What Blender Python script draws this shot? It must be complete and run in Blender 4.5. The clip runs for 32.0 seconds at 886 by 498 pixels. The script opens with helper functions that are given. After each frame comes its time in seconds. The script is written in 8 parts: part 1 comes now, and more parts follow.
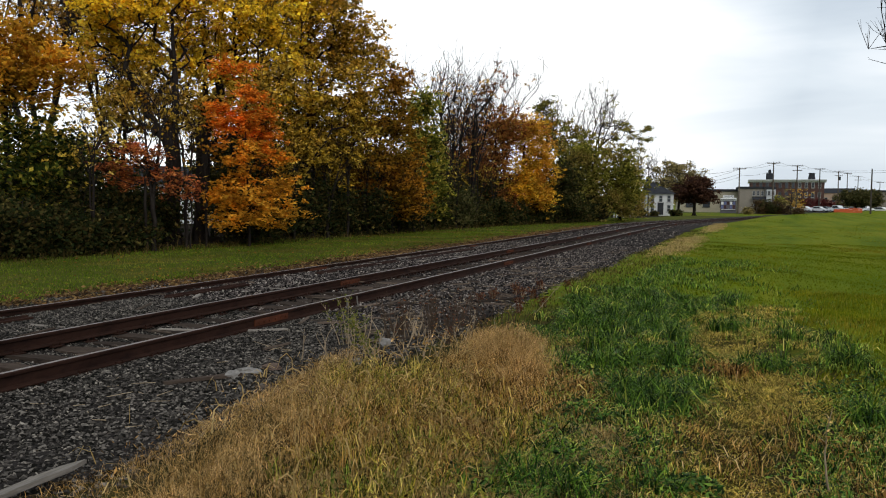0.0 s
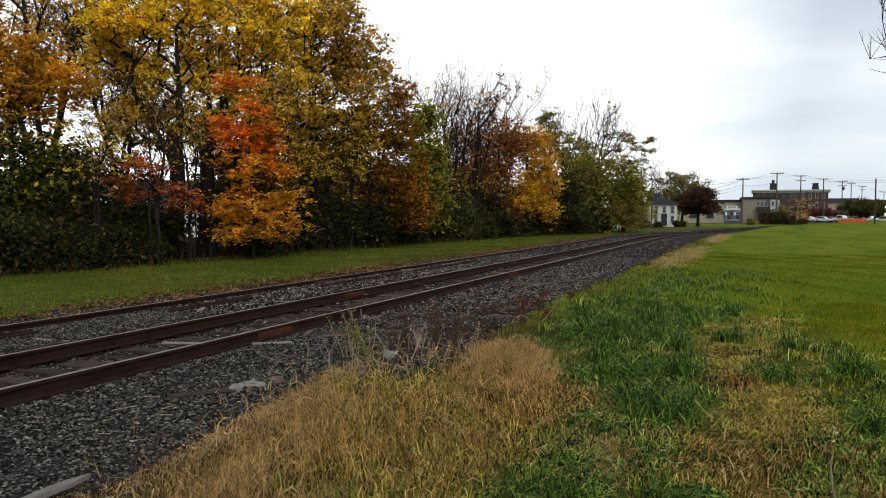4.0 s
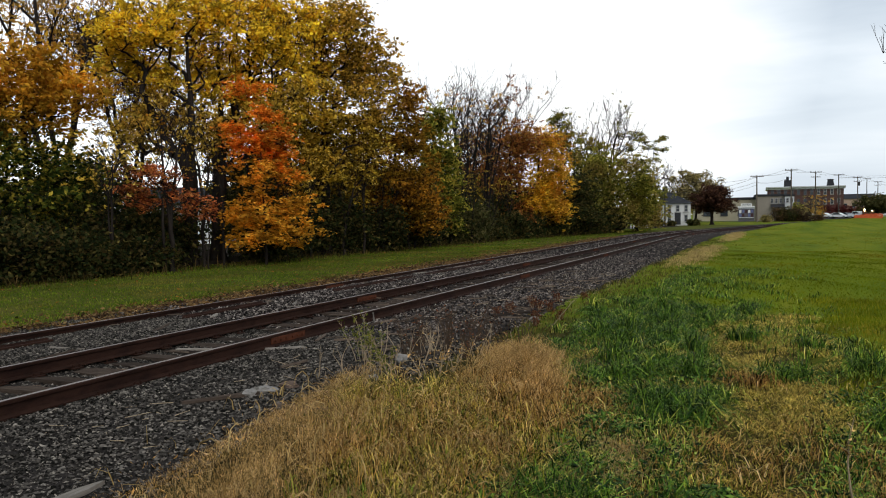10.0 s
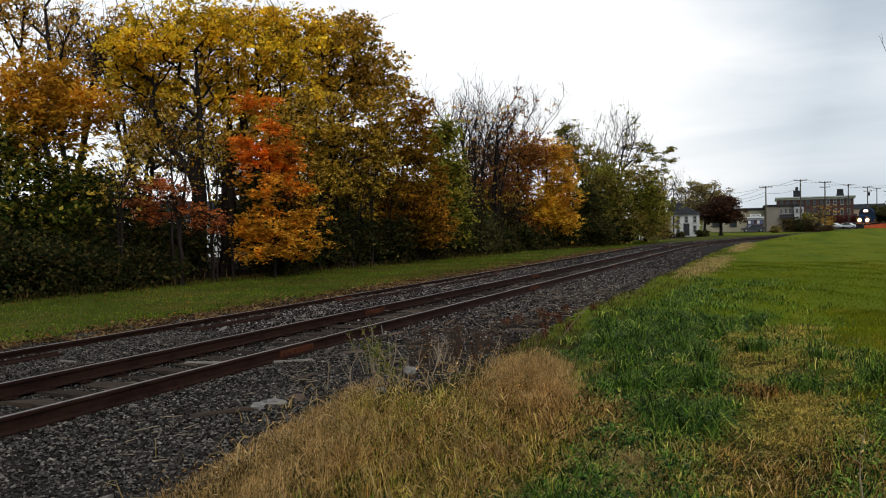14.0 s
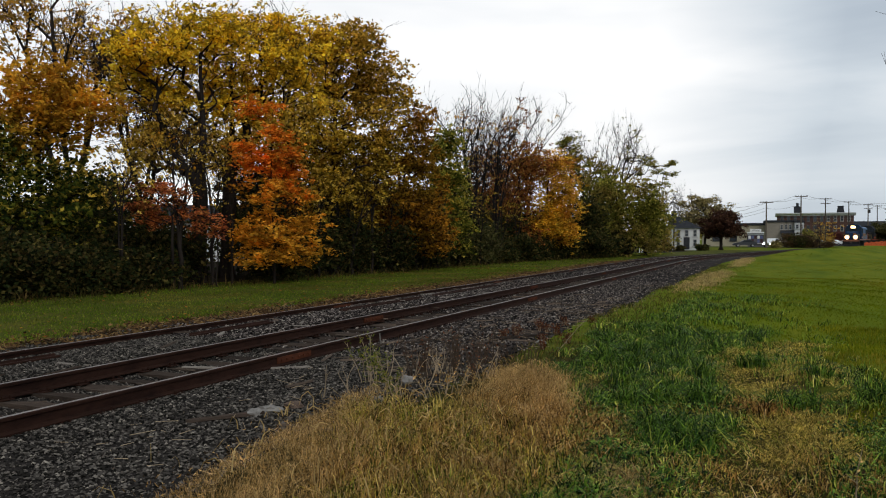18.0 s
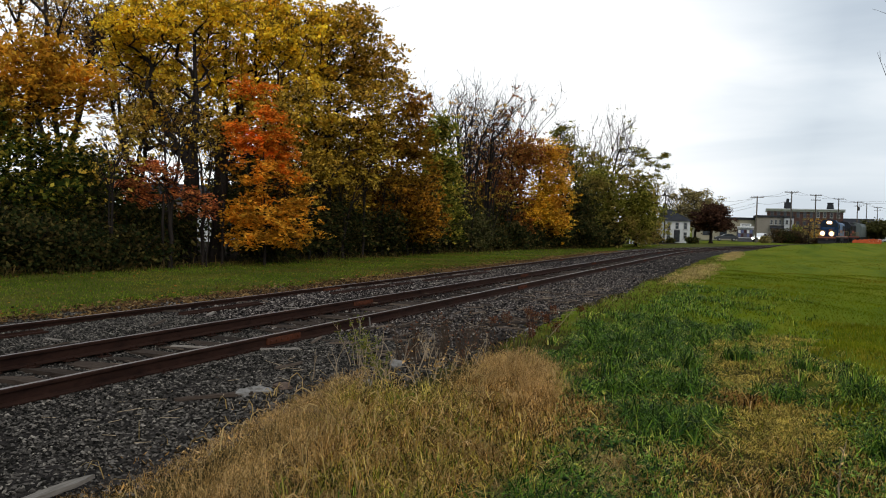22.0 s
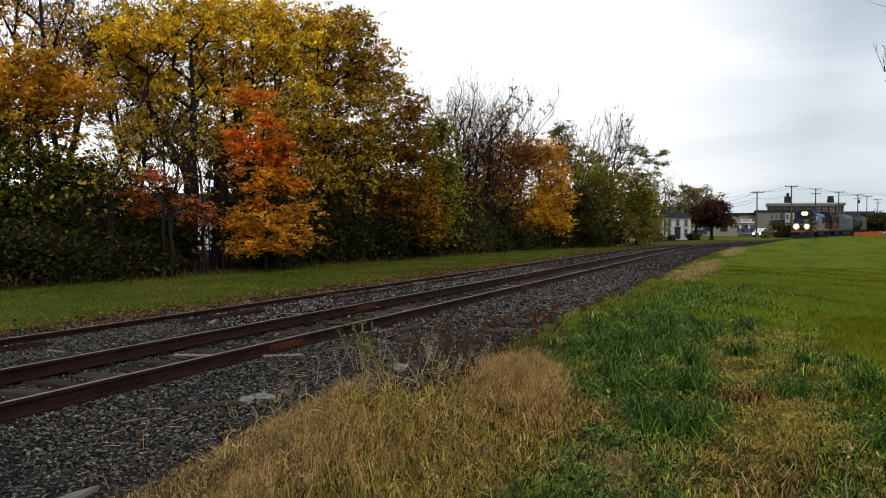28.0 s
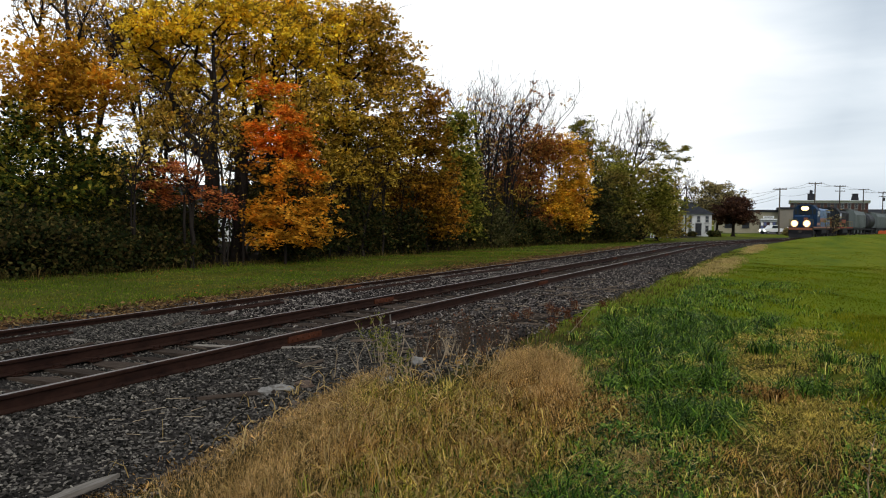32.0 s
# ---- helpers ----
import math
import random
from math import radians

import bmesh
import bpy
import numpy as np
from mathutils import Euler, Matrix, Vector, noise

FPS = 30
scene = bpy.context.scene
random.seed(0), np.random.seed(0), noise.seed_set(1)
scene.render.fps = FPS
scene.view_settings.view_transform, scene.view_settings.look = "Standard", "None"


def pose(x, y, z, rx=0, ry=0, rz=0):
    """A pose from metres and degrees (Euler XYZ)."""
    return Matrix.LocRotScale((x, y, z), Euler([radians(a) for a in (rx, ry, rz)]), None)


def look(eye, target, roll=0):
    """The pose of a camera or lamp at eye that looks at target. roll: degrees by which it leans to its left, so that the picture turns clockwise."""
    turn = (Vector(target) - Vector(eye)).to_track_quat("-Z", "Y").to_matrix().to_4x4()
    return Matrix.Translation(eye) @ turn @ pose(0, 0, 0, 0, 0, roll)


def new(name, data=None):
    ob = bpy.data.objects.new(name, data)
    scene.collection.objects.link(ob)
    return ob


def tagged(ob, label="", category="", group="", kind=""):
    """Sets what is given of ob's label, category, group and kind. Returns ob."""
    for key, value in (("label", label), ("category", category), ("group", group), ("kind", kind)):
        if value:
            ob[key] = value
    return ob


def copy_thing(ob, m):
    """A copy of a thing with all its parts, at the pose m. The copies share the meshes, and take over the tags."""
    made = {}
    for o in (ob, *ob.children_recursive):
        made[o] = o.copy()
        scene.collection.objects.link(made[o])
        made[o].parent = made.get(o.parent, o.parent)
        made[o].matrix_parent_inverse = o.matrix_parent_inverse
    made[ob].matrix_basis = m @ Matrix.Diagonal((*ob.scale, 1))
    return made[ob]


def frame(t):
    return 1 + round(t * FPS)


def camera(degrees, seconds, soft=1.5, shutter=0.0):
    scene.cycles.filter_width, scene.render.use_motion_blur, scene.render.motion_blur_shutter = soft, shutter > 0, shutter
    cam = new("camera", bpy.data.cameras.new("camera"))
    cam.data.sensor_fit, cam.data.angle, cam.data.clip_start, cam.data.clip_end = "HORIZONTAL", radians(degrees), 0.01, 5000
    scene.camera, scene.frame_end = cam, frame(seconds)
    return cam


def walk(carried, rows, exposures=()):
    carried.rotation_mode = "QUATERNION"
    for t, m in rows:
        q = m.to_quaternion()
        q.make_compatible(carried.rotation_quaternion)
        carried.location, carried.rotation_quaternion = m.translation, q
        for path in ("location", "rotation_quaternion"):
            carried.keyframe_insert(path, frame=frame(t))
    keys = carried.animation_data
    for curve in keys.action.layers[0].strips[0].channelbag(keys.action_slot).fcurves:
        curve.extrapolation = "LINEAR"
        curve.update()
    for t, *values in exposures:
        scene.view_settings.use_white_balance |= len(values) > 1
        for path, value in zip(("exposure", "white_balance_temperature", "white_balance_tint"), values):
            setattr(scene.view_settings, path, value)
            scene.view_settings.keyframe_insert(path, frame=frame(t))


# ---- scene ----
# Handheld view of a small railway line in autumn: y runs along the straight track,
# x is square to it, rail top at 0.18.
PATH = [
    (0, -0.002, 0.000, 1.800, 86.581, 21.440, 0.506),
    (0.5, 0.002, -0.004, 1.800, 86.948, 21.449, 0.384),
    (1, -0.001, -0.002, 1.803, 87.335, 21.584, 0.162),
    (1.5, 0.006, -0.008, 1.806, 87.579, 21.542, 0.041),
    (2, 0.013, -0.014, 1.798, 87.742, 21.634, -0.071),
    (2.5, 0.013, -0.005, 1.803, 87.956, 21.564, -0.216),
    (3, 0.008, -0.005, 1.799, 87.973, 21.377, -0.210),
    (3.5, 0.006, -0.012, 1.799, 87.723, 21.465, 0.013),
    (5.5, 0.012, 0.008, 1.803, 86.923, 22.238, 0.181),
    (6, 0.017, 0.020, 1.802, 86.777, 22.211, -0.101),
    (6.5, 0.018, 0.008, 1.807, 87.046, 22.348, -0.432),
    (7, 0.012, 0.019, 1.800, 87.261, 22.314, -0.500),
    (7.5, 0.016, 0.014, 1.804, 87.370, 22.331, -0.457),
    (8, 0.017, 0.016, 1.801, 87.509, 22.153, -0.470),
    (8.5, 0.018, 0.012, 1.799, 87.652, 22.353, -0.463),
    (9, 0.020, 0.019, 1.793, 87.784, 22.534, -0.551),
    (9.5, 0.029, 0.008, 1.800, 87.723, 22.631, -0.686),
    (10, 0.026, 0.016, 1.796, 87.673, 22.680, -0.792),
    (10.5, 0.030, 0.010, 1.800, 87.763, 22.722, -0.912),
    (11, 0.032, 0.016, 1.799, 87.765, 22.736, -1.053),
    (11.5, 0.035, 0.003, 1.807, 87.774, 22.725, -1.127),
    (12, 0.035, 0.004, 1.804, 87.830, 22.858, -1.175),
    (12.5, 0.029, 0.019, 1.800, 87.912, 23.003, -1.285),
    (13, 0.037, 0.005, 1.804, 87.955, 23.091, -1.309),
    (13.5, 0.034, 0.017, 1.801, 88.180, 23.196, -1.257),
    (14, 0.034, 0.012, 1.795, 88.579, 23.274, -1.089),
    (14.5, 0.026, 0.023, 1.795, 88.723, 23.383, -0.827),
    (16.5, 0.028, 0.032, 1.802, 88.747, 23.317, -0.174),
    (17, 0.030, 0.022, 1.804, 88.817, 23.217, -0.056),
    (17.5, 0.028, 0.018, 1.803, 88.986, 23.267, 0.014),
    (18, 0.035, 0.009, 1.807, 89.220, 23.259, 0.061),
    (18.5, 0.030, 0.010, 1.802, 89.377, 23.329, 0.087),
    (19, 0.034, 0.006, 1.805, 89.722, 23.500, 0.140),
    (19.5, 0.036, 0.006, 1.803, 89.839, 23.343, 0.270),
    (20, 0.035, 0.009, 1.799, 89.638, 23.099, 0.681),
    (20.5, 0.040, 0.015, 1.803, 89.014, 22.882, 1.005),
    (21, 0.043, 0.009, 1.803, 88.719, 23.103, 1.066),
    (21.5, 0.039, 0.014, 1.795, 88.525, 23.109, 1.227),
    (22, 0.019, -0.001, 1.798, 88.227, 22.560, 1.589),
    (22.5, 0.025, 0.002, 1.800, 88.248, 22.508, 1.739),
    (23, 0.026, -0.005, 1.796, 88.224, 22.434, 1.786),
    (23.5, 0.023, 0.011, 1.795, 88.185, 22.377, 1.773),
    (24, 0.030, 0.002, 1.801, 88.067, 22.219, 1.741),
    (24.5, 0.026, 0.000, 1.802, 88.092, 22.526, 1.437),
    (25, 0.028, 0.002, 1.801, 88.146, 22.588, 0.984),
    (25.5, 0.018, -0.003, 1.799, 88.207, 22.601, 0.760),
    (27.5, 0.022, 0.004, 1.801, 88.478, 22.356, 0.425),
    (28, 0.021, 0.010, 1.794, 88.419, 22.643, 0.215),
    (28.5, 0.019, -0.001, 1.799, 88.149, 22.912, 0.130),
    (29, 0.015, 0.049, 1.788, 88.104, 22.865, 0.172),
    (29.5, 0.037, 0.033, 1.801, 88.050, 22.980, 0.265),
    (30, 0.032, 0.019, 1.798, 88.168, 23.255, 0.282),
    (30.5, 0.021, 0.030, 1.795, 88.210, 23.104, 0.503),
    (31, 0.023, 0.013, 1.800, 88.238, 23.235, 0.650),
    (31.5, 0.019, 0.019, 1.789, 88.093, 23.909, 0.647),
    (32, 0.013, 0.022, 1.792, 87.970, 24.012, 0.773),
]

# the phone's own small changes of exposure
EXPOSURES = [(0, -0.06), (1, -0.28), (2, -0.25), (3, -0.17), (6, 0.2), (7, -0.08), (8, -0.08), (9, 0.0), (11, 0.0), (13, 0.0), (14, -0.25), (17, -0.2), (18, -0.35), (19, -0.39), (20, -0.37), (21, -0.18), (23, -0.13), (25, -0.16), (28, -0.18), (29, -0.08), (30, -0.08), (31, -0.12), (32, -0.07)]
cam = camera(59, 32.0, soft=1.05)


def carried_pose(x, y, z, tip, turn, lean):
    return pose(x, y, z, tip, 0, turn) @ pose(0, 0, 0, 0, 0, lean)


walk(cam, [(t, carried_pose(*row)) for t, *row in PATH], EXPOSURES)

# ---------------------------------------------------------------- light
SUN_UP, SUN_ROUND = 33.0, 140.0          # hidden behind cloud, degrees; bearing from +y to +x
world = bpy.data.worlds.new("overcast")
scene.world = world
world.use_nodes = True
wn, wl = world.node_tree.nodes, world.node_tree.links
wn.clear()


def wnode(kind, **values):
    n = wn.new(kind)
    for k, v in values.items():
        n.inputs[k].default_value = v
    return n


sky = wn.new("ShaderNodeTexSky")
sky.sky_type, sky.sun_disc = "NISHITA", False
sky.sun_elevation, sky.sun_rotation = radians(SUN_UP), radians(SUN_ROUND)
sky.air_density, sky.dust_density = 1.0, 3.0
sky_dim = wn.new("ShaderNodeVectorMath")
sky_dim.operation = "SCALE"
sky_dim.inputs["Scale"].default_value = 0.1
wl.new(sky.outputs[0], sky_dim.inputs[0])
way = wn.new("ShaderNodeTexCoord")
flat = wn.new("ShaderNodeMapping")
flat.inputs["Scale"].default_value = (1.1, 1.1, 6.5)
flat.inputs["Rotation"].default_value = (0.06, 0.0, 0.3)
wl.new(way.outputs["Generated"], flat.inputs[0])
banks = wnode("ShaderNodeTexNoise", Scale=1.35, Detail=5.0, Roughness=0.5, Distortion=0.4)
wl.new(flat.outputs[0], banks.inputs["Vector"])
sunward = Vector((math.sin(radians(SUN_ROUND)) * math.cos(radians(SUN_UP)),
                  math.cos(radians(SUN_ROUND)) * math.cos(radians(SUN_UP)), math.sin(radians(SUN_UP))))
spread_way = Vector((-0.5, 0.83, 0.24)).normalized()
dot = wn.new("ShaderNodeVectorMath")
dot.operation = "DOT_PRODUCT"
# a wide break of thin bright cloud beyond the trees, thicker cloud away from it
dot.inputs[1].default_value = spread_way
wl.new(way.outputs["Generated"], dot.inputs[0])
thin = wn.new("ShaderNodeMapRange")
thin.inputs["From Min"].default_value, thin.inputs["From Max"].default_value = 0.83, 0.925
thin.inputs["To Min"].default_value, thin.inputs["To Max"].default_value = 0.0, 0.45
wl.new(dot.outputs["Value"], thin.inputs["Value"])
mass = wn.new("ShaderNodeMath")
mass.operation = "ADD"
wl.new(banks.outputs["Fac"], mass.inputs[0])
wl.new(thin.outputs[0], mass.inputs[1])
cloud = wn.new("ShaderNodeValToRGB")
cloud.color_ramp.elements[0].position, cloud.color_ramp.elements[0].color = 0.34, (0.41, 0.475, 0.55, 1)
cloud.color_ramp.elements[1].position, cloud.color_ramp.elements[1].color = 0.98, (1.0, 1.0, 1.0, 1)
mid = cloud.color_ramp.elements.new(0.60)
mid.color = (0.62, 0.68, 0.735, 1)
wl.new(mass.outputs[0], cloud.inputs[0])
lit = wn.new("ShaderNodeVectorMath")
lit.operation = "SCALE"
lit.inputs["Scale"].default_value = 1.4
wl.new(cloud.outputs[0], lit.inputs[0])
cover = wn.new("ShaderNodeMix")
cover.data_type = "RGBA"
cover.inputs["Factor"].default_value = 0.9
wl.new(sky_dim.outputs[0], cover.inputs["A"])
wl.new(lit.outputs[0], cover.inputs["B"])
back = wn.new("ShaderNodeBackground")
wl.new(cover.outputs["Result"], back.inputs["Color"])
wl.new(back.outputs[0], wn.new("ShaderNodeOutputWorld").inputs[0])

sun = new("sun", bpy.data.lights.new("sun", "SUN"))
sun.data.energy, sun.data.angle, sun.data.color = 1.1, radians(35), (1.0, 0.96, 0.9)
sun.matrix_world = look(sunward * 60, (0, 0, 0))

# ---------------------------------------------------------------- materials
def material(name, rough=0.8, metal=0.0):
    m = bpy.data.materials.new(name)
    m.use_nodes = True
    p = m.node_tree.nodes["Principled BSDF"]
    p.inputs["Roughness"].default_value, p.inputs["Metallic"].default_value = rough, metal
    p.inputs["Specular IOR Level"].default_value = 0.5 if rough < 0.5 else 0.02
    return m, m.node_tree.nodes, m.node_tree.links, p


def ramp_node(nodes, stops):
    r = nodes.new("ShaderNodeValToRGB")
    e = r.color_ramp.elements
    e[0].position, e[0].color = stops[0][0], (*stops[0][1], 1)
    e[1].position, e[1].color = stops[-1][0], (*stops[-1][1], 1)
    for at, c in stops[1:-1]:
        e.new(at).color = (*c, 1)
    return r


def noise_node(nodes, links, scale, detail=4.0, rough=0.6, source="Object", stretch=None):
    co = nodes.new("ShaderNodeTexCoord")
    n = nodes.new("ShaderNodeTexNoise")
    n.inputs["Scale"].default_value, n.inputs["Detail"].default_value = scale, detail
    n.inputs["Roughness"].default_value = rough
    out = co.outputs[source]
    if stretch:
        mp = nodes.new("ShaderNodeMapping")
        mp.inputs["Scale"].default_value = stretch
        links.new(out, mp.inputs[0])
        out = mp.outputs[0]
    links.new(out, n.inputs["Vector"])
    return n


def mix_rgb(nodes, links, fac, a, b, blend="MIX"):
    x = nodes.new("ShaderNodeMix")
    x.data_type, x.blend_type = "RGBA", blend
    for value, slot in ((fac, "Factor"), (a, "A"), (b, "B")):
        if isinstance(value, (int, float)):
            x.inputs[slot].default_value = value
        elif isinstance(value, tuple):
            x.inputs[slot].default_value = (*value, 1)
        else:
            links.new(value, x.inputs[slot])
    return x.outputs["Result"]


def plain(name, color, rough=0.7, metal=0.0, vary=0.25, scale=3.0, bump=0.0, grain=40.0, stretch=None):
    """A surface in one colour, with stains at two scales and a fine relief."""
    m, n, l, p = material(name, rough, metal)
    dark = tuple(c * (1 - vary) for c in color)
    light = tuple(min(1, c * (1 + vary)) for c in color)
    big = ramp_node(n, [(0.3, dark), (0.7, light)])
    l.new(noise_node(n, l, scale, stretch=stretch).outputs["Fac"], big.inputs[0])
    fine = noise_node(n, l, grain, 3.0)
    l.new(mix_rgb(n, l, 0.25, big.outputs[0], fine.outputs["Fac"], "OVERLAY"), p.inputs["Base Color"])
    if bump:
        b = n.new("ShaderNodeBump")
        b.inputs["Strength"].default_value, b.inputs["Distance"].default_value = bump, 0.02
        l.new(fine.outputs["Fac"], b.inputs["Height"])
        l.new(b.outputs[0], p.inputs["Normal"])
    return m


def foliage(name, stops, patch=None, patch_scale=0.5, through_leaf=0.48, patch_at=(0.45, 0.6), rise=None, clump=1.6, gloss=0.0, swing=1.0):
    """Leaves or blades: one tint a leaf, patches of a second colour over the whole plant."""
    m, n, l, p = material(name, 0.6)
    if gloss:
        p.inputs["Roughness"].default_value, p.inputs["Specular IOR Level"].default_value = 0.38, gloss
    g = n.new("ShaderNodeNewGeometry")
    own = ramp_node(n, stops)
    l.new(g.outputs["Random Per Island"], own.inputs[0])
    colour = own.outputs[0]
    if patch:
        other = ramp_node(n, patch)
        l.new(g.outputs["Random Per Island"], other.inputs[0])
        mask = ramp_node(n, [(patch_at[0], (0, 0, 0)), (patch_at[1], (1, 1, 1))])
        where = noise_node(n, l, patch_scale, 3.0).outputs["Fac"]
        if rise:
            # the second colour gains towards the top of the plant
            co, xyz, climb, plus = n.new("ShaderNodeTexCoord"), n.new("ShaderNodeSeparateXYZ"), n.new("ShaderNodeMapRange"), n.new("ShaderNodeMath")
            l.new(co.outputs["Object"], xyz.inputs[0])
            climb.inputs["From Min"].default_value, climb.inputs["From Max"].default_value = rise
            climb.inputs["To Min"].default_value, climb.inputs["To Max"].default_value = -0.3, 0.3
            l.new(xyz.outputs["Z"], climb.inputs["Value"])
            l.new(where, plus.inputs[0])
            l.new(climb.outputs[0], plus.inputs[1])
            where = plus.outputs[0]
        l.new(where, mask.inputs[0])
        colour = mix_rgb(n, l, mask.outputs[0], colour, other.outputs[0])
    # shaded hollows and lighter tops multiplied into the colour, clump by clump
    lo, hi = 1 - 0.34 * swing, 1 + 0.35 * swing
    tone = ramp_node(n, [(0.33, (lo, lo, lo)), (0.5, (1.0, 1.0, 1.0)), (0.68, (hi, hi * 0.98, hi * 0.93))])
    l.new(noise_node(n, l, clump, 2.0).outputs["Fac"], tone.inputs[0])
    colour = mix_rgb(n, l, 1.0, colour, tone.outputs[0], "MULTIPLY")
    l.new(colour, p.inputs["Base Color"])
    thin_leaf = n.new("ShaderNodeBsdfTranslucent")
    l.new(colour, thin_leaf.inputs[0])
    both = n.new("ShaderNodeMixShader")
    both.inputs[0].default_value = through_leaf
    l.new(p.outputs[0], both.inputs[1])
    l.new(thin_leaf.outputs[0], both.inputs[2])
    l.new(both.outputs[0], n["Material Output"].inputs[0])
    return m


def rusty(name, a, b, rough=0.75):
    m, n, l, p = material(name, rough, 0.35)
    r = ramp_node(n, [(0.3, a), (0.55, b), (0.75, tuple(c * 0.6 for c in a))])
    l.new(noise_node(n, l, 6.0, 6.0, 0.7, stretch=(1, 0.35, 1)).outputs["Fac"], r.inputs[0])
    l.new(r.outputs[0], p.inputs["Base Color"])
    bp = n.new("ShaderNodeBump")
    bp.inputs["Strength"].default_value, bp.inputs["Distance"].default_value = 0.4, 0.004
    l.new(noise_node(n, l, 90.0, 3.0).outputs["Fac"], bp.inputs["Height"])
    l.new(bp.outputs[0], p.inputs["Normal"])
    return m


def wood(name, a, b, along=(8, 1, 8), bump=0.5):
    m, n, l, p = material(name, 0.9)
    r = ramp_node(n, [(0.25, a), (0.75, b)])
    g = noise_node(n, l, 5.0, 6.0, 0.7, stretch=along)
    l.new(g.outputs["Fac"], r.inputs[0])
    info = n.new("ShaderNodeObjectInfo")
    shade = ramp_node(n, [(0.0, (0.55, 0.55, 0.55)), (1.0, (1.25, 1.2, 1.15))])
    l.new(info.outputs["Random"], shade.inputs[0])
    l.new(mix_rgb(n, l, 1.0, r.outputs[0], shade.outputs[0], "MULTIPLY"), p.inputs["Base Color"])
    bp = n.new("ShaderNodeBump")
    bp.inputs["Strength"].default_value, bp.inputs["Distance"].default_value = bump, 0.01
    l.new(g.outputs["Fac"], bp.inputs["Height"])
    l.new(bp.outputs[0], p.inputs["Normal"])
    return m


def stones(name, stops):
    m, n, l, p = material(name, 0.85)
    g = n.new("ShaderNodeNewGeometry")
    r = ramp_node(n, stops)
    l.new(g.outputs["Random Per Island"], r.inputs[0])
    fine = noise_node(n, l, 60.0, 4.0)
    l.new(mix_rgb(n, l, 0.35, r.outputs[0], fine.outputs["Fac"], "OVERLAY"), p.inputs["Base Color"])
    return m


def soil(name, stops, scale, fine_scale, bump=0.6):
    m, n, l, p = material(name, 0.95)
    r = ramp_node(n, stops)
    l.new(noise_node(n, l, scale, 8.0, 0.65).outputs["Fac"], r.inputs[0])
    f = noise_node(n, l, fine_scale, 5.0, 0.7)
    l.new(mix_rgb(n, l, 0.5, r.outputs[0], f.outputs["Fac"], "OVERLAY"), p.inputs["Base Color"])
    bp = n.new("ShaderNodeBump")
    bp.inputs["Strength"].default_value, bp.inputs["Distance"].default_value = bump, 0.03
    l.new(f.outputs["Fac"], bp.inputs["Height"])
    l.new(bp.outputs[0], p.inputs["Normal"])
    return m


def glowing(name, color, strength):
    m, n, l, p = material(name, 0.3)
    p.inputs["Base Color"].default_value = (*color, 1)
    p.inputs["Emission Color"].default_value = (*color, 1)
    p.inputs["Emission Strength"].default_value = strength
    return m


def window_glass(name, color=(0.03, 0.035, 0.04)):
    m, n, l, p = material(name, 0.08)
    p.inputs["Base Color"].default_value = (*color, 1)
    return m


def meadow_soil():
    """Green meadow turf, worn to dark soil in an uneven patch beside the ballast."""
    m, n, l, p = material("meadow_soil", 0.95)
    green = ramp_node(n, [(0.32, (0.066, 0.102, 0.006)), (0.45, (0.100, 0.134, 0.007)), (0.57, (0.132, 0.152, 0.008)), (0.72, (0.170, 0.163, 0.014))])
    l.new(noise_node(n, l, 0.4, 6.0, 0.6, stretch=(1, 0.2, 1)).outputs["Fac"], green.inputs[0])
    worn = ramp_node(n, [(0.3, (0.012, 0.012, 0.004)), (0.5, (0.036, 0.031, 0.009)), (0.75, (0.085, 0.065, 0.018))])
    l.new(noise_node(n, l, 0.9, 8.0, 0.65).outputs["Fac"], worn.inputs[0])
    co, mp, rad, plus = n.new("ShaderNodeTexCoord"), n.new("ShaderNodeMapping"), n.new("ShaderNodeVectorMath"), n.new("ShaderNodeMath")
    mp.inputs["Location"].default_value = (0.50, -0.68, 0)
    mp.inputs["Scale"].default_value = (0.31, 0.105, 0)
    l.new(co.outputs["Object"], mp.inputs[0])
    rad.operation = "LENGTH"
    l.new(mp.outputs[0], rad.inputs[0])
    l.new(rad.outputs["Value"], plus.inputs[0])
    l.new(noise_node(n, l, 0.8, 5.0, 0.6).outputs["Fac"], plus.inputs[1])
    edge = ramp_node(n, [(0.55, (0, 0, 0)), (0.75, (1, 1, 1))])
    half = n.new("ShaderNodeMath")
    half.operation = "MULTIPLY"
    half.inputs[1].default_value = 0.45
    l.new(plus.outputs[0], half.inputs[0])
    l.new(half.outputs[0], edge.inputs[0])
    f = noise_node(n, l, 14.0, 5.0, 0.7)
    colour = mix_rgb(n, l, edge.outputs[0], worn.outputs[0], green.outputs[0])
    l.new(mix_rgb(n, l, 0.6, colour, f.outputs["Fac"], "OVERLAY"), p.inputs["Base Color"])
    bp = n.new("ShaderNodeBump")
    bp.inputs["Strength"].default_value, bp.inputs["Distance"].default_value = 0.6, 0.03
    l.new(f.outputs["Fac"], bp.inputs["Height"])
    l.new(bp.outputs[0], p.inputs["Normal"])
    return m


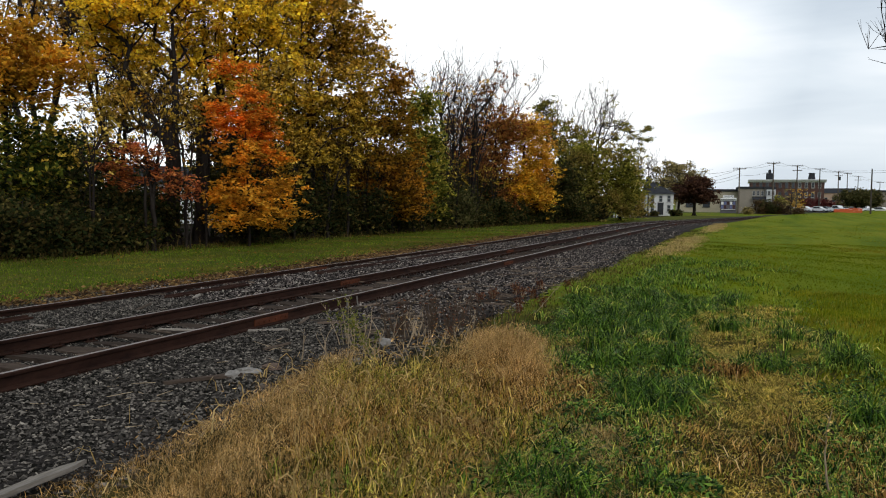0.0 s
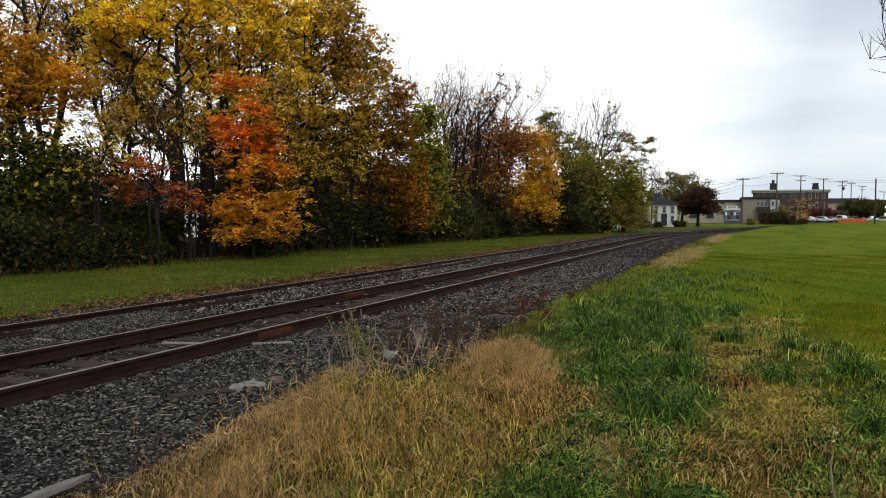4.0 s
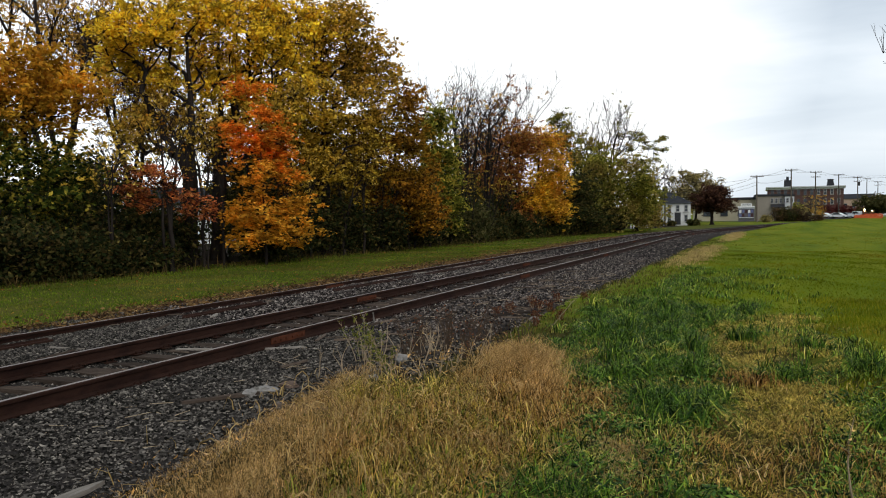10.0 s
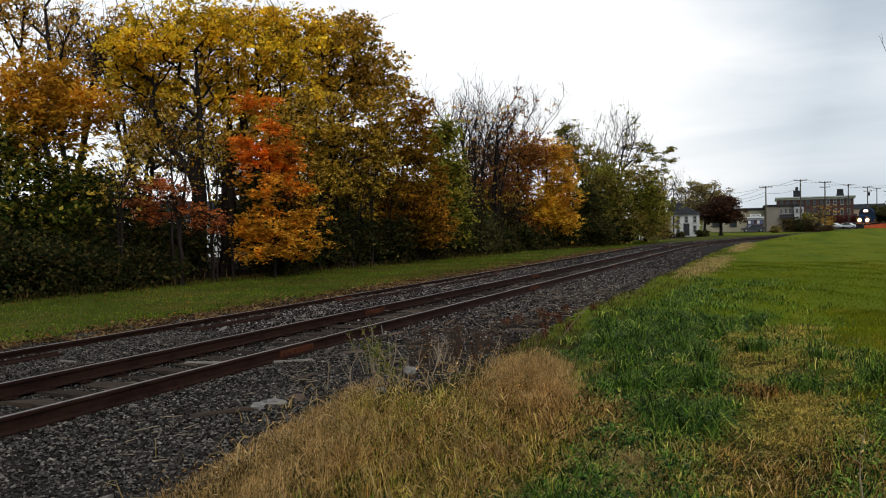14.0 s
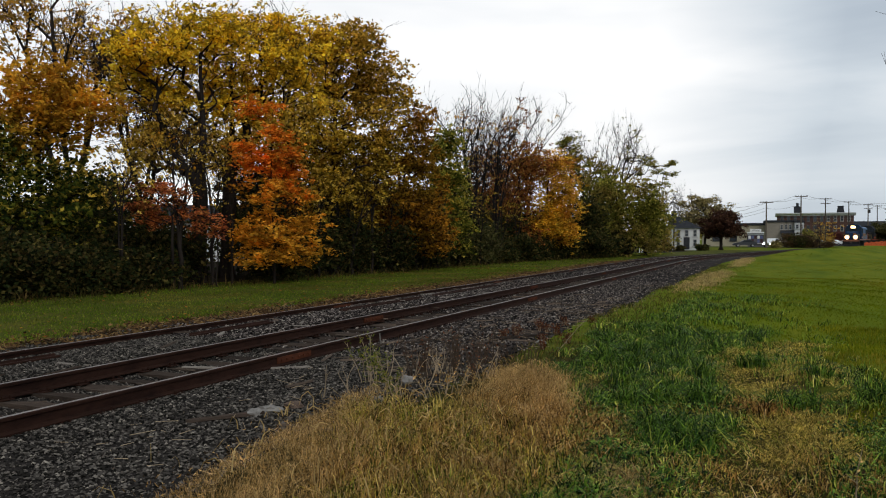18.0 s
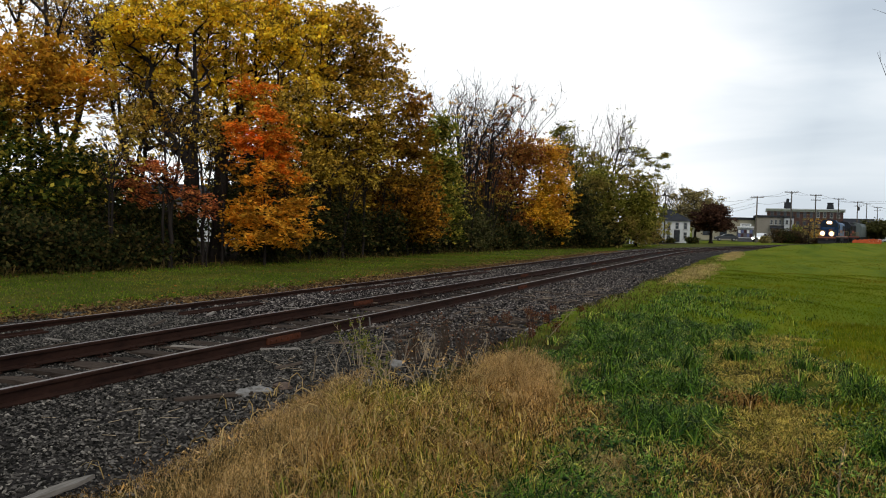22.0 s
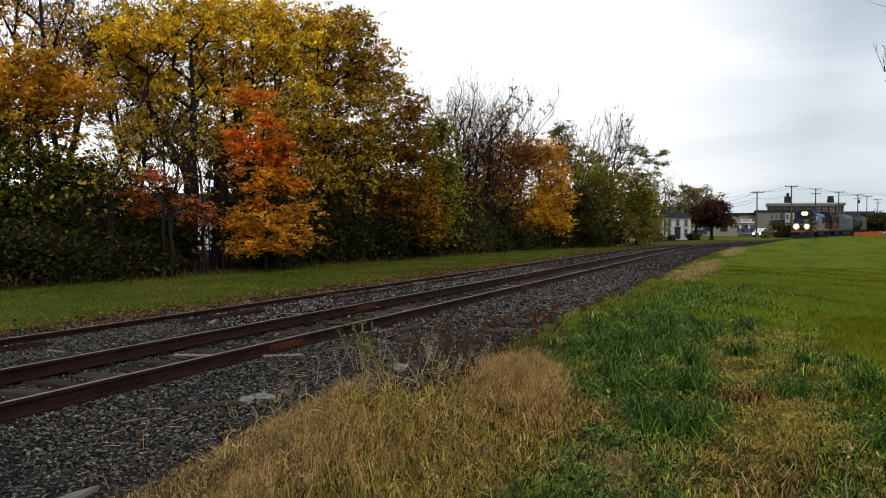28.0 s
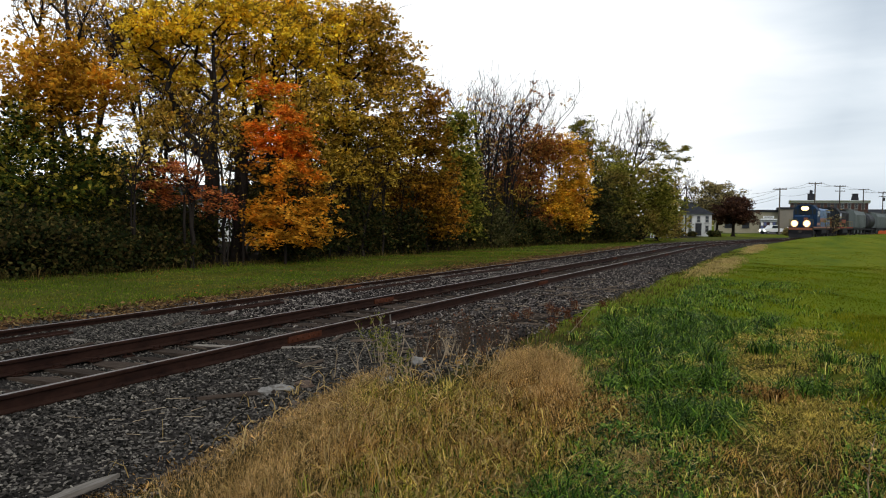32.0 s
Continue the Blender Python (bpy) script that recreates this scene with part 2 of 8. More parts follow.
M_GROUND = meadow_soil()
M_VERGE = soil("verge_turf", [(0.3, (0.036, 0.050, 0.008)), (0.5, (0.066, 0.075, 0.012)), (0.72, (0.11, 0.085, 0.022))], 0.6, 9.0)
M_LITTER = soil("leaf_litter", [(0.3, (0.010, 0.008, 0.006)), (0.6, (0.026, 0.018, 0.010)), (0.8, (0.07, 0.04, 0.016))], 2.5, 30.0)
# the fines' darkest stops also paint the shaded gaps between ballast stones
M_BED = soil("ballast_fines", [(0.3, (0.011, 0.010, 0.009)), (0.55, (0.036, 0.031, 0.028)), (0.75, (0.075, 0.065, 0.056))], 1.2, 45.0, 0.9)
M_STONE = stones("ballast_stone", [(0.0, (0.006, 0.006, 0.005)), (0.3, (0.022, 0.020, 0.017)), (0.7, (0.086, 0.076, 0.066)), (0.94, (0.165, 0.146, 0.124)), (1.0, (0.29, 0.255, 0.21))])
M_STONE_OLD = stones("weathered_ballast_stone", [(0.0, (0.005, 0.004, 0.004)), (0.42, (0.028, 0.023, 0.021)), (0.71, (0.112, 0.094, 0.084)), (0.92, (0.215, 0.183, 0.161)), (1.0, (0.38, 0.33, 0.28))])
M_RAIL = rusty("rusted_rail", (0.016, 0.009, 0.0075), (0.042, 0.021, 0.015))
M_RAIL_TOP = rusty("worn_rail_head", (0.14, 0.120, 0.110), (0.24, 0.21, 0.195), 0.42)
M_JOINT = rusty("rusted_joint", (0.19, 0.058, 0.026), (0.09, 0.034, 0.02))
M_TIE = wood("weathered_tie", (0.020, 0.015, 0.013), (0.090, 0.070, 0.056), (1, 10, 8), 0.9)
M_GREYWOOD = wood("grey_board", (0.12, 0.105, 0.09), (0.30, 0.275, 0.245), (1, 12, 8))
M_BARK = plain("bark_grey_brown", (0.026, 0.021, 0.018), 0.95, vary=0.4, scale=2.0, bump=0.8, grain=18.0, stretch=(3, 3, 0.5))
M_TWIG = plain("twig_bark", (0.030, 0.025, 0.023), 0.95, vary=0.3, scale=2.0)
M_FLUFF = foliage("pale_panicles", [(0.0, (0.17, 0.098, 0.026)), (0.45, (0.53, 0.325, 0.112)), (1.0, (0.90, 0.60, 0.29))], clump=4.0, swing=1.4)
# grasses with swing: near-black stops paint the shaded gaps between blades
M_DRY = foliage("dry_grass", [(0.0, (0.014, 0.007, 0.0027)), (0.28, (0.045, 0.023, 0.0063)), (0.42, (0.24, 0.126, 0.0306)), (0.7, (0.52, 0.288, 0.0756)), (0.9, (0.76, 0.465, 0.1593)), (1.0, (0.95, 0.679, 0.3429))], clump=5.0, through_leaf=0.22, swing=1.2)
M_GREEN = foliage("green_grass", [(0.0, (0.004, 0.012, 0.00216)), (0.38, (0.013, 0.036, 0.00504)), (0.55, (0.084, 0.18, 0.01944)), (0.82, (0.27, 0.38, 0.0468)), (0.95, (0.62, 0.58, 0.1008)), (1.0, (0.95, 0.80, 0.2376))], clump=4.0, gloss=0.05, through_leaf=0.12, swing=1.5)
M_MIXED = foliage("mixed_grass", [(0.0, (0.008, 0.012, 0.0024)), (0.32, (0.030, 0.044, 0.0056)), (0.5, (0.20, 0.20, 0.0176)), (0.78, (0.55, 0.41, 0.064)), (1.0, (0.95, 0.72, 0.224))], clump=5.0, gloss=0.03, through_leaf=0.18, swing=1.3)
M_STRAW = foliage("faded_straw", [(0.0, (0.253, 0.172, 0.057)), (0.5, (0.460, 0.322, 0.127)), (1.0, (0.667, 0.494, 0.230))], clump=1.0)
M_FIELD = foliage("field_grass", [(0.0, (0.08, 0.108, 0.005)), (0.5, (0.175, 0.196, 0.008)), (0.9, (0.26, 0.252, 0.014)), (1.0, (0.40, 0.32, 0.06))], [(0.0, (0.14, 0.115, 0.008)), (0.6, (0.25, 0.205, 0.014)), (1.0, (0.40, 0.30, 0.05))], 0.22, patch_at=(0.5, 0.68), clump=0.8)
M_EDGE = foliage("edge_weeds", [(0.0, (0.022, 0.020, 0.007)), (0.5, (0.065, 0.062, 0.014)), (0.9, (0.17, 0.13, 0.035)), (1.0, (0.34, 0.25, 0.09))], clump=1.2, through_leaf=0.25)
M_FAR = foliage("far_meadow_grass", [(0.0, (0.104, 0.142, 0.005)), (0.6, (0.132, 0.166, 0.006)), (1.0, (0.175, 0.194, 0.009))], [(0.0, (0.15, 0.128, 0.008)), (1.0, (0.23, 0.19, 0.014))], 0.16, patch_at=(0.5, 0.66), clump=0.25)
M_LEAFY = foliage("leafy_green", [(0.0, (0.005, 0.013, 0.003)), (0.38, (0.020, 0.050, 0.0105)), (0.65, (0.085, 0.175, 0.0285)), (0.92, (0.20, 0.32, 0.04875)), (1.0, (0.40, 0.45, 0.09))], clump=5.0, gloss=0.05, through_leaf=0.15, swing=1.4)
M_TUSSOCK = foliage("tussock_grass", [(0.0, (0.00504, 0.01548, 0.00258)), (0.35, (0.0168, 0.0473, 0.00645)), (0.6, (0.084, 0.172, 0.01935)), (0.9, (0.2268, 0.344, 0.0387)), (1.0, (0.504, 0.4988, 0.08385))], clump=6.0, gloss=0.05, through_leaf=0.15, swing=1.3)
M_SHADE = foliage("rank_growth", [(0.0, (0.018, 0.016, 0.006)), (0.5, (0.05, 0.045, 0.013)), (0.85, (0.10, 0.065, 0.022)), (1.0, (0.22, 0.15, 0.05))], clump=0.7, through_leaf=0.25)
M_SOFT = foliage("soft_straw", [(0.0, (0.020, 0.011, 0.003)), (0.3, (0.070, 0.038, 0.011)), (0.52, (0.31, 0.172, 0.048)), (0.85, (0.66, 0.395, 0.130)), (1.0, (0.95, 0.66, 0.31))], clump=5.0, through_leaf=0.22, swing=1.3)
M_BROWN = foliage("brown_grass", [(0.0, (0.0472, 0.04012, 0.00708)), (0.28, (0.1298, 0.1003, 0.01947)), (0.52, (0.4248, 0.3127, 0.06372)), (0.85, (0.7788, 0.5487, 0.1327)), (0.94, (0.97, 0.7552, 0.2301)), (1.0, (0.3776, 0.4248, 0.0531))], clump=4.0, through_leaf=0.2, swing=1.3)

# ---------------------------------------------------------------- tools
def spot(bearing, distance, z=0.0):
    """A place by its bearing (degrees right of +y) and distance from the origin."""
    a = radians(bearing)
    return Vector((distance * math.sin(a), distance * math.cos(a), z))


def mesh_of(name, verts, faces, mats=(), index=None, smooth=False):
    """A mesh from numpy arrays; faces is one (n, k) array or a list of them."""
    groups = [np.asarray(f, dtype=np.int32) for f in (faces if isinstance(faces, (list, tuple)) else [faces]) if len(f)]
    me = bpy.data.meshes.new(name)
    verts = np.asarray(verts, dtype=np.float32)
    me.vertices.add(len(verts))
    me.vertices.foreach_set("co", verts.ravel())
    corners = np.concatenate([g.ravel() for g in groups])
    sizes = np.concatenate([np.full(len(g), g.shape[1], dtype=np.int32) for g in groups])
    starts = np.concatenate([[0], np.cumsum(sizes)[:-1]]).astype(np.int32)
    me.loops.add(len(corners))
    me.loops.foreach_set("vertex_index", corners)
    me.polygons.add(len(sizes))
    me.polygons.foreach_set("loop_start", starts)
    if index is not None:
        me.polygons.foreach_set("material_index", np.asarray(index, dtype=np.int32))
    me.polygons.foreach_set("use_smooth", np.full(len(sizes), smooth))
    for m in mats:
        me.materials.append(m)
    me.update(calc_edges=True)
    me.validate()
    return me


def part(name, bm, material_, parent, label="", smooth=False):
    """One bmesh, or one mesh, as one object under a thing or under a part."""
    if isinstance(bm, bpy.types.Mesh):
        me = bm
    else:
        me = bpy.data.meshes.new(name)
        bmesh.ops.recalc_face_normals(bm, faces=bm.faces)
        bm.to_mesh(me)
        bm.free()
        me.polygons.foreach_set("use_smooth", [smooth] * len(me.polygons))
    if material_ and not me.materials:
        me.materials.append(material_)
    ob = new(name, me)
    if parent:
        ob.parent = parent
    return tagged(ob, label)


def thing(name, m, label, category, group="", kind=""):
    ob = new(name)
    ob.matrix_world = m
    ob.empty_display_size = 0.2
    return tagged(ob, label, category, group, kind)


def box(bm, x0, y0, z0, x1, y1, z1, bevel=0.0):
    r = bmesh.ops.create_cube(bm, size=1.0, matrix=Matrix.LocRotScale(
        ((x0 + x1) / 2, (y0 + y1) / 2, (z0 + z1) / 2), None, (abs(x1 - x0), abs(y1 - y0), abs(z1 - z0))))
    if bevel:
        edges = list({e for v in r["verts"] for e in v.link_edges})
        bmesh.ops.bevel(bm, geom=edges, offset=bevel, segments=2, affect="EDGES", clamp_overlap=True)
    return bm


def cyl(bm, a, b, r0, r1=None, n=12):
    a, b = Vector(a), Vector(b)
    m = Matrix.Translation((a + b) / 2) @ (b - a).to_track_quat("Z", "Y").to_matrix().to_4x4()
    bmesh.ops.create_cone(bm, cap_ends=True, segments=n, radius1=r0, radius2=r0 if r1 is None else r1, depth=(b - a).length, matrix=m)
    return bm


def prism(bm, outline, lo, hi, axis=1):
    """Extrudes a closed outline of (u, v) from lo to hi along an axis (0: x, 1: y, 2: z)."""
    def at(u, v, w):
        return {0: (w, u, v), 1: (u, w, v), 2: (u, v, w)}[axis]
    a = [bm.verts.new(at(u, v, lo)) for u, v in outline]
    b = [bm.verts.new(at(u, v, hi)) for u, v in outline]
    bm.faces.new(a)
    bm.faces.new(b[::-1])
    for i in range(len(a)):
        j = (i + 1) % len(a)
        bm.faces.new((a[j], a[i], b[i], b[j]))
    return bm


def tubes(a, b, ra, rb, sides):
    """Tapered tubes from points a to points b, as vertex and quad arrays."""
    n = len(a)
    d = b - a
    d = d / np.maximum(np.linalg.norm(d, axis=1, keepdims=True), 1e-6)
    up = np.where(np.abs(d[:, 2:3]) > 0.9, np.array([[1.0, 0, 0]]), np.array([[0, 0, 1.0]]))
    u = np.cross(d, up)
    u /= np.linalg.norm(u, axis=1, keepdims=True)
    v = np.cross(d, u)
    ang = np.arange(sides) * 2 * np.pi / sides
    ring = u[:, None] * np.cos(ang)[None, :, None] + v[:, None] * np.sin(ang)[None, :, None]
    verts = np.concatenate([a[:, None] + ring * ra[:, None, None], b[:, None] + ring * rb[:, None, None]], axis=1).reshape(-1, 3)
    k = np.arange(sides)
    quad = np.stack([k, (k + 1) % sides, (k + 1) % sides + sides, k + sides], axis=1)
    faces = (quad[None] + (np.arange(n) * 2 * sides)[:, None, None]).reshape(-1, 4)
    return verts, faces


def join_arrays(pieces):
    verts, faces, base = [], [], 0
    for v, f in pieces:
        verts.append(v)
        faces.append(f + base)
        base += len(v)
    return np.concatenate(verts), faces


def leaf_arrays(rng, at, size, flat=0.0, aspect=0.75):
    """A folded four-cornered leaf at each place; flat pulls them level."""
    n = len(at)
    nrm = rng.normal(size=(n, 3))
    nrm[:, 2] = np.abs(nrm[:, 2]) + flat
    nrm /= np.linalg.norm(nrm, axis=1, keepdims=True)
    t = np.cross(nrm, rng.normal(size=(n, 3)))
    t /= np.maximum(np.linalg.norm(t, axis=1, keepdims=True), 1e-6)
    s = np.cross(nrm, t)
    size = size * rng.uniform(0.6, 1.35, n)
    L, S = t * size[:, None], s * (size * aspect)[:, None]
    droop = nrm * (size * rng.uniform(-0.1, 0.3, n))[:, None]
    v = np.stack([at - L * 0.5, at + S * 0.5 - droop, at + L * 0.55, at - S * 0.5 - droop], axis=1).reshape(-1, 3)
    o = np.arange(n)[:, None] * 4
    f = np.concatenate([o + np.array([[0, 1, 2]]), o + np.array([[0, 2, 3]])])
    return v, f


def blade_arrays(rng, at, height, width, lean=0.5, nod=0.35):
    """Grass blades: a quad and a tip, bent over to one side."""
    n = len(at)
    a = rng.uniform(0, 2 * np.pi, n)
    d = np.stack([np.cos(a), np.sin(a), np.zeros(n)], axis=1)
    w = np.stack([-np.sin(a), np.cos(a), np.zeros(n)], axis=1) * (width * rng.uniform(0.6, 1.4, n))[:, None] * 0.5
    turn = rng.uniform(0, np.pi, n)
    w = w * np.cos(turn)[:, None] + d * np.sin(turn)[:, None] * np.linalg.norm(w, axis=1, keepdims=True)
    h = height * rng.uniform(0.55, 1.25, n)
    k = lean * rng.uniform(0.1, 1.0, n)
    up = np.array([[0, 0, 1.0]])
    low = at + up * (h * 0.4)[:, None] + d * (h * k * 0.12)[:, None]
    high = at + up * (h * (0.78 - 0.25 * nod * k))[:, None] + d * (h * k * 0.5)[:, None]
    tip = at + up * (h * (1.0 - 1.1 * nod * k))[:, None] + d * (h * k * 1.1)[:, None]
    v = np.stack([at - w, at + w, low + w * 0.9, low - w * 0.9, high + w * 0.6, high - w * 0.6, tip], axis=1).reshape(-1, 3)
    o = np.arange(n)[:, None] * 7
    return v, np.concatenate([o + np.array([[0, 1, 2, 3]]), o + np.array([[3, 2, 4, 5]])]), o + np.array([[5, 4, 6]])


def short_blade_arrays(rng, at, height, width, lean=0.5):
    """Short blades: a quad and a tip."""
    n = len(at)
    a = rng.uniform(0, 2 * np.pi, n)
    d = np.stack([np.cos(a), np.sin(a), np.zeros(n)], axis=1)
    b = rng.uniform(0, 2 * np.pi, n)
    w = np.stack([np.cos(b), np.sin(b), np.zeros(n)], axis=1) * (width * rng.uniform(0.6, 1.4, n))[:, None] * 0.5
    h = height * rng.uniform(0.55, 1.25, n)
    k = lean * rng.uniform(0.1, 1.0, n)
    up = np.array([[0, 0, 1.0]])
    mid = at + up * (h * 0.6)[:, None] + d * (h * k * 0.35)[:, None]
    tip = at + up * (h * (1.0 - 0.35 * k))[:, None] + d * (h * k * 1.1)[:, None]
    v = np.stack([at - w, at + w, mid + w * 0.8, mid - w * 0.8, tip], axis=1).reshape(-1, 3)
    o = np.arange(n)[:, None] * 5
    return v, o + np.array([[0, 1, 2, 3]]), o + np.array([[3, 2, 4]])


def ground_height(x, y):
    """Gentle lie of the land; numpy arrays or numbers."""
    x, y = np.asarray(x, float), np.asarray(y, float)
    near = np.exp(-((y - 8) / 40) ** 2)
    h = 0.05 * np.sin(x * 0.9 + 1.3) * np.cos(y * 0.55) * near + 0.03 * np.sin(x * 2.3 + y * 1.7) * near
    h = h * np.clip((x + 12.2) / 0.8, 0, 1) - 0.03 * np.clip((-11.4 - x) / 0.8, 0, 1)
    bed = np.clip((4.25 - np.abs(x + 8.05)) / 0.6, 0, 1) * (y < 58)
    bed = np.maximum(bed, 0)
    return np.where(bed > 0, h * (1 - bed) - 0.13 * bed, h) - 0.02

# ---------------------------------------------------------------- the land
def grid(xs, ys, height, name, mats, index=None):
    X, Y = np.meshgrid(xs, ys)
    v = np.stack([X, Y, height(X, Y)], axis=2).reshape(-1, 3)
    nx = len(xs)
    i, j = np.meshgrid(np.arange(nx - 1), np.arange(len(ys) - 1))
    q = (i + j * nx).ravel()
    f = np.stack([q, q + 1, q + 1 + nx, q + nx], axis=1)
    idx = None if index is None else index(v[f].mean(axis=1))
    return mesh_of(name, v, f, mats, idx, True)


def spread(lo, near, hi, step, grow=1.25):
    """Coordinates that are close together round a stretch and widen towards the far ends."""
    out = list(np.arange(near[0], near[1] + 1e-6, step))
    s, x = step, out[-1]
    while x < hi:
        s *= grow
        x += s
        out.append(min(x, hi))
    s, x, left = step, out[0], []
    while x > lo:
        s *= grow
        x -= s
        left.append(max(x, lo))
    return np.array(left[::-1] + out)


# track geometry: straight, then a bend to the right, then straight again
BEND, RADIUS, TURN = 57.0, 155.0, 0.192


def line_at(s, side=0.0, centre=-7.18):
    """Place and heading on the line, s metres along, side metres to its right."""
    if s < BEND:
        x, y, a = centre, s, 0.0
    elif s < BEND + RADIUS * TURN:
        a = (s - BEND) / RADIUS
        x, y = centre + RADIUS * (1 - math.cos(a)), BEND + RADIUS * math.sin(a)
    else:
        a, d = TURN, s - BEND - RADIUS * TURN
        x = centre + RADIUS * (1 - math.cos(a)) + d * math.sin(a)
        y = BEND + RADIUS * math.sin(a) + d * math.cos(a)
    far_turn = max(0.0, s - 185.0)
    x += far_turn ** 2 * 0.0018
    return x + side * math.cos(a), y - side * math.sin(a), a


def siding_at(s, side=0.0):
    """The old siding runs beside the line and closes up to it before the bend."""
    gap = 2.22 - 0.9 * max(0.0, min(1.0, (s - 48) / 32)) ** 1.6
    return line_at(s, side - gap)


ground = tagged(new("ground", grid(spread(-900, (-14, 8), 1500, 0.5), spread(-60, (1, 30), 1800, 0.5), ground_height, "ground", [M_GROUND])),
                "uneven green and yellowed autumn meadow", "ground", kind="structure")


def strip(name, left, right, y0, y1, step, z, mat, label, category, wob=0.25, seed=1):
    """A sheet that follows the line between two uneven edges, a little proud of the ground."""
    rng = np.random.default_rng(seed)
    ss = np.arange(y0, y1, step)
    cols = 9
    v = []
    for s in ss:
        e0 = left + wob * noise.noise((s * 0.35, seed, 0)) + wob * 0.5 * noise.noise((s * 1.3, seed, 4))
        e1 = right + wob * noise.noise((s * 0.35, seed, 9)) + wob * 0.5 * noise.noise((s * 1.3, seed, 7))
        for c in range(cols):
            k = c / (cols - 1)
            x, y, a = line_at(s, e0 + (e1 - e0) * k)
            lift = (z if s < 55 else max(z, 0.004)) if 0 < c < cols - 1 else -0.025
            v.append((x, y, lift + 0.012 * noise.noise((x * 1.1, y * 1.1, seed))))
    n = len(ss)
    i, j = np.meshgrid(np.arange(cols - 1), np.arange(n - 1))
    q = (i + j * cols).ravel()
    f = np.stack([q, q + 1, q + 1 + cols, q + cols], axis=1)
    return tagged(new(name, mesh_of(name, np.array(v), f, [mat], None, True)), label, category, kind="structure")


def bed_z(side):
    """Height of the ballast: hollow between the rails, banked up round the old siding."""
    side = np.asarray(side, float)
    crib = -0.03 - 0.022 * np.exp(-(side / 0.66) ** 6)
    heap = np.clip((-1.15 - side) / 0.4, 0, 1) * np.clip((side + 5.3) / 1.5, 0, 1)
    ends = 0.050 * np.exp(-((np.abs(side) - 1.2) / 0.42) ** 4)
    return crib + ends + 0.085 * heap * heap * (3 - 2 * heap) - 0.012 * np.clip(side - 2.2, 0, 2)


def ballast_bed(s0, s1, step, wob, seed):
    """The bed's surface between two ragged edges."""
    ss, ks = np.arange(s0, s1, step), np.linspace(0, 1, 49)
    v = []
    for s in ss:
        e0 = -5.35 + wob * noise.noise((s * 0.35, seed, 0)) + wob * 0.5 * noise.noise((s * 1.3, seed, 4))
        e1 = 3.25 + wob * noise.noise((s * 0.35, seed, 9)) + wob * 0.5 * noise.noise((s * 1.3, seed, 7))
        for k in ks:
            side = e0 + (e1 - e0) * k
            x, y, a = line_at(s, side)
            lift = float(bed_z(side)) if s < 55 else max(float(bed_z(side)), 0.004)
            v.append((x, y, (lift if 0 < k < 1 else -0.04) + 0.014 * noise.noise((x * 1.1, y * 1.1, seed))))
    n, cols = len(ss), len(ks)
    i, j = np.meshgrid(np.arange(cols - 1), np.arange(n - 1))
    q = (i + j * cols).ravel()
    f = np.stack([q, q + 1, q + 1 + cols, q + cols], axis=1)
    return tagged(new("ballast_bed", mesh_of("ballast_bed", np.array(v), f, [M_BED], None, True)), "dark grey crushed stone ballast bed with grit", "ballast", kind="structure")


# offsets from the line's own centre: the ballast bed, the turf verge behind it, the litter under the trees
ballast_bed(-10, 260, 0.5, 0.35, 3)
strip("verge", -13.4, -4.75, -10, 130, 0.8, 0.012, M_VERGE, "mown grass verge between siding and trees", "grass", 0.3, 5)
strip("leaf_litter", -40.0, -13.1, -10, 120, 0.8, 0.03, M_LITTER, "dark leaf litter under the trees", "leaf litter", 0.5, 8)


def bank_at(s, u):
    """A place on the low bank: s metres along the line, u from its foot by the line to its foot in the meadow."""
    x, y, a = line_at(s, 2.9 + 11.0 * u)
    top = 0.70 * min(1.0, (s - 76) / 18) * (1 + 0.15 * noise.noise((s * 0.06, 2, 0)))
    return x, y, -0.03 + top * math.sin(math.pi * u ** 0.55) ** 1.2 + 0.015 * noise.noise((x * 0.3, y * 0.3, 5)) * math.sin(math.pi * u)


def field_bank():
    """A low grassy bank between the meadow and the line where it bends away."""
    ss, us = np.arange(76, 240, 2.0), np.linspace(0, 1, 13)
    v = []
    for s in ss:
        for u in us:
            v.append(bank_at(s, u))
    n, cols = len(ss), len(us)
    i, j = np.meshgrid(np.arange(cols - 1), np.arange(n - 1))
    q = (i + j * cols).ravel()
    f = np.stack([q, q + 1, q + 1 + cols, q + cols], axis=1)
    return tagged(new("field_bank", mesh_of("field_bank", np.array(v), f, [M_GROUND], None, True)), "low grassy bank along the bend of the line", "bank", kind="structure")


field_bank()

# ---------------------------------------------------------------- railway tracks
RAIL_TOP = 0.18
PROFILE = [(-0.070, 0.0), (0.070, 0.0), (0.070, 0.012), (0.012, 0.032), (0.009, 0.115), (0.034, 0.128), (0.036, 0.155),
           (0.026, 0.165), (-0.026, 0.165), (-0.036, 0.155), (-0.034, 0.128), (-0.009, 0.115), (-0.012, 0.032), (-0.070, 0.012)]


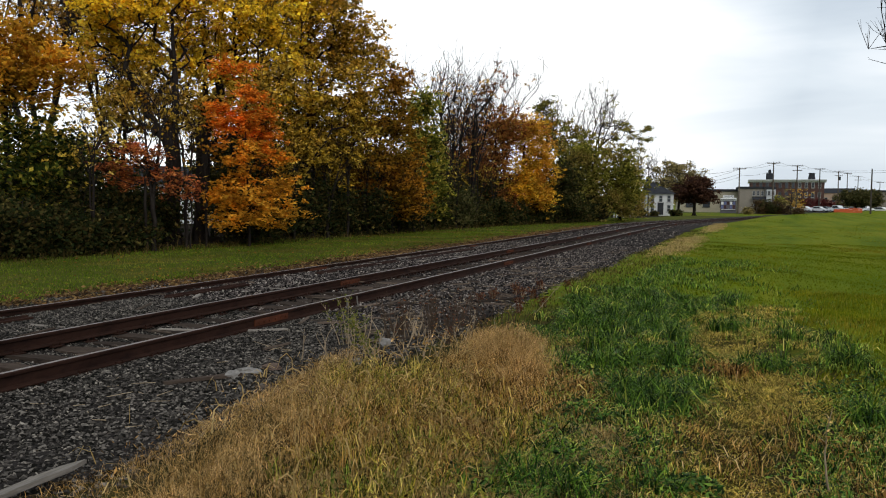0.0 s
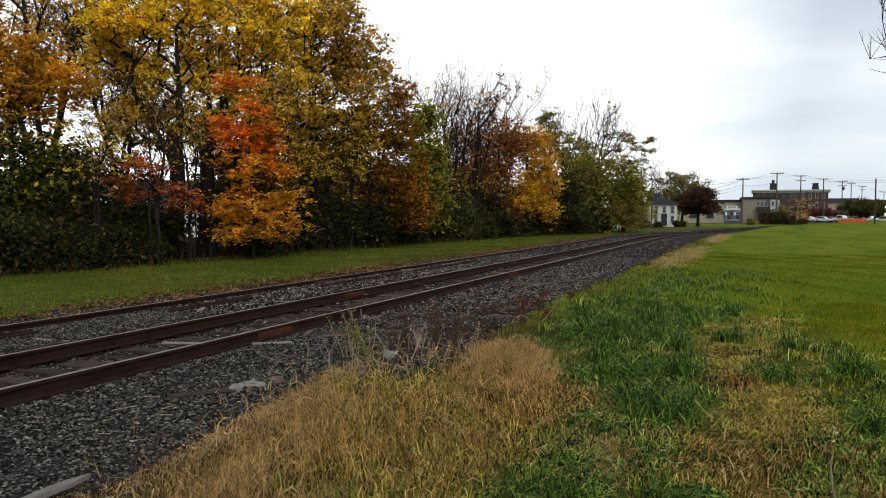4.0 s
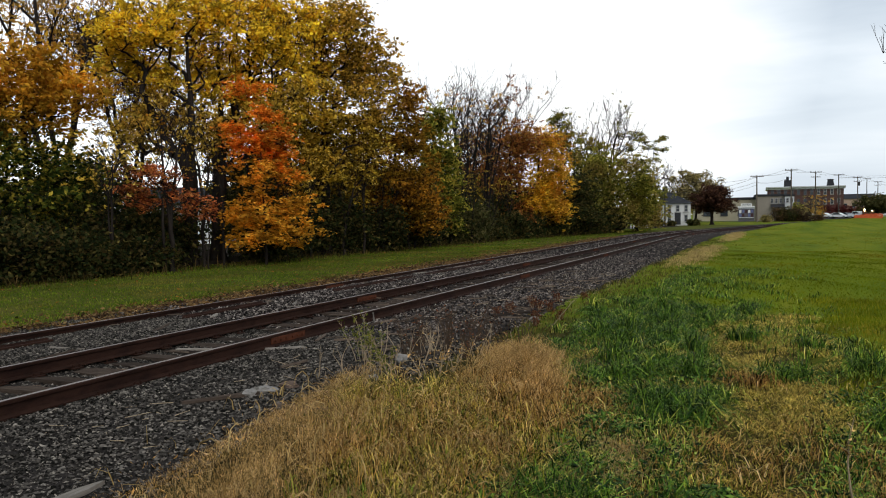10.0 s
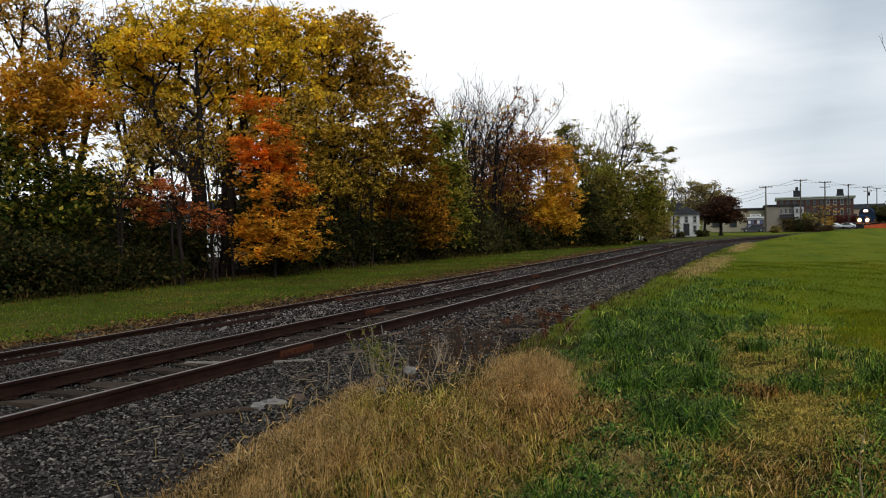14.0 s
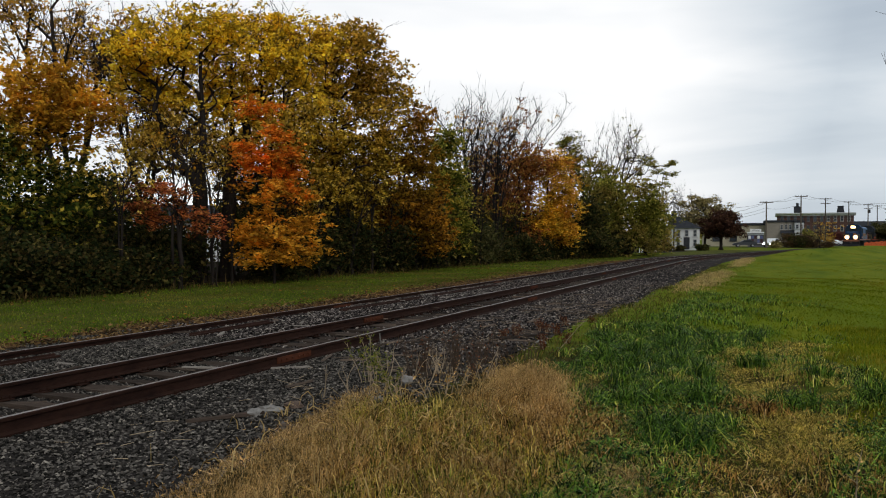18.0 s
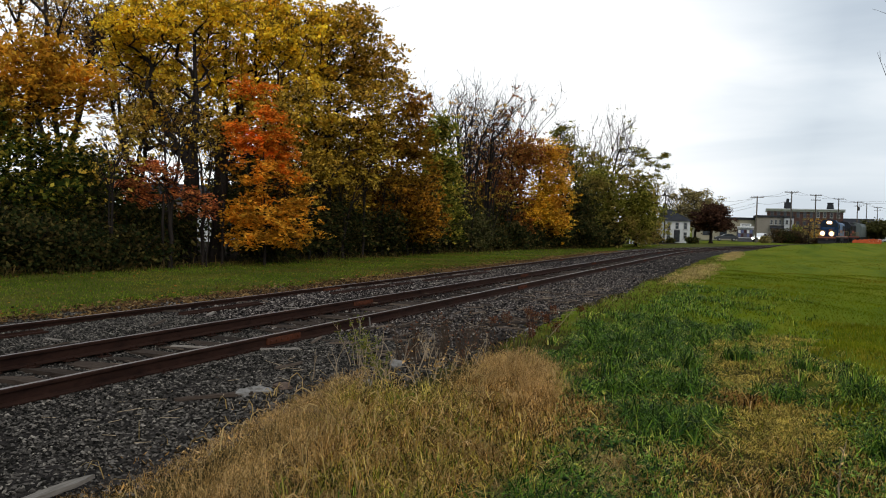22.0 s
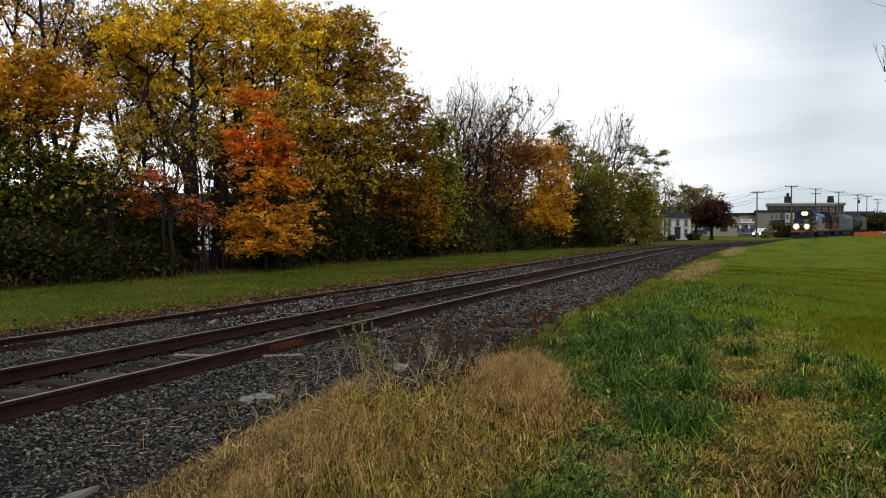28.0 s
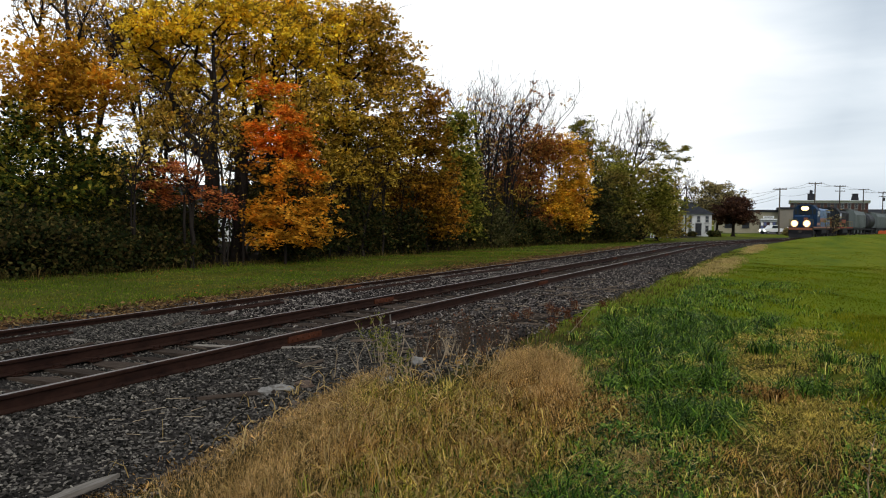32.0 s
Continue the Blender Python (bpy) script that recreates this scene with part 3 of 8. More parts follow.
def rail_mesh(path, side, s0, s1, sink=0.0):
    n = max(2, int((s1 - s0) / (3.0 if s1 < BEND else 1.5)) + 1)
    v = []
    for s in np.linspace(s0, s1, n):
        x, y, a = path(s, side)
        for u, h in PROFILE:
            v.append((x + u * math.cos(a), y - u * math.sin(a), RAIL_TOP - 0.165 + h - (sink if s > 19 else sink + min(0.075, (19 - s) * 0.02) if sink > 0.04 else sink)))
    k = len(PROFILE)
    f, idx = [], []
    for i in range(n - 1):
        for j in range(k):
            f.append((i * k + j, i * k + (j + 1) % k, (i + 1) * k + (j + 1) % k, (i + 1) * k + j))
            idx.append(1 if j in (7, 8) else 0)
    caps = np.array([list(range(k))[::-1], [(n - 1) * k + j for j in range(k)]])
    return mesh_of("rail", np.array(v), [np.array(f), caps], [M_RAIL, M_RAIL_TOP], idx + [0, 0])


def worn_tie(seed):
    rng = random.Random(seed)
    bm = bmesh.new()
    box(bm, -1.27, -0.11, -0.15, 1.27, 0.11, 0.0)
    bmesh.ops.subdivide_edges(bm, edges=[e for e in bm.edges if abs((e.verts[0].co - e.verts[1].co).x) > 1], cuts=4)
    for q in bm.verts:
        q.co += Vector((rng.uniform(-0.05, 0.05), rng.uniform(-0.03, 0.03), rng.uniform(-0.035, 0.008) if q.co.z > -0.1 else 0))
    me = bpy.data.meshes.new("sleeper")
    bm.to_mesh(me)
    bm.free()
    me.materials.append(M_TIE)
    return me


def spike_plate():
    bm = bmesh.new()
    box(bm, -0.13, -0.085, 0.0, 0.13, 0.085, 0.014, 0.003)
    for sx, sy in ((-0.09, -0.05), (0.09, 0.05), (0.088, -0.045)):
        box(bm, sx - 0.011, sy - 0.011, 0.01, sx + 0.011, sy + 0.011, 0.05, 0.004)
    me = bpy.data.meshes.new("tie_plate")
    bm.to_mesh(me)
    bm.free()
    me.materials.append(M_RAIL)
    return me


TIES = [worn_tie(i) for i in range(5)]
PLATE = spike_plate()


def track(path, s0, s1, label, joint_at, sink=0.0, tie_lift=0.0, seed=1, sides=(-0.7525, 0.7525)):
    rng = random.Random(seed)
    t = thing("railway_track", Matrix(), label, "railway track", "railway tracks")
    for side in sides:
        cuts = [s0] + [c for c in np.arange(joint_at - 11.9 * 4, s1, 11.9) + (0 if side > 0 else 5.2) if s0 < c < s1] + [s1]
        for a, b in zip(cuts, cuts[1:]):
            r = part("rail", rail_mesh(path, side, a + 0.003, b - 0.003, sink if side > 0 else sink * 0.3), None, t)
            if b < s1 and b < 75:
                x, y, h = path(b, side)
                for off in (-0.026, 0.026):
                    bm = bmesh.new()
                    box(bm, off - 0.014, -0.42, 0.030, off + 0.014, 0.42, 0.122, 0.005)
                    for k in (-0.34, -0.21, -0.08, 0.08, 0.21, 0.34):
                        box(bm, off * 1.9 - 0.014, k - 0.018, 0.058, off * 1.9 + 0.014, k + 0.018, 0.092, 0.006)
                    jb = part("joint_bar", bm, M_JOINT, r, "orange-rusted bolted joint bar")
                    jb.matrix_local = pose(x, y, RAIL_TOP - 0.165 - (sink if side > 0 else sink * 0.3), 0, 0, -math.degrees(h))
    s = s0 + 0.3
    while s < s1:
        x, y, h = path(s, rng.uniform(-0.06, 0.06))
        o = part("sleeper", rng.choice(TIES), None, t)
        z = RAIL_TOP - 0.165 - 0.014 + tie_lift - rng.choice((0.0, 0.004, 0.012, 0.02, 0.03))
        o.matrix_world = pose(x, y, z, 0, rng.uniform(-0.4, 0.4), -math.degrees(h) + rng.uniform(-2.5, 2.5))
        if s < 32 and sink == 0:
            for side in (-0.7525, 0.7525):
                px, py, _ = path(s, side)
                p = part("tie_plate", PLATE, None, t)
                p.matrix_world = pose(px, py, z + 0.001, 0, 0, rng.uniform(-2, 2))
        s += 0.53 + rng.uniform(-0.05, 0.05)
    return t


track(line_at, -8, 255, "main line of rusted rails on weathered wooden sleepers", 9.55)
track(siding_at, -8, 82, "old siding buried in dark ballast but for its outer rail", 12.0, 0.05, -0.06, 4, (-0.7525,))


def loose_rail(s0, s1, side, tip):
    """A length of old rail lying half sunk in the ballast."""
    v = []
    for s in (s0, s1):
        x, y, a = line_at(s, side + (0.05 if s == s1 else 0))
        for u, h in PROFILE:
            v.append((x + h * math.cos(a) * 0.7, y, 0.075 + tip * (s - s0) / (s1 - s0) + u * 0.62))
    k = len(PROFILE)
    f = np.array([(j, (j + 1) % k, (j + 1) % k + k, j + k) for j in range(k)])
    caps = np.array([list(range(k))[::-1], [k + j for j in range(k)]])
    return tagged(new("loose_rail", mesh_of("loose_rail", np.array(v), [f, caps], [M_RAIL])), "old rusted rail lying half sunk in the ballast", "rail", "loose rails in the siding")


for s0, s1, side, tip in ((2.5, 8.3, -2.60, 0.0), (11.0, 13.3, -2.42, 0.02), (16.2, 20.6, -2.42, 0.01), (21.6, 27.2, -2.42, 0.02)):
    loose_rail(s0, s1, side, tip)


# ---------------------------------------------------------------- ballast stones
def stone_field(name, n, s_range, side_range, size, seed, label, mat):
    rng = np.random.default_rng(seed)
    s = rng.uniform(*s_range, n)
    side = rng.uniform(*side_range, n)
    # fewer on the sleepers, ragged at the two edges
    edge = np.minimum(side - side_range[0], side_range[1] - side)
    keep = rng.uniform(0, 1, n) < np.clip(edge / 0.9, 0.12, 1) * np.where(np.abs(side) < 1.25, 0.75, 1.0)
    s, side = s[keep], side[keep]
    pts = np.array([line_at(a, b)[:2] for a, b in zip(s, side)])
    n = len(pts)
    base = np.array([[1, 0, 0], [-1, 0, 0], [0, 1, 0], [0, -1, 0], [0, 0, 1], [0, 0, -1]], float)
    tri = np.array([[0, 2, 4], [2, 1, 4], [1, 3, 4], [3, 0, 4], [2, 0, 5], [0, 3, 5]])
    r = size * rng.uniform(0.5, 1.35, (n, 1, 1)) * 0.5
    long = np.concatenate([rng.uniform(0.9, 1.9, (n, 1, 1)), np.ones((n, 1, 2))], axis=2)
    v = base[None] * long * r * rng.uniform(0.5, 1.15, (n, 6, 1)) + rng.normal(0, 0.2, (n, 6, 3)) * r
    a = rng.uniform(0, 6.28, n)
    c, q = np.cos(a), np.sin(a)
    rot = np.stack([np.stack([c, -q, 0 * c], 1), np.stack([q, c, 0 * c], 1), np.stack([0 * c, 0 * c, 0 * c + 0.75], 1)], 1)
    v = np.einsum("nij,nkj->nki", rot, v)
    v[:, :, 0] += pts[:, 0:1]
    v[:, :, 1] += pts[:, 1:2]
    v[:, :, 2] += (bed_z(side) + size * rng.uniform(-0.25, 0.42, n))[:, None]
    f = (tri[None] + (np.arange(n) * 6)[:, None, None]).reshape(-1, 3)
    return tagged(new(name, mesh_of(name, v.reshape(-1, 3), f, [mat])), label, "gravel", kind="stuff")


for count, reach, right, size, seed, mat in ((14000, (-9.5, 2.2), 3.8, 0.06, 14, M_STONE), (140000, (2.2, 11.0), 3.8, 0.034, 11, M_STONE), (92000, (11.0, 34.0), 3.5, 0.048, 12, M_STONE_OLD), (24000, (34.0, 90.0), 3.2, 0.07, 13, M_STONE_OLD)):
    stone_field("ballast_stones", count, reach, (-5.1, right), size, seed, "angular dark grey ballast stones around the rails", mat)

# ---------------------------------------------------------------- trees
def skeleton_of(rng, height, crown_low, rx, rz_top, n, rise=0.35, trunk_top=0.7, lean=(0, 0), bare=False, twin=0, ragged=0.3, taper=0.0, masses=(), facing_=0.0):
    """Grows limbs node by node towards places in the crown. Returns points, parents, radii."""
    k = 9
    zs = np.linspace(0, height * trunk_top, k)
    wob = rng.normal(0, 0.012 * height, (k, 2)).cumsum(axis=0) * 0.4
    wob[0] = 0
    pts = [np.array([wob[i, 0] + lean[0] * (zs[i] / height) ** 1.4 * height, wob[i, 1] + lean[1] * (zs[i] / height) ** 1.4 * height, zs[i]]) for i in range(k)]
    par = [-1] + list(range(k - 1))
    if twin:
        d = rng.uniform(-1, 1, 2)
        d /= np.linalg.norm(d)
        at_ = 1
        for i in range(1, k):
            z = zs[i] * 0.95
            pts.append(np.array([d[0] * twin * z + rng.normal(0, 0.05), d[1] * twin * z * 0.5 + rng.normal(0, 0.05), z]))
            par.append(at_ if i > 1 else 0)
            at_ = len(pts) - 1
    low = crown_low
    goal = []
    if masses:
        # boughs: (across, height, half width, half height), each set at its own depth in the crown
        deep = 0.55 * max(abs(u) + r for u, z, r, h in masses)
        weight = np.array([(r * h) ** 0.8 for u, z, r, h in masses])
        depth = rng.uniform(-0.75, 0.75, len(masses)) * deep
        for m in rng.choice(len(masses), n, p=weight / weight.sum()):
            across, z, r, h = masses[m]
            q = rng.normal(size=3)
            q *= 1.1 * rng.uniform(0.1, 1) ** 0.45 / np.linalg.norm(q)
            a, d = across + q[0] * r, depth[m] + q[1] * max(r, 0.6 * deep)
            goal.append(np.array([a * math.cos(facing_) + d * math.sin(facing_), -a * math.sin(facing_) + d * math.cos(facing_), max(0.2, z + q[2] * h)]))
    while len(goal) < n:
        u = rng.normal(size=3)
        u /= np.linalg.norm(u)
        r = rng.uniform(0, 1) ** (0.42 if not bare else 0.55)
        c = low + (height - low) * 0.45
        up = (height - c) if u[2] > 0 else (c - low)
        bulge = (1 + ragged * 1.6 * noise.noise((u[0] * 1.9 + rz_top, u[1] * 1.9, u[2] * 2.6 + height)))
        slim = bulge * (1 - taper * u[2])
        p = np.array([u[0] * rx * r * slim, u[1] * rx * r * slim, c + u[2] * up * r * min(1.0, bulge)])
        p[0] += lean[0] * p[2]
        p[1] += lean[1] * p[2]
        goal.append(p)
    goal.sort(key=lambda p: math.hypot(p[0] - lean[0] * p[2], p[1] - lean[1] * p[2]) + 0.35 * max(0, p[2] - low))
    P = np.zeros((len(pts) + 2 * n, 3))
    P[:len(pts)] = pts
    used = len(pts)
    for g in goal:
        d = P[:used] - g
        dist = np.sqrt((d ** 2).sum(axis=1))
        cost = dist + rise * np.maximum(0, d[:, 2] + 0.45 * np.hypot(d[:, 0], d[:, 1])) * 2.2
        cost[0] += 4
        j = int(cost.argmin())
        if dist[j] > 0.9:
            m = P[j] * 0.5 + g * 0.5 + np.array([0, 0, -0.06 if not bare else 0.05]) * dist[j] + rng.normal(0, 0.02 if bare else 0.05, 3) * dist[j]
            P[used] = m
            par.append(j)
            j = used
            used += 1
        P[used] = g
        par.append(j)
        used += 1
    P, par = P[:used], np.array(par)
    area = np.zeros(used)
    kids = np.bincount(par[1:], minlength=used)
    area[kids == 0] = 1.0
    for i in range(used - 1, 0, -1):
        area[par[i]] += area[i]
    return P, par, area, kids


def skeleton_up(rng, height, fork, rx, leaders, lean=(0, 0)):
    """A trunk that forks low into steep leaders, each with rising side branches and shoots."""
    pts, par = [np.array([0.0, 0.0, 0.0])], [-1]

    def grow(j, d, length, level):
        segs = (6, 5, 3)[level]
        for i in range(segs):
            d = d + rng.normal(0, 0.075, 3) + np.array([0, 0, (0.05, 0.10, 0.08)[level]])
            d = d / np.linalg.norm(d)
            pts.append(pts[j] + d * length / segs)
            par.append(j)
            j = len(pts) - 1
            if level < 2 and i >= (1 if level == 0 else 0) and i < segs - 1 + level:
                for _ in range(1 if rng.uniform() < 0.55 else 2):
                    a = rng.uniform(0, 6.28)
                    side = np.array([math.cos(a), math.sin(a), 0.0])
                    e = d * 0.8 + side * rng.uniform(0.45, 0.8)
                    grow(j, e / np.linalg.norm(e), length * rng.uniform(0.3, 0.48) * (1 - 0.35 * i / segs), level + 1)

    j = 0
    for i in range(3):
        pts.append(np.array([lean[0] * fork * (i + 1) / 3 + rng.normal(0, 0.03), lean[1] * fork * (i + 1) / 3 + rng.normal(0, 0.03), fork * (i + 1) / 3]))
        par.append(j)
        j = len(pts) - 1
    turn = rng.uniform(0, 6.28)
    for k in range(leaders):
        a = turn + 6.28 * k / leaders + rng.normal(0, 0.25)
        reach = rx * rng.uniform(0.25, 0.85)
        d = np.array([math.cos(a) * reach + lean[0] * height, math.sin(a) * reach + lean[1] * height, (height - fork) * 0.9])
        full = np.linalg.norm(d) * rng.uniform(0.82, 1.0)
        grow(int(rng.integers(max(1, j - 1), j + 1)), d / np.linalg.norm(d), full, 0)
    P, par = np.array(pts), np.array(par)
    P[:, 2] = np.minimum(P[:, 2], height + 0.1 * rng.normal(size=len(P)))
    area, kids = np.zeros(len(P)), np.bincount(par[1:], minlength=len(P))
    area[kids == 0] = 1.0
    for i in range(len(P) - 1, 0, -1):
        area[par[i]] += area[i]
    return P, par, area, kids


def tree(name, label, base, height, crown_low, rx, n=220, leaves=9000, leaf=0.15, mat=None, bark=M_BARK, trunk=0.16, seed=1,
         loose=0.34, rise=0.35, trunk_top=0.7, lean=(0, 0), flat=0.6, bare=False, twigs=0, category="tree",
         group="trees along the railway", twin=0, ragged=0.35, taper=0.0, share=0.75, layer=0.7, leaders=0, bunch=9, masses=()):
    rng = np.random.default_rng(seed)
    P, par, area, kids = skeleton_of(rng, height, crown_low, rx, seed * 1.7, n, rise, trunk_top, lean, bare, twin, ragged, taper, masses, math.atan2(base[0], base[1]))
    if leaders:
        P, par, area, kids = skeleton_up(rng, height, crown_low, rx, leaders, lean)
    root = thing(name, pose(base[0], base[1], base[2] - 0.05, 0, 0, 0), label, category, group)
    rad = trunk * (area / area[0]) ** (0.62 if masses else 0.5)
    rad = np.maximum(rad, 0.008)
    i = np.arange(1, len(P))
    a, b = P[par[i]], P[i]
    ra = np.minimum(rad[par[i]], rad[i] * 1.5)
    thick = rad[i] > 0.04
    pieces = []
    for sel, sides in ((thick, 8), (~thick, 4)):
        if sel.any():
            pieces.append(tubes(a[sel], b[sel], ra[sel], rad[i][sel] * np.where(kids[i][sel] == 0, 0.4, 1.0), sides))
    # root flare
    ang = np.linspace(0, 6.28, 6)[:5] + seed
    fl = np.stack([np.cos(ang) * trunk * 1.5, np.sin(ang) * trunk * 1.5, np.full(5, -0.02)], axis=1)
    pieces.append(tubes(fl, np.tile([[0, 0, trunk * 2.8]], (5, 1)), np.full(5, trunk * 0.45), np.full(5, trunk * 0.55), 6))
    v, f = join_arrays(pieces)
    part("trunk", mesh_of("trunk", v, f, [bark], None, True), None, root)
    outer = np.nonzero(np.arange(len(P)) > 9)[0] if not leaders else np.nonzero((area < 0.02 * area[0]) & (P[:, 2] > 0.3 * height))[0]
    if masses:
        outer = np.nonzero((np.arange(len(P)) > 9) & (area < 0.03 * area[0]))[0]
    if twigs:
        t0 = P[rng.choice(outer, twigs)]
        d = rng.normal(size=(twigs, 3)) * np.array([1, 1, 0.7]) * (0.55 if bare else 1.0) + np.array([0, 0, 1.1 if bare else 0.75])
        d /= np.linalg.norm(d, axis=1, keepdims=True)
        ln = rng.uniform(0.25, 0.85, (twigs, 1)) * (height / 11)
        t1 = t0 + d * ln
        d2 = d + rng.normal(0, 0.2 if bare else 0.45, (twigs, 3)) + np.array([0, 0, 0.15])
        t2 = t1 + d2 * ln * 0.6
        d3 = d + rng.normal(0, 0.4 if bare else 0.6, (twigs, 3))
        t3 = t1 + d3 * ln * 0.5
        w = np.full(twigs, 0.011 * height / 11)
        v, f = join_arrays([tubes(t0, t1, w, w * 0.75, 3), tubes(t1, t2, w * 0.75, w * 0.35, 3), tubes(t1, t3, w * 0.7, w * 0.35, 3)])
        tagged(part("spray", mesh_of("spray", v, f, [M_TWIG]), None, root, "fine bare grey twigs"), kind="stuff")
    if leaves:
        # leaves hang in clumps of uneven size round a part of the twigs
        clumps = rng.choice(outer, max(3, int(len(outer) * share)), replace=False)
        weight = rng.uniform(0.25, 1.0, len(clumps)) ** 1.5
        sprays = max(3, leaves // bunch)
        heart = P[rng.choice(clumps, sprays, p=weight / weight.sum())] + rng.normal(0, loose, (sprays, 3)) * np.array([1, 1, layer])
        where = heart[rng.integers(0, sprays, leaves)] + rng.normal(0, leaf * 0.75, (leaves, 3)) * np.array([1, 1, 0.5])
        v, f = leaf_arrays(rng, where, leaf, flat)
        part("crown", mesh_of("crown", v, f, [mat]), None, root)
    return root


def leaves_of(name, *cols, patch=None, scale=0.5, at=(0.45, 0.6), rise=None):
    # a strong swing paints dark hollows of the crown into its leaves
    stops = [(i / (len(cols) - 1), c) for i, c in enumerate(cols)]
    ps = [(i / (len(patch) - 1), c) for i, c in enumerate(patch)] if patch else None
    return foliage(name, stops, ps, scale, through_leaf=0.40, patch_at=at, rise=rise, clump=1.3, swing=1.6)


L_GREENYELLOW = leaves_of("leaf_green_to_gold", (0.016, 0.030, 0.008), (0.040, 0.062, 0.012), (0.12, 0.135, 0.02), (0.50, 0.38, 0.05), patch=((0.34, 0.14, 0.016), (0.62, 0.30, 0.026), (0.75, 0.45, 0.04)), scale=0.5, at=(0.45, 0.6), rise=(2.5, 7.5))
L_SPARSE = leaves_of("leaf_pale_yellow", (0.208, 0.123, 0.019), (0.462, 0.266, 0.037), (0.716, 0.430, 0.075), (0.531, 0.266, 0.047))
L_YELLOW = leaves_of("leaf_yellow", (0.1987, 0.1242, 0.01944), (0.472, 0.31, 0.03672), (0.7204, 0.4838, 0.06804), (0.8942, 0.621, 0.1372), patch=((0.3726, 0.2484, 0.01728), (0.77, 0.4968, 0.027), (0.97, 0.6577, 0.03672), (0.97, 0.7452, 0.07452)), scale=0.45, at=(0.42, 0.6), rise=(3.5, 10.5))
L_ORANGE = leaves_of("leaf_orange", (0.50, 0.125, 0.018), (0.76, 0.22, 0.02), (0.897, 0.299, 0.028), (0.920, 0.414, 0.052), patch=((0.437, 0.196, 0.018), (0.713, 0.345, 0.030), (0.862, 0.483, 0.057)), scale=0.6, at=(0.36, 0.56), rise=(6.4, 1.0))
L_RED = leaves_of("leaf_red", (0.13, 0.040, 0.020), (0.36, 0.100, 0.036), (0.62, 0.19, 0.056), (0.78, 0.34, 0.09))
L_OLIVE = leaves_of("leaf_olive_gold", (0.07, 0.05, 0.010), (0.22, 0.14, 0.016), (0.45, 0.29, 0.028), (0.68, 0.45, 0.045), (0.86, 0.60, 0.10), patch=((0.13, 0.085, 0.014), (0.36, 0.215, 0.024), (0.62, 0.37, 0.04), (0.84, 0.52, 0.07)), scale=0.4, at=(0.42, 0.6), rise=(3.0, 11.0))
L_BROWN = leaves_of("leaf_brown_gold", (0.03922, 0.02072, 0.00666), (0.1399, 0.05846, 0.00888), (0.3263, 0.1376, 0.01258), (0.4507, 0.2065, 0.0185), (0.5128, 0.2612, 0.03182), patch=((0.03922, 0.03108, 0.0074), (0.1709, 0.1103, 0.01258), (0.3108, 0.1924, 0.0185), (0.4196, 0.2479, 0.02516)), scale=0.5)
L_GOLD = leaves_of("leaf_gold", (0.36, 0.185, 0.016), (0.68, 0.39, 0.028), (0.92, 0.57, 0.042), (0.92, 0.68, 0.085), patch=((0.319, 0.112, 0.018), (0.479, 0.191, 0.029), (0.574, 0.287, 0.036)), scale=0.3)
L_RUSSET = leaves_of("leaf_russet", (0.102, 0.043, 0.016), (0.246, 0.087, 0.023), (0.406, 0.145, 0.033), (0.319, 0.203, 0.039))
L_DRIFT = leaves_of("leaf_drift", (0.035, 0.022, 0.013), (0.10, 0.055, 0.026), (0.21, 0.115, 0.045), (0.33, 0.22, 0.09))
L_MOSS = leaves_of("leaf_moss", (0.073, 0.085, 0.019), (0.167, 0.175, 0.025), (0.310, 0.286, 0.042), (0.466, 0.397, 0.075), patch=((0.156, 0.111, 0.033), (0.310, 0.224, 0.056), (0.415, 0.299, 0.075)), scale=0.35)
# dark green leaves; under the trees this colour also carries the shade
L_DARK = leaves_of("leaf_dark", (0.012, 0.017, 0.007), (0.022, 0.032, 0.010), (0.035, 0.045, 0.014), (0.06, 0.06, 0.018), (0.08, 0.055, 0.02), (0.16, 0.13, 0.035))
L_MAROON = leaves_of("leaf_maroon", (0.032, 0.016, 0.012), (0.075, 0.034, 0.022), (0.13, 0.065, 0.035))
L_WINE = leaves_of("leaf_wine_red", (0.055, 0.014, 0.014), (0.12, 0.030, 0.028), (0.20, 0.055, 0.045))
L_DULL = leaves_of("leaf_dull_olive", (0.030, 0.034, 0.012), (0.062, 0.066, 0.021), (0.11, 0.10, 0.035), (0.16, 0.13, 0.05))
L_TAWNY = leaves_of("leaf_tawny", (0.04, 0.026, 0.014), (0.08, 0.05, 0.026), (0.15, 0.09, 0.04))
L_BRIGHT = leaves_of("leaf_bright_green", (0.04466, 0.0609, 0.0116), (0.1276, 0.1522, 0.02175), (0.303, 0.29, 0.0406), (0.638, 0.4785, 0.0725))
L_PALE = leaves_of("leaf_pale_olive", (0.120, 0.098, 0.045), (0.255, 0.203, 0.075), (0.510, 0.405, 0.165))

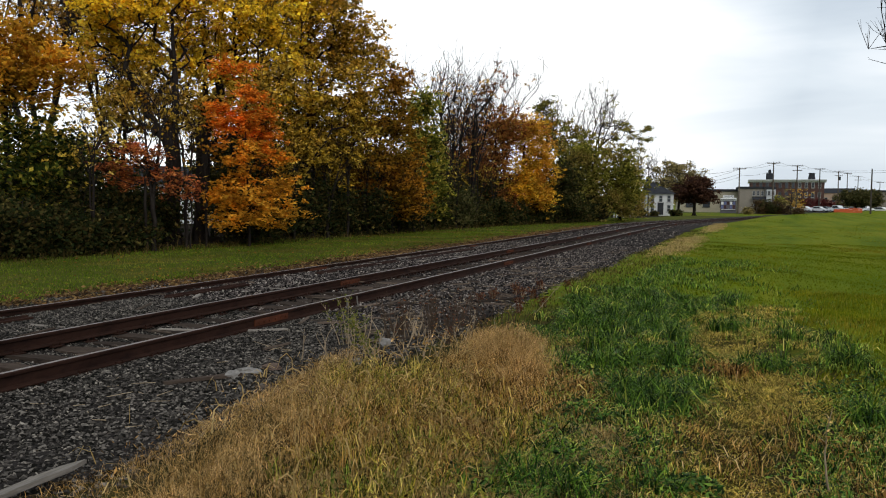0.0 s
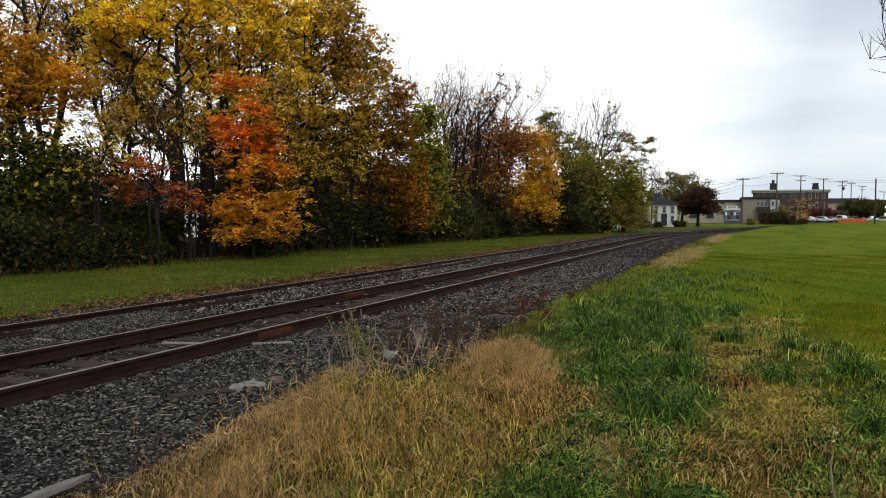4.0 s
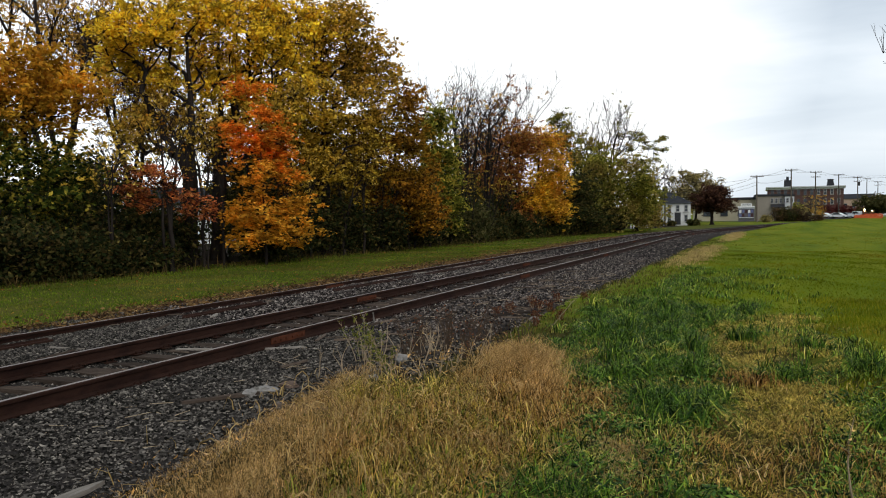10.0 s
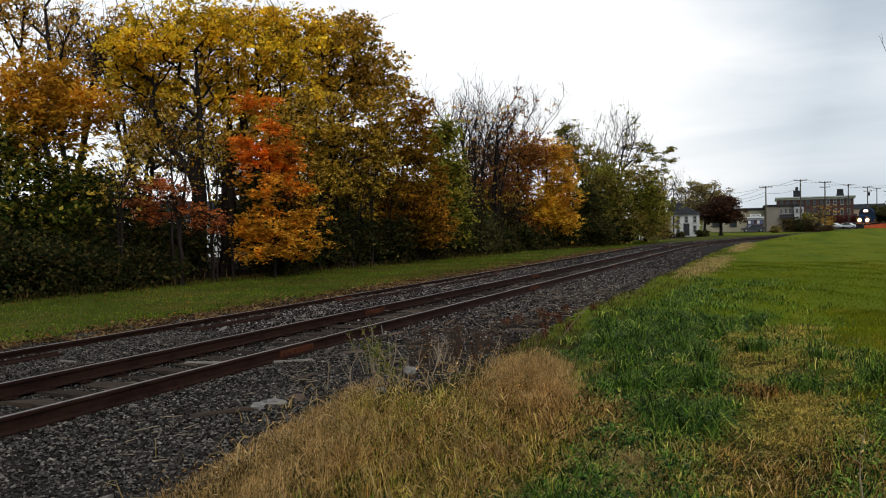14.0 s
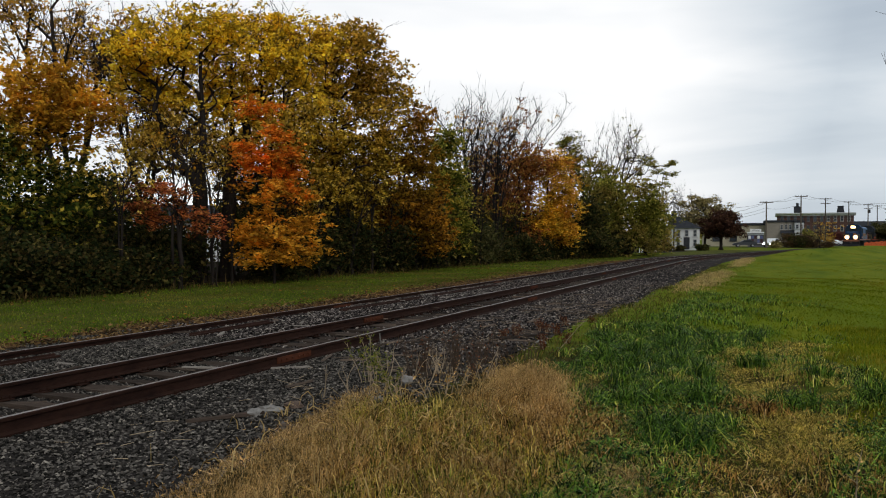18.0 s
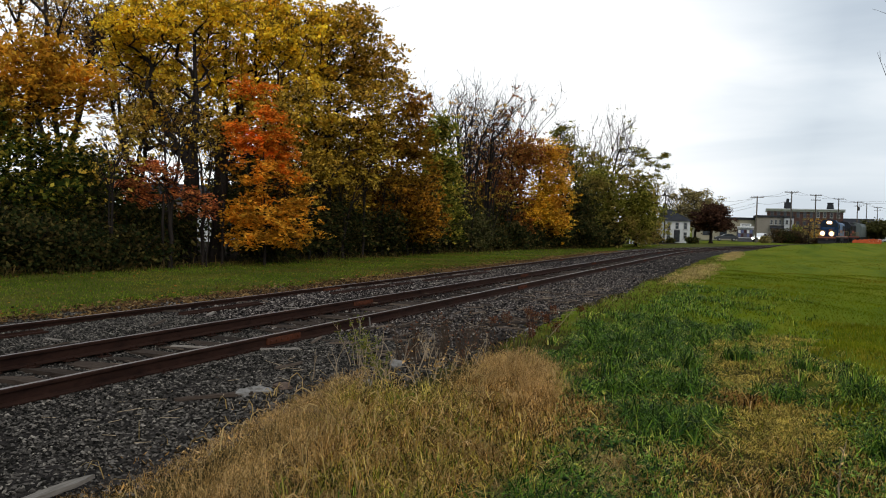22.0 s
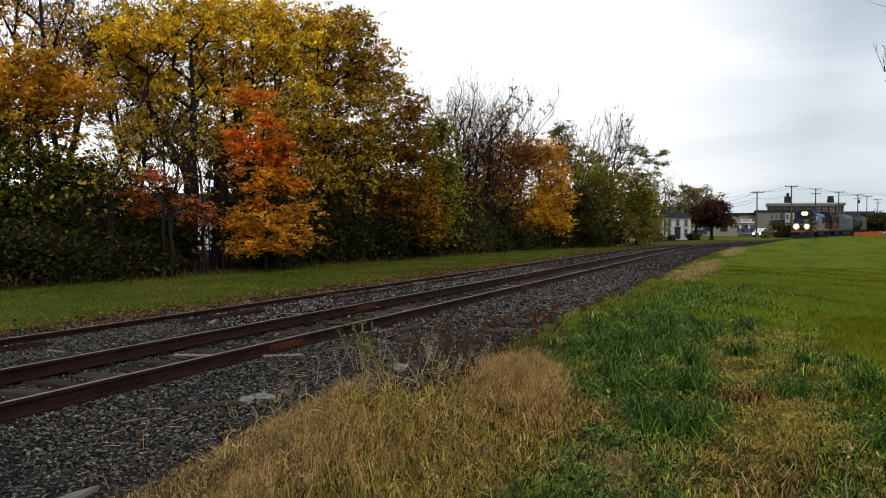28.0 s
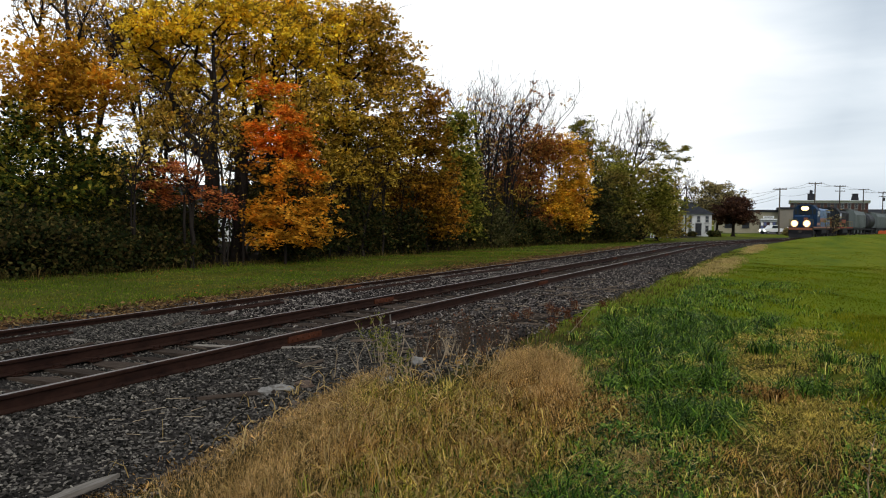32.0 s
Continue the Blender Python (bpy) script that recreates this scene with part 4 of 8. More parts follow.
TREES = [
    # label, place, height, crown from, crown radius, settings
    ("broad tree, green below and gold above, at the treeline", spot(-50.47, 30), 7.9, 0.8, 3.1,
     dict(n=420, leaves=27000, leaf=0.155, mat=L_GREENYELLOW, trunk=0.17, seed=2, loose=0.42, share=0.9, masses=[(0.06, 7.0, 1.29, 0.85), (1.23, 6.11, 1.07, 0.81), (-0.49, 5.84, 1.01, 0.75), (-0.2, 4.53, 1.38, 0.95), (1.15, 3.79, 0.89, 0.78), (1.76, 3.4, 0.73, 0.63), (-0.1, 2.63, 1.38, 1.14), (0.62, 1.27, 1.42, 0.97), (-0.99, 1.13, 1.0, 1.13), (-1.75, 4.4, 1.1, 1.0), (-2.1, 3.0, 1.2, 1.0)])),
    ("tall half-bare tree with dark limbs and few pale leaves", spot(-48.70, 36), 14.04, 4.6, 5.2,
     dict(leaves=6500, leaf=0.13, mat=L_SPARSE, trunk=0.2, seed=23, bare=True, twigs=300, share=0.6, loose=0.35, leaders=3, bunch=6)),
    ("tall yellowing tree with two dark trunks", spot(-40.47, 33.5), 12.4, 1.6, 4.4,
     dict(n=420, leaves=18000, leaf=0.155, mat=L_YELLOW, trunk=0.3, seed=31, twigs=600, share=0.9, loose=0.28, rise=1.1, trunk_top=0.75, lean=(-0.02, 0.0), masses=[(-1.76, 9.17, 1.6, 0.89), (0.17, 9.51, 1.55, 1.02), (-0.66, 10.47, 2.42, 0.67), (-2.32, 8.03, 1.05, 0.78), (-0.99, 6.75, 1.3, 1.13), (-1.88, 5.6, 0.96, 0.78), (0.16, 5.64, 1.22, 1.03), (-0.09, 7.91, 1.32, 1.02), (-0.84, 4.83, 0.98, 0.57)])),
    ("tall slender yellow tree behind the orange maple", spot(-38.76, 36.5), 13.3, 1.2, 3.6,
     dict(n=420, leaves=14500, leaf=0.155, mat=L_YELLOW, trunk=0.31, seed=34, twigs=500, share=0.9, loose=0.28, rise=1.1, trunk_top=0.75, lean=(0.03, 0.01), masses=[(1.27, 10.04, 1.49, 1.25), (2.62, 9.45, 1.13, 1.14), (1.56, 11.43, 1.74, 0.88), (3.05, 11.11, 1.01, 1.01), (0.45, 7.01, 1.23, 1.25), (0.49, 8.51, 1.35, 1.13), (2.94, 7.29, 0.88, 1.27), (0.4, 5.5, 0.98, 0.88), (2.63, 5.25, 0.76, 1.02)])),
    ("slender yellowing tree behind the gap in the treeline", spot(-44.12, 37), 12.52, 2.4, 3.4,
     dict(leaves=4500, leaf=0.13, mat=L_SPARSE, trunk=0.16, seed=29, twigs=600, share=0.7, loose=0.3, leaders=4)),
    ("tall yellow-green tree among the treeline", spot(-34.22, 38), 12.90, 3.0, 3.2,
     dict(n=280, leaves=12500, leaf=0.17, mat=L_YELLOW, trunk=0.18, seed=36, share=0.8, loose=0.28, ragged=0.45)),
    ("slim bright orange maple in full autumn colour", spot(-35.34, 31.5), 7.94, 0.2, 1.32,
     dict(n=330, leaves=9620, leaf=0.155, mat=L_ORANGE, trunk=0.06, seed=41, flat=1.6, loose=0.22, layer=0.6, share=0.9, trunk_top=0.85, masses=[(-0.52, 6.85, 0.82, 0.59), (0.05, 5.95, 0.42, 0.42), (-1.07, 5.1, 0.47, 0.44), (-0.37, 4.73, 0.65, 0.55), (0.43, 5.0, 0.61, 0.62), (-0.72, 3.86, 0.75, 0.55), (0.59, 4.22, 0.72, 0.49), (-0.49, 2.91, 0.86, 0.57), (0.83, 3.4, 0.55, 0.4), (-0.98, 2.04, 0.64, 0.57), (0.09, 1.9, 0.92, 0.58), (1.52, 2.43, 0.62, 0.31), (0.97, 2.15, 0.55, 0.27), (1.39, 1.47, 0.66, 0.2), (0.98, 0.99, 0.62, 0.27), (-1.11, 1.27, 0.47, 0.33), (-0.15, 1.13, 0.87, 0.4)])),
    ("large rounded olive-gold tree with dense crown", spot(-31.06, 39), 12.4, 1.2, 3.55,
     dict(n=620, leaves=36000, leaf=0.155, mat=L_OLIVE, trunk=0.24, seed=52, loose=0.36, share=0.9, twigs=500, trunk_top=0.8, masses=[(-0.25, 11.46, 1.31, 0.87), (1.25, 11.04, 1.1, 0.88), (2.1, 9.83, 1.25, 1.16), (0.39, 9.6, 1.93, 1.43), (-0.97, 9.86, 1.09, 1.36), (2.91, 8.72, 0.72, 0.72), (-0.49, 7.4, 1.65, 1.37), (1.71, 7.54, 1.39, 1.16), (0.01, 5.48, 1.66, 1.38), (-0.59, 3.82, 1.51, 1.24), (1.66, 5.46, 1.39, 1.25), (-1.35, 5.76, 0.82, 1.1), (0.78, 3.53, 1.39, 1.33)])),
    ("brown-gold tree with drooping lower boughs", spot(-26.35, 43), 9.0, 0.9, 2.9,
     dict(n=380, leaves=20000, leaf=0.165, mat=L_BROWN, trunk=0.16, seed=63, loose=0.38, share=0.9, masses=[(0.97, 8.31, 0.68, 0.67), (-0.14, 7.04, 1.54, 1.07), (1.23, 6.41, 0.93, 1.23), (-0.79, 5.52, 1.39, 1.23), (1.04, 4.57, 1.08, 1.23), (-0.53, 3.36, 1.54, 1.08), (1.32, 3.33, 0.93, 1.08), (0.05, 1.8, 1.86, 0.87), (1.76, 1.92, 1.09, 0.87)])),
    ("narrow green tree turning yellow low down", spot(-22.96, 50), 8.7, 0.8, 1.6,
     dict(n=170, leaves=19000, leaf=0.17, mat=L_BRIGHT, trunk=0.12, seed=66, loose=0.36, share=0.9, masses=[(-0.08, 7.67, 0.79, 1.0), (0.06, 5.7, 0.9, 1.07), (0.2, 3.9, 0.9, 1.26), (0.34, 1.92, 0.9, 1.26)])),
    ("bare grey tree with upswept twigs", spot(-21.14, 57), 12.59, 1.6, 3.4,
     dict(leaves=900, leaf=0.15, mat=L_SPARSE, trunk=0.2, seed=71, bare=True, twigs=600, leaders=6)),
    ("bare grey tree with upswept twigs", spot(-19.37, 60), 12.62, 1.8, 1.8,
     dict(leaves=1500, leaf=0.18, mat=L_RUSSET, trunk=0.17, seed=72, bare=True, twigs=350, leaders=5)),
    ("thinning russet tree behind the bare ones", spot(-20.2, 68), 10.2, 1.0, 3.0,
     dict(n=260, leaves=13000, leaf=0.17, mat=L_RUSSET, trunk=0.14, seed=77, twigs=1300, loose=0.5, ragged=0.5, share=0.8)),
    ("thin bare tree with a few last leaves", spot(-17.02, 76), 14.70, 4.0, 2.6,
     dict(leaves=160, leaf=0.2, mat=L_SPARSE, trunk=0.16, seed=74, bare=True, twigs=300, leaders=4)),
    ("russet thinning tree beside the golden maple", spot(-17.88, 64), 9.2, 1.2, 2.4,
     dict(n=240, leaves=12000, leaf=0.18, mat=L_RUSSET, trunk=0.15, seed=81, twigs=600, loose=0.62, share=0.8, masses=[(0.13, 6.2, 1.73, 1.92), (-0.69, 3.47, 1.6, 1.83), (1.21, 7.99, 1.18, 1.09), (0.52, 1.83, 1.46, 1.01)])),
    ("golden maple, russet on its shaded side", spot(-15.43, 66), 9.0, 0.8, 2.5,
     dict(n=240, leaves=18000, leaf=0.19, mat=L_GOLD, trunk=0.15, seed=84, flat=1.2, loose=0.62, share=0.9, masses=[(-0.18, 7.58, 1.63, 1.17), (0.58, 5.3, 1.3, 1.97), (0.07, 2.73, 1.49, 1.18), (1.0, 2.24, 0.84, 0.66)])),
    ("thin tree with a yellow-green tuft at its top", spot(-14.01, 82), 12.35, 4.0, 1.9,
     dict(n=120, leaves=3400, leaf=0.22, mat=L_MOSS, trunk=0.12, seed=88, twigs=500, loose=0.3, share=0.8, masses=[(-0.2, 11.63, 0.86, 0.75), (0.47, 9.87, 1.26, 0.87), (-0.69, 9.33, 1.04, 0.81), (0.73, 8.12, 1.26, 0.93)])),
    ("dense dark green tree branching to the ground", spot(-13.12, 72), 5.7, 0.3, 2.0,
     dict(n=200, leaves=10500, leaf=0.2, mat=L_DARK, trunk=0.12, seed=91, loose=0.62, share=0.9, masses=[(0.23, 3.51, 1.3, 2.14), (0.7, 1.46, 1.6, 1.28), (-0.31, 1.22, 1.11, 1.13)])),
    ("spreading bare tree above the mossy thicket", spot(-11.02, 88), 14.79, 4.5, 6.0,
     dict(leaves=300, leaf=0.2, mat=L_MOSS, trunk=0.18, seed=95, bare=True, twigs=500, leaders=6)),
    ("broad mossy green tree with low boughs", spot(-10.61, 80), 7.8, 0.3, 3.7,
     dict(n=300, leaves=20000, leaf=0.21, mat=L_MOSS, trunk=0.18, seed=97, loose=0.62, share=0.9, masses=[(-1.29, 4.78, 2.75, 1.58), (-0.22, 2.21, 3.28, 1.8), (2.01, 5.35, 2.27, 1.78), (3.07, 2.98, 2.15, 2.12), (-0.99, 6.74, 1.65, 1.01)])),
    ("rounded olive green tree at the end of the treeline", spot(-8.75, 87), 6.4, 0.3, 2.5,
     dict(n=200, leaves=9500, leaf=0.22, mat=L_MOSS, trunk=0.15, seed=99, loose=0.62, share=0.9, masses=[(0.07, 4.28, 1.63, 1.93), (0.64, 2.15, 1.4, 1.69), (-1.13, 1.58, 2.05, 1.09)])),
    ("olive green tree rising behind the golden maple", spot(-12.02, 86), 10.61, 0.5, 2.9,
     dict(n=240, leaves=9500, leaf=0.25, mat=L_MOSS, trunk=0.15, seed=98, ragged=0.5, twigs=300)),
    ("airy tree with layered feathery boughs", spot(-10.41, 92), 11.6, 5.0, 4.4,
     dict(n=110, leaves=4200, leaf=0.2, mat=L_MOSS, trunk=0.14, seed=103, flat=2.4, loose=0.22, layer=0.35, share=0.85, masses=[(2.36, 10.99, 1.61, 0.45), (4.39, 9.37, 1.59, 0.44), (1.53, 9.24, 1.74, 0.51), (5.02, 10.11, 0.8, 0.25), (2.95, 7.84, 2.35, 0.57), (0.48, 10.95, 1.13, 0.45), (3.28, 10.06, 1.11, 0.32)])),
    ("small bare tree near the white house", spot(-7.47, 105), 9.05, 3.0, 1.7,
     dict(leaves=0, trunk=0.12, seed=105, bare=True, twigs=250, leaders=4)),
    ("small bare tree near the white house", spot(-6.16, 165), 12.47, 3.0, 3.0,
     dict(leaves=0, trunk=0.16, seed=106, bare=True, twigs=300, leaders=5)),
    ("dark maroon ornamental tree on the lawn", spot(-3.70, 134), 6.76, 1.6, 3.5,
     dict(n=260, leaves=10000, leaf=0.3, mat=L_MAROON, trunk=0.24, seed=111, trunk_top=0.45, ragged=0.35, taper=0.1)),
    ("pale olive tree behind the maroon one", spot(-4.79, 140), 9.67, 2.3, 4.3,
     dict(n=220, leaves=8000, leaf=0.34, mat=L_PALE, trunk=0.2, seed=113, twigs=700, ragged=0.3)),
    ("olive shade tree by the car park", spot(6.30, 205), 5.92, 1.9, 3.5,
     dict(n=180, leaves=7000, leaf=0.42, mat=L_DULL, trunk=0.2, seed=117, ragged=0.5)),
    ("olive shade tree at the edge of the car park", spot(7.15, 212), 5.6, 1.6, 2.6,
     dict(n=150, leaves=5000, leaf=0.42, mat=L_DULL, trunk=0.18, seed=118, ragged=0.5)),
    ("yellow street tree before the brick building", spot(2.87, 212), 6.34, 1.5, 3.0,
     dict(n=110, leaves=420, leaf=0.32, mat=L_SPARSE, trunk=0.14, seed=119, twigs=400, ragged=0.6)),
    ("thin yellow tree in the field before the railway", spot(2.46, 124), 5.02, 0.4, 1.35,
     dict(n=90, leaves=420, leaf=0.17, mat=L_PALE, trunk=0.07, seed=129, twigs=260, ragged=0.6, taper=0.1)),
    ("green and yellow shrubby tree by the road", spot(1.70, 190), 4.11, 0.3, 1.5,
     dict(n=90, leaves=2200, leaf=0.3, mat=L_MOSS, trunk=0.1, seed=121)),
    ("bare tree whose fine twigs overhang the meadow", spot(11.37, 26), 10.14, 5.0, 2.4,
     dict(n=170, leaves=40, leaf=0.06, mat=L_SPARSE, trunk=0.09, seed=131, bare=True, twigs=500, rise=0.6)),
]
for text, place, tall, low, wide, more in TREES:
    tree("tree", text, place, tall, low, wide, **more)


# ---------------------------------------------------------------- thicket
def bush(label, base, height, wide, leaves, leaf, mat, seed, group="thicket along the railway", stems=9):
    rng = np.random.default_rng(seed)
    root = thing("bush", pose(base[0], base[1], base[2]), label, "bush", group)
    a0 = np.zeros((stems, 3)) + rng.normal(0, wide * 0.15, (stems, 3)) * np.array([1, 1, 0])
    ang = rng.uniform(0, 6.28, stems)
    out = rng.uniform(0.2, 0.9, stems) * wide
    a1 = a0 + np.stack([np.cos(ang) * out * 0.5, np.sin(ang) * out * 0.5, rng.uniform(0.4, 0.6, stems) * height], axis=1)
    a2 = a1 + np.stack([np.cos(ang) * out * 0.5, np.sin(ang) * out * 0.5, rng.uniform(0.25, 0.5, stems) * height], axis=1)
    w = np.full(stems, 0.02)
    v, f = join_arrays([tubes(a0, a1, w, w * 0.7, 4), tubes(a1, a2, w * 0.7, w * 0.3, 4)])
    part("stem", mesh_of("stem", v, f, [M_TWIG]), None, root)
    m = 26
    u = rng.normal(size=(m, 3))
    u /= np.linalg.norm(u, axis=1, keepdims=True)
    clump = u * np.array([wide, wide, height * 0.48]) * (rng.uniform(0.3, 1, (m, 1)) ** 0.5) + np.array([0, 0, height * 0.52])
    where = clump[rng.integers(0, m, leaves)] + rng.normal(0, 0.24, (leaves, 3)) * np.array([wide, wide, height * 0.5])
    where[:, 2] = np.abs(where[:, 2])
    v, f = leaf_arrays(rng, where, leaf, 0.5)
    part("foliage", mesh_of("foliage", v, f, [mat]), None, root)
    return root


def treeline(s):
    """The front edge of the trees, s metres along."""
    return -21.0 + 0.035 * s + max(0.0, s - 58) * 0.19


# near-black leaf tones put the shade of the wood into these bushes
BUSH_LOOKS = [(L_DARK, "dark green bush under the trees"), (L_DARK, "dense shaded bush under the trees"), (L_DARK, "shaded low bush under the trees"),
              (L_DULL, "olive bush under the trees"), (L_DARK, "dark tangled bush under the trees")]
rng_b = random.Random(6)
s = 9.0
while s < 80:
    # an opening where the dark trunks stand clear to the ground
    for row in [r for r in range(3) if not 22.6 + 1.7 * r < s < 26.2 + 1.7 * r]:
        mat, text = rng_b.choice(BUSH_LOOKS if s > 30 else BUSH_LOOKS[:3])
        # taller dark bushes from 31 to 45 stand in for shaded foliage
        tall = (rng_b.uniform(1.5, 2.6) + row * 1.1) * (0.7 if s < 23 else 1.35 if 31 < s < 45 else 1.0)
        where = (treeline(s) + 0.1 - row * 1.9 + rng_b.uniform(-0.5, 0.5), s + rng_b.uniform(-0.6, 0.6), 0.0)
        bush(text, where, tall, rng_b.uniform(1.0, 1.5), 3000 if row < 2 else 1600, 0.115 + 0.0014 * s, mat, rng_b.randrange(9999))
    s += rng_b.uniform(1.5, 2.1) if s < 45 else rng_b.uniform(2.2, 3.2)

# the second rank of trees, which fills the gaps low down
# its mostly dark leaves hold the shade deep in the wood as colour
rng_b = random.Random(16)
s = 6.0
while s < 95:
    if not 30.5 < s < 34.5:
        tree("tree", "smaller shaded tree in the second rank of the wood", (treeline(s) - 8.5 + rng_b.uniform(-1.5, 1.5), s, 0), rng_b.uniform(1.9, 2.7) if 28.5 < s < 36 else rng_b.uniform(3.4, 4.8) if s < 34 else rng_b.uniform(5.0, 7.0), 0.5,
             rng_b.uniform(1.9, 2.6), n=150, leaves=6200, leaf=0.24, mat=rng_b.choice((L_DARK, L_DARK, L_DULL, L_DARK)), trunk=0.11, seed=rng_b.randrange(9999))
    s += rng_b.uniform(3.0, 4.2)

# slim dark saplings along the front of the thicket
rng_b = random.Random(41)
for s in (19.5, 21.8, 24.0, 25.2, 27.5, 29.0, 31.2, 33.5, 35.0, 37.5, 40.0, 43.0, 46.5, 50.0, 54.0, 58.0):
    tree("sapling", "slim dark sapling with few leaves", (treeline(s) + rng_b.uniform(0.2, 0.9), s, 0), rng_b.uniform(4.5, 7.5), rng_b.uniform(1.5, 2.6), rng_b.uniform(0.8, 1.4),
         leaves=rng_b.choice((120, 260, 420)), leaf=0.13, mat=rng_b.choice((L_OLIVE, L_BROWN, L_YELLOW)), trunk=rng_b.uniform(0.05, 0.085), seed=rng_b.randrange(9999), leaders=rng_b.choice((2, 3)), twigs=60,
         group="saplings along the railway", bunch=5)

tree("shrub", "tall shrub with scarlet and russet leaves", spot(-42.14, 29), 3.8, 1.6, 0.9, n=150, leaves=3000, leaf=0.115, mat=L_RED, trunk=0.05, seed=300, flat=1.4, loose=0.12,
     category="shrub", group="red shrubs under the trees", masses=[(-0.06, 3.25, 0.75, 0.43), (-0.53, 2.47, 0.74, 0.29), (0.48, 2.85, 0.47, 0.36), (0.65, 2.19, 0.42, 0.28), (-1.03, 2.96, 0.46, 0.21), (-0.83, 3.58, 0.73, 0.19)])
tree("shrub", "small shrub with scarlet leaves", spot(-39.29, 29.8), 2.99, 1.7, 0.4, n=40, leaves=420, leaf=0.12, mat=L_RED, trunk=0.03, seed=302, flat=1.4, loose=0.14,
     category="shrub", group="red shrubs under the trees")

# ---------------------------------------------------------------- the town beyond the field
M_ASPHALT = plain("asphalt", (0.055, 0.055, 0.058), 0.9, vary=0.2, scale=0.6, bump=0.4, grain=30)
M_WHITE = plain("white_siding", (0.72, 0.72, 0.70), 0.6, vary=0.06, scale=0.8)
# greyed white: the house front's shade is put into the siding colour
M_HOUSE = plain("shaded_white_siding", (0.54, 0.54, 0.53), 0.7, vary=0.12, scale=0.9)
M_SLATE = plain("dark_shingle", (0.035, 0.036, 0.040), 0.85, vary=0.3, scale=2.0, bump=0.5)
M_TAN = plain("tan_stucco", (0.322, 0.287, 0.210), 0.85, vary=0.12, scale=0.5)
M_TAN2 = plain("grey_tan_siding", (0.230, 0.203, 0.169), 0.85, vary=0.12, scale=0.5)
M_BRICK = plain("red_brick", (0.088, 0.050, 0.042), 0.9, vary=0.22, scale=1.2, bump=0.4, grain=14)
M_TRIM = plain("pale_stone_trim", (0.336, 0.328, 0.312), 0.8, vary=0.1, scale=1.0)
M_PEACH = plain("peach_wall", (0.40, 0.28, 0.21), 0.85, vary=0.1, scale=0.6)
M_POLE = wood("utility_pole_wood", (0.06, 0.05, 0.042), (0.14, 0.12, 0.10), (8, 8, 1))
M_METAL = plain("dark_metal", (0.05, 0.05, 0.055), 0.5, 0.6, vary=0.2)
M_WIRE = plain("wire", (0.03, 0.03, 0.03), 0.6, vary=0.1)
M_GLASS = window_glass("window_glass")
M_DIMWALL = plain("dim_grey_wall", (0.11, 0.105, 0.11), 0.7, vary=0.2)
M_CORNICE = plain("pale_cornice", (0.50, 0.51, 0.52), 0.8, vary=0.1, scale=1.0)
M_MAROON = plain("maroon_panel", (0.07, 0.035, 0.036), 0.5, vary=0.15)
M_ORANGE = plain("orange_mesh", (0.56, 0.115, 0.045), 0.6, vary=0.15)
M_BLUEPANEL = plain("blue_panel", (0.12, 0.14, 0.26), 0.5, vary=0.15)


def facing(bearing, distance, turn=0.0, z=0.0):
    """A pose at a place by bearing whose front (-y) faces the origin, turned by some degrees."""
    p = spot(bearing, distance, z)
    return pose(p.x, p.y, p.z, 0, 0, -bearing + turn)


def window(parent, x, y, z, w, h, mat=M_TRIM, bars=1):
    """A sash window in the front of a wall: frame, sill and panes."""
    bm = bmesh.new()
    t = 0.09
    for x0, x1, z0, z1 in ((x - w / 2, x + w / 2, z + h - t, z + h), (x - w / 2, x + w / 2, z, z + t),
                           (x - w / 2, x - w / 2 + t, z + t, z + h - t), (x + w / 2 - t, x + w / 2, z + t, z + h - t)):
        box(bm, x0, y - 0.07, z0, x1, y + 0.02, z1)
    for k in range(bars):
        zz = z + h * (k + 1) / (bars + 1)
        box(bm, x - w / 2 + t, y - 0.06, zz - 0.03, x + w / 2 - t, y + 0.02, zz + 0.03)
    o = part("window", bm, mat, parent)
    part("pane", box(bmesh.new(), x - w / 2 + t, y - 0.035, z + t, x + w / 2 - t, y - 0.015, z + h - t), M_GLASS, o)
    part("sill", box(bmesh.new(), x - w / 2 - 0.1, y - 0.16, z - 0.1, x + w / 2 + 0.1, y + 0.02, z, 0.01), mat, o)
    return o


def siding(parent, x0, x1, y, z0, z1, pitch, mat):
    """Lapped boards on a front wall."""
    z = z0
    while z < z1 - 0.02:
        top = min(z + pitch, z1)
        bm = bmesh.new()
        prism(bm, [(y - 0.03, z), (y, z), (y, top), (y - 0.006, top)], x0, x1, 0)
        part("board", bm, mat, parent)
        z = top


# road that crosses the line beyond the field
def road_strip(name, pts, half, z, mat, label):
    v = []
    for i, p in enumerate(pts):
        q = pts[min(i + 1, len(pts) - 1)] - pts[max(i - 1, 0)]
        side = Vector((q.y, -q.x, 0)).normalized() * half
        v += [p - side + Vector((0, 0, z)), p + side + Vector((0, 0, z))]
    f = [(2 * i, 2 * i + 1, 2 * i + 3, 2 * i + 2) for i in range(len(pts) - 1)]
    return tagged(new(name, mesh_of(name, np.array([tuple(p) for p in v]), np.array(f), [mat])), label, "road", kind="structure")


road_strip("road", [spot(-10.62, 176), spot(-6.70, 176), spot(-3.66, 175), spot(-0.72, 176), spot(1.77, 180), spot(4.50, 190), spot(7.74, 200), spot(11.95, 225)], 3.4, 0.05, M_ASPHALT, "grey asphalt road beyond the meadow")
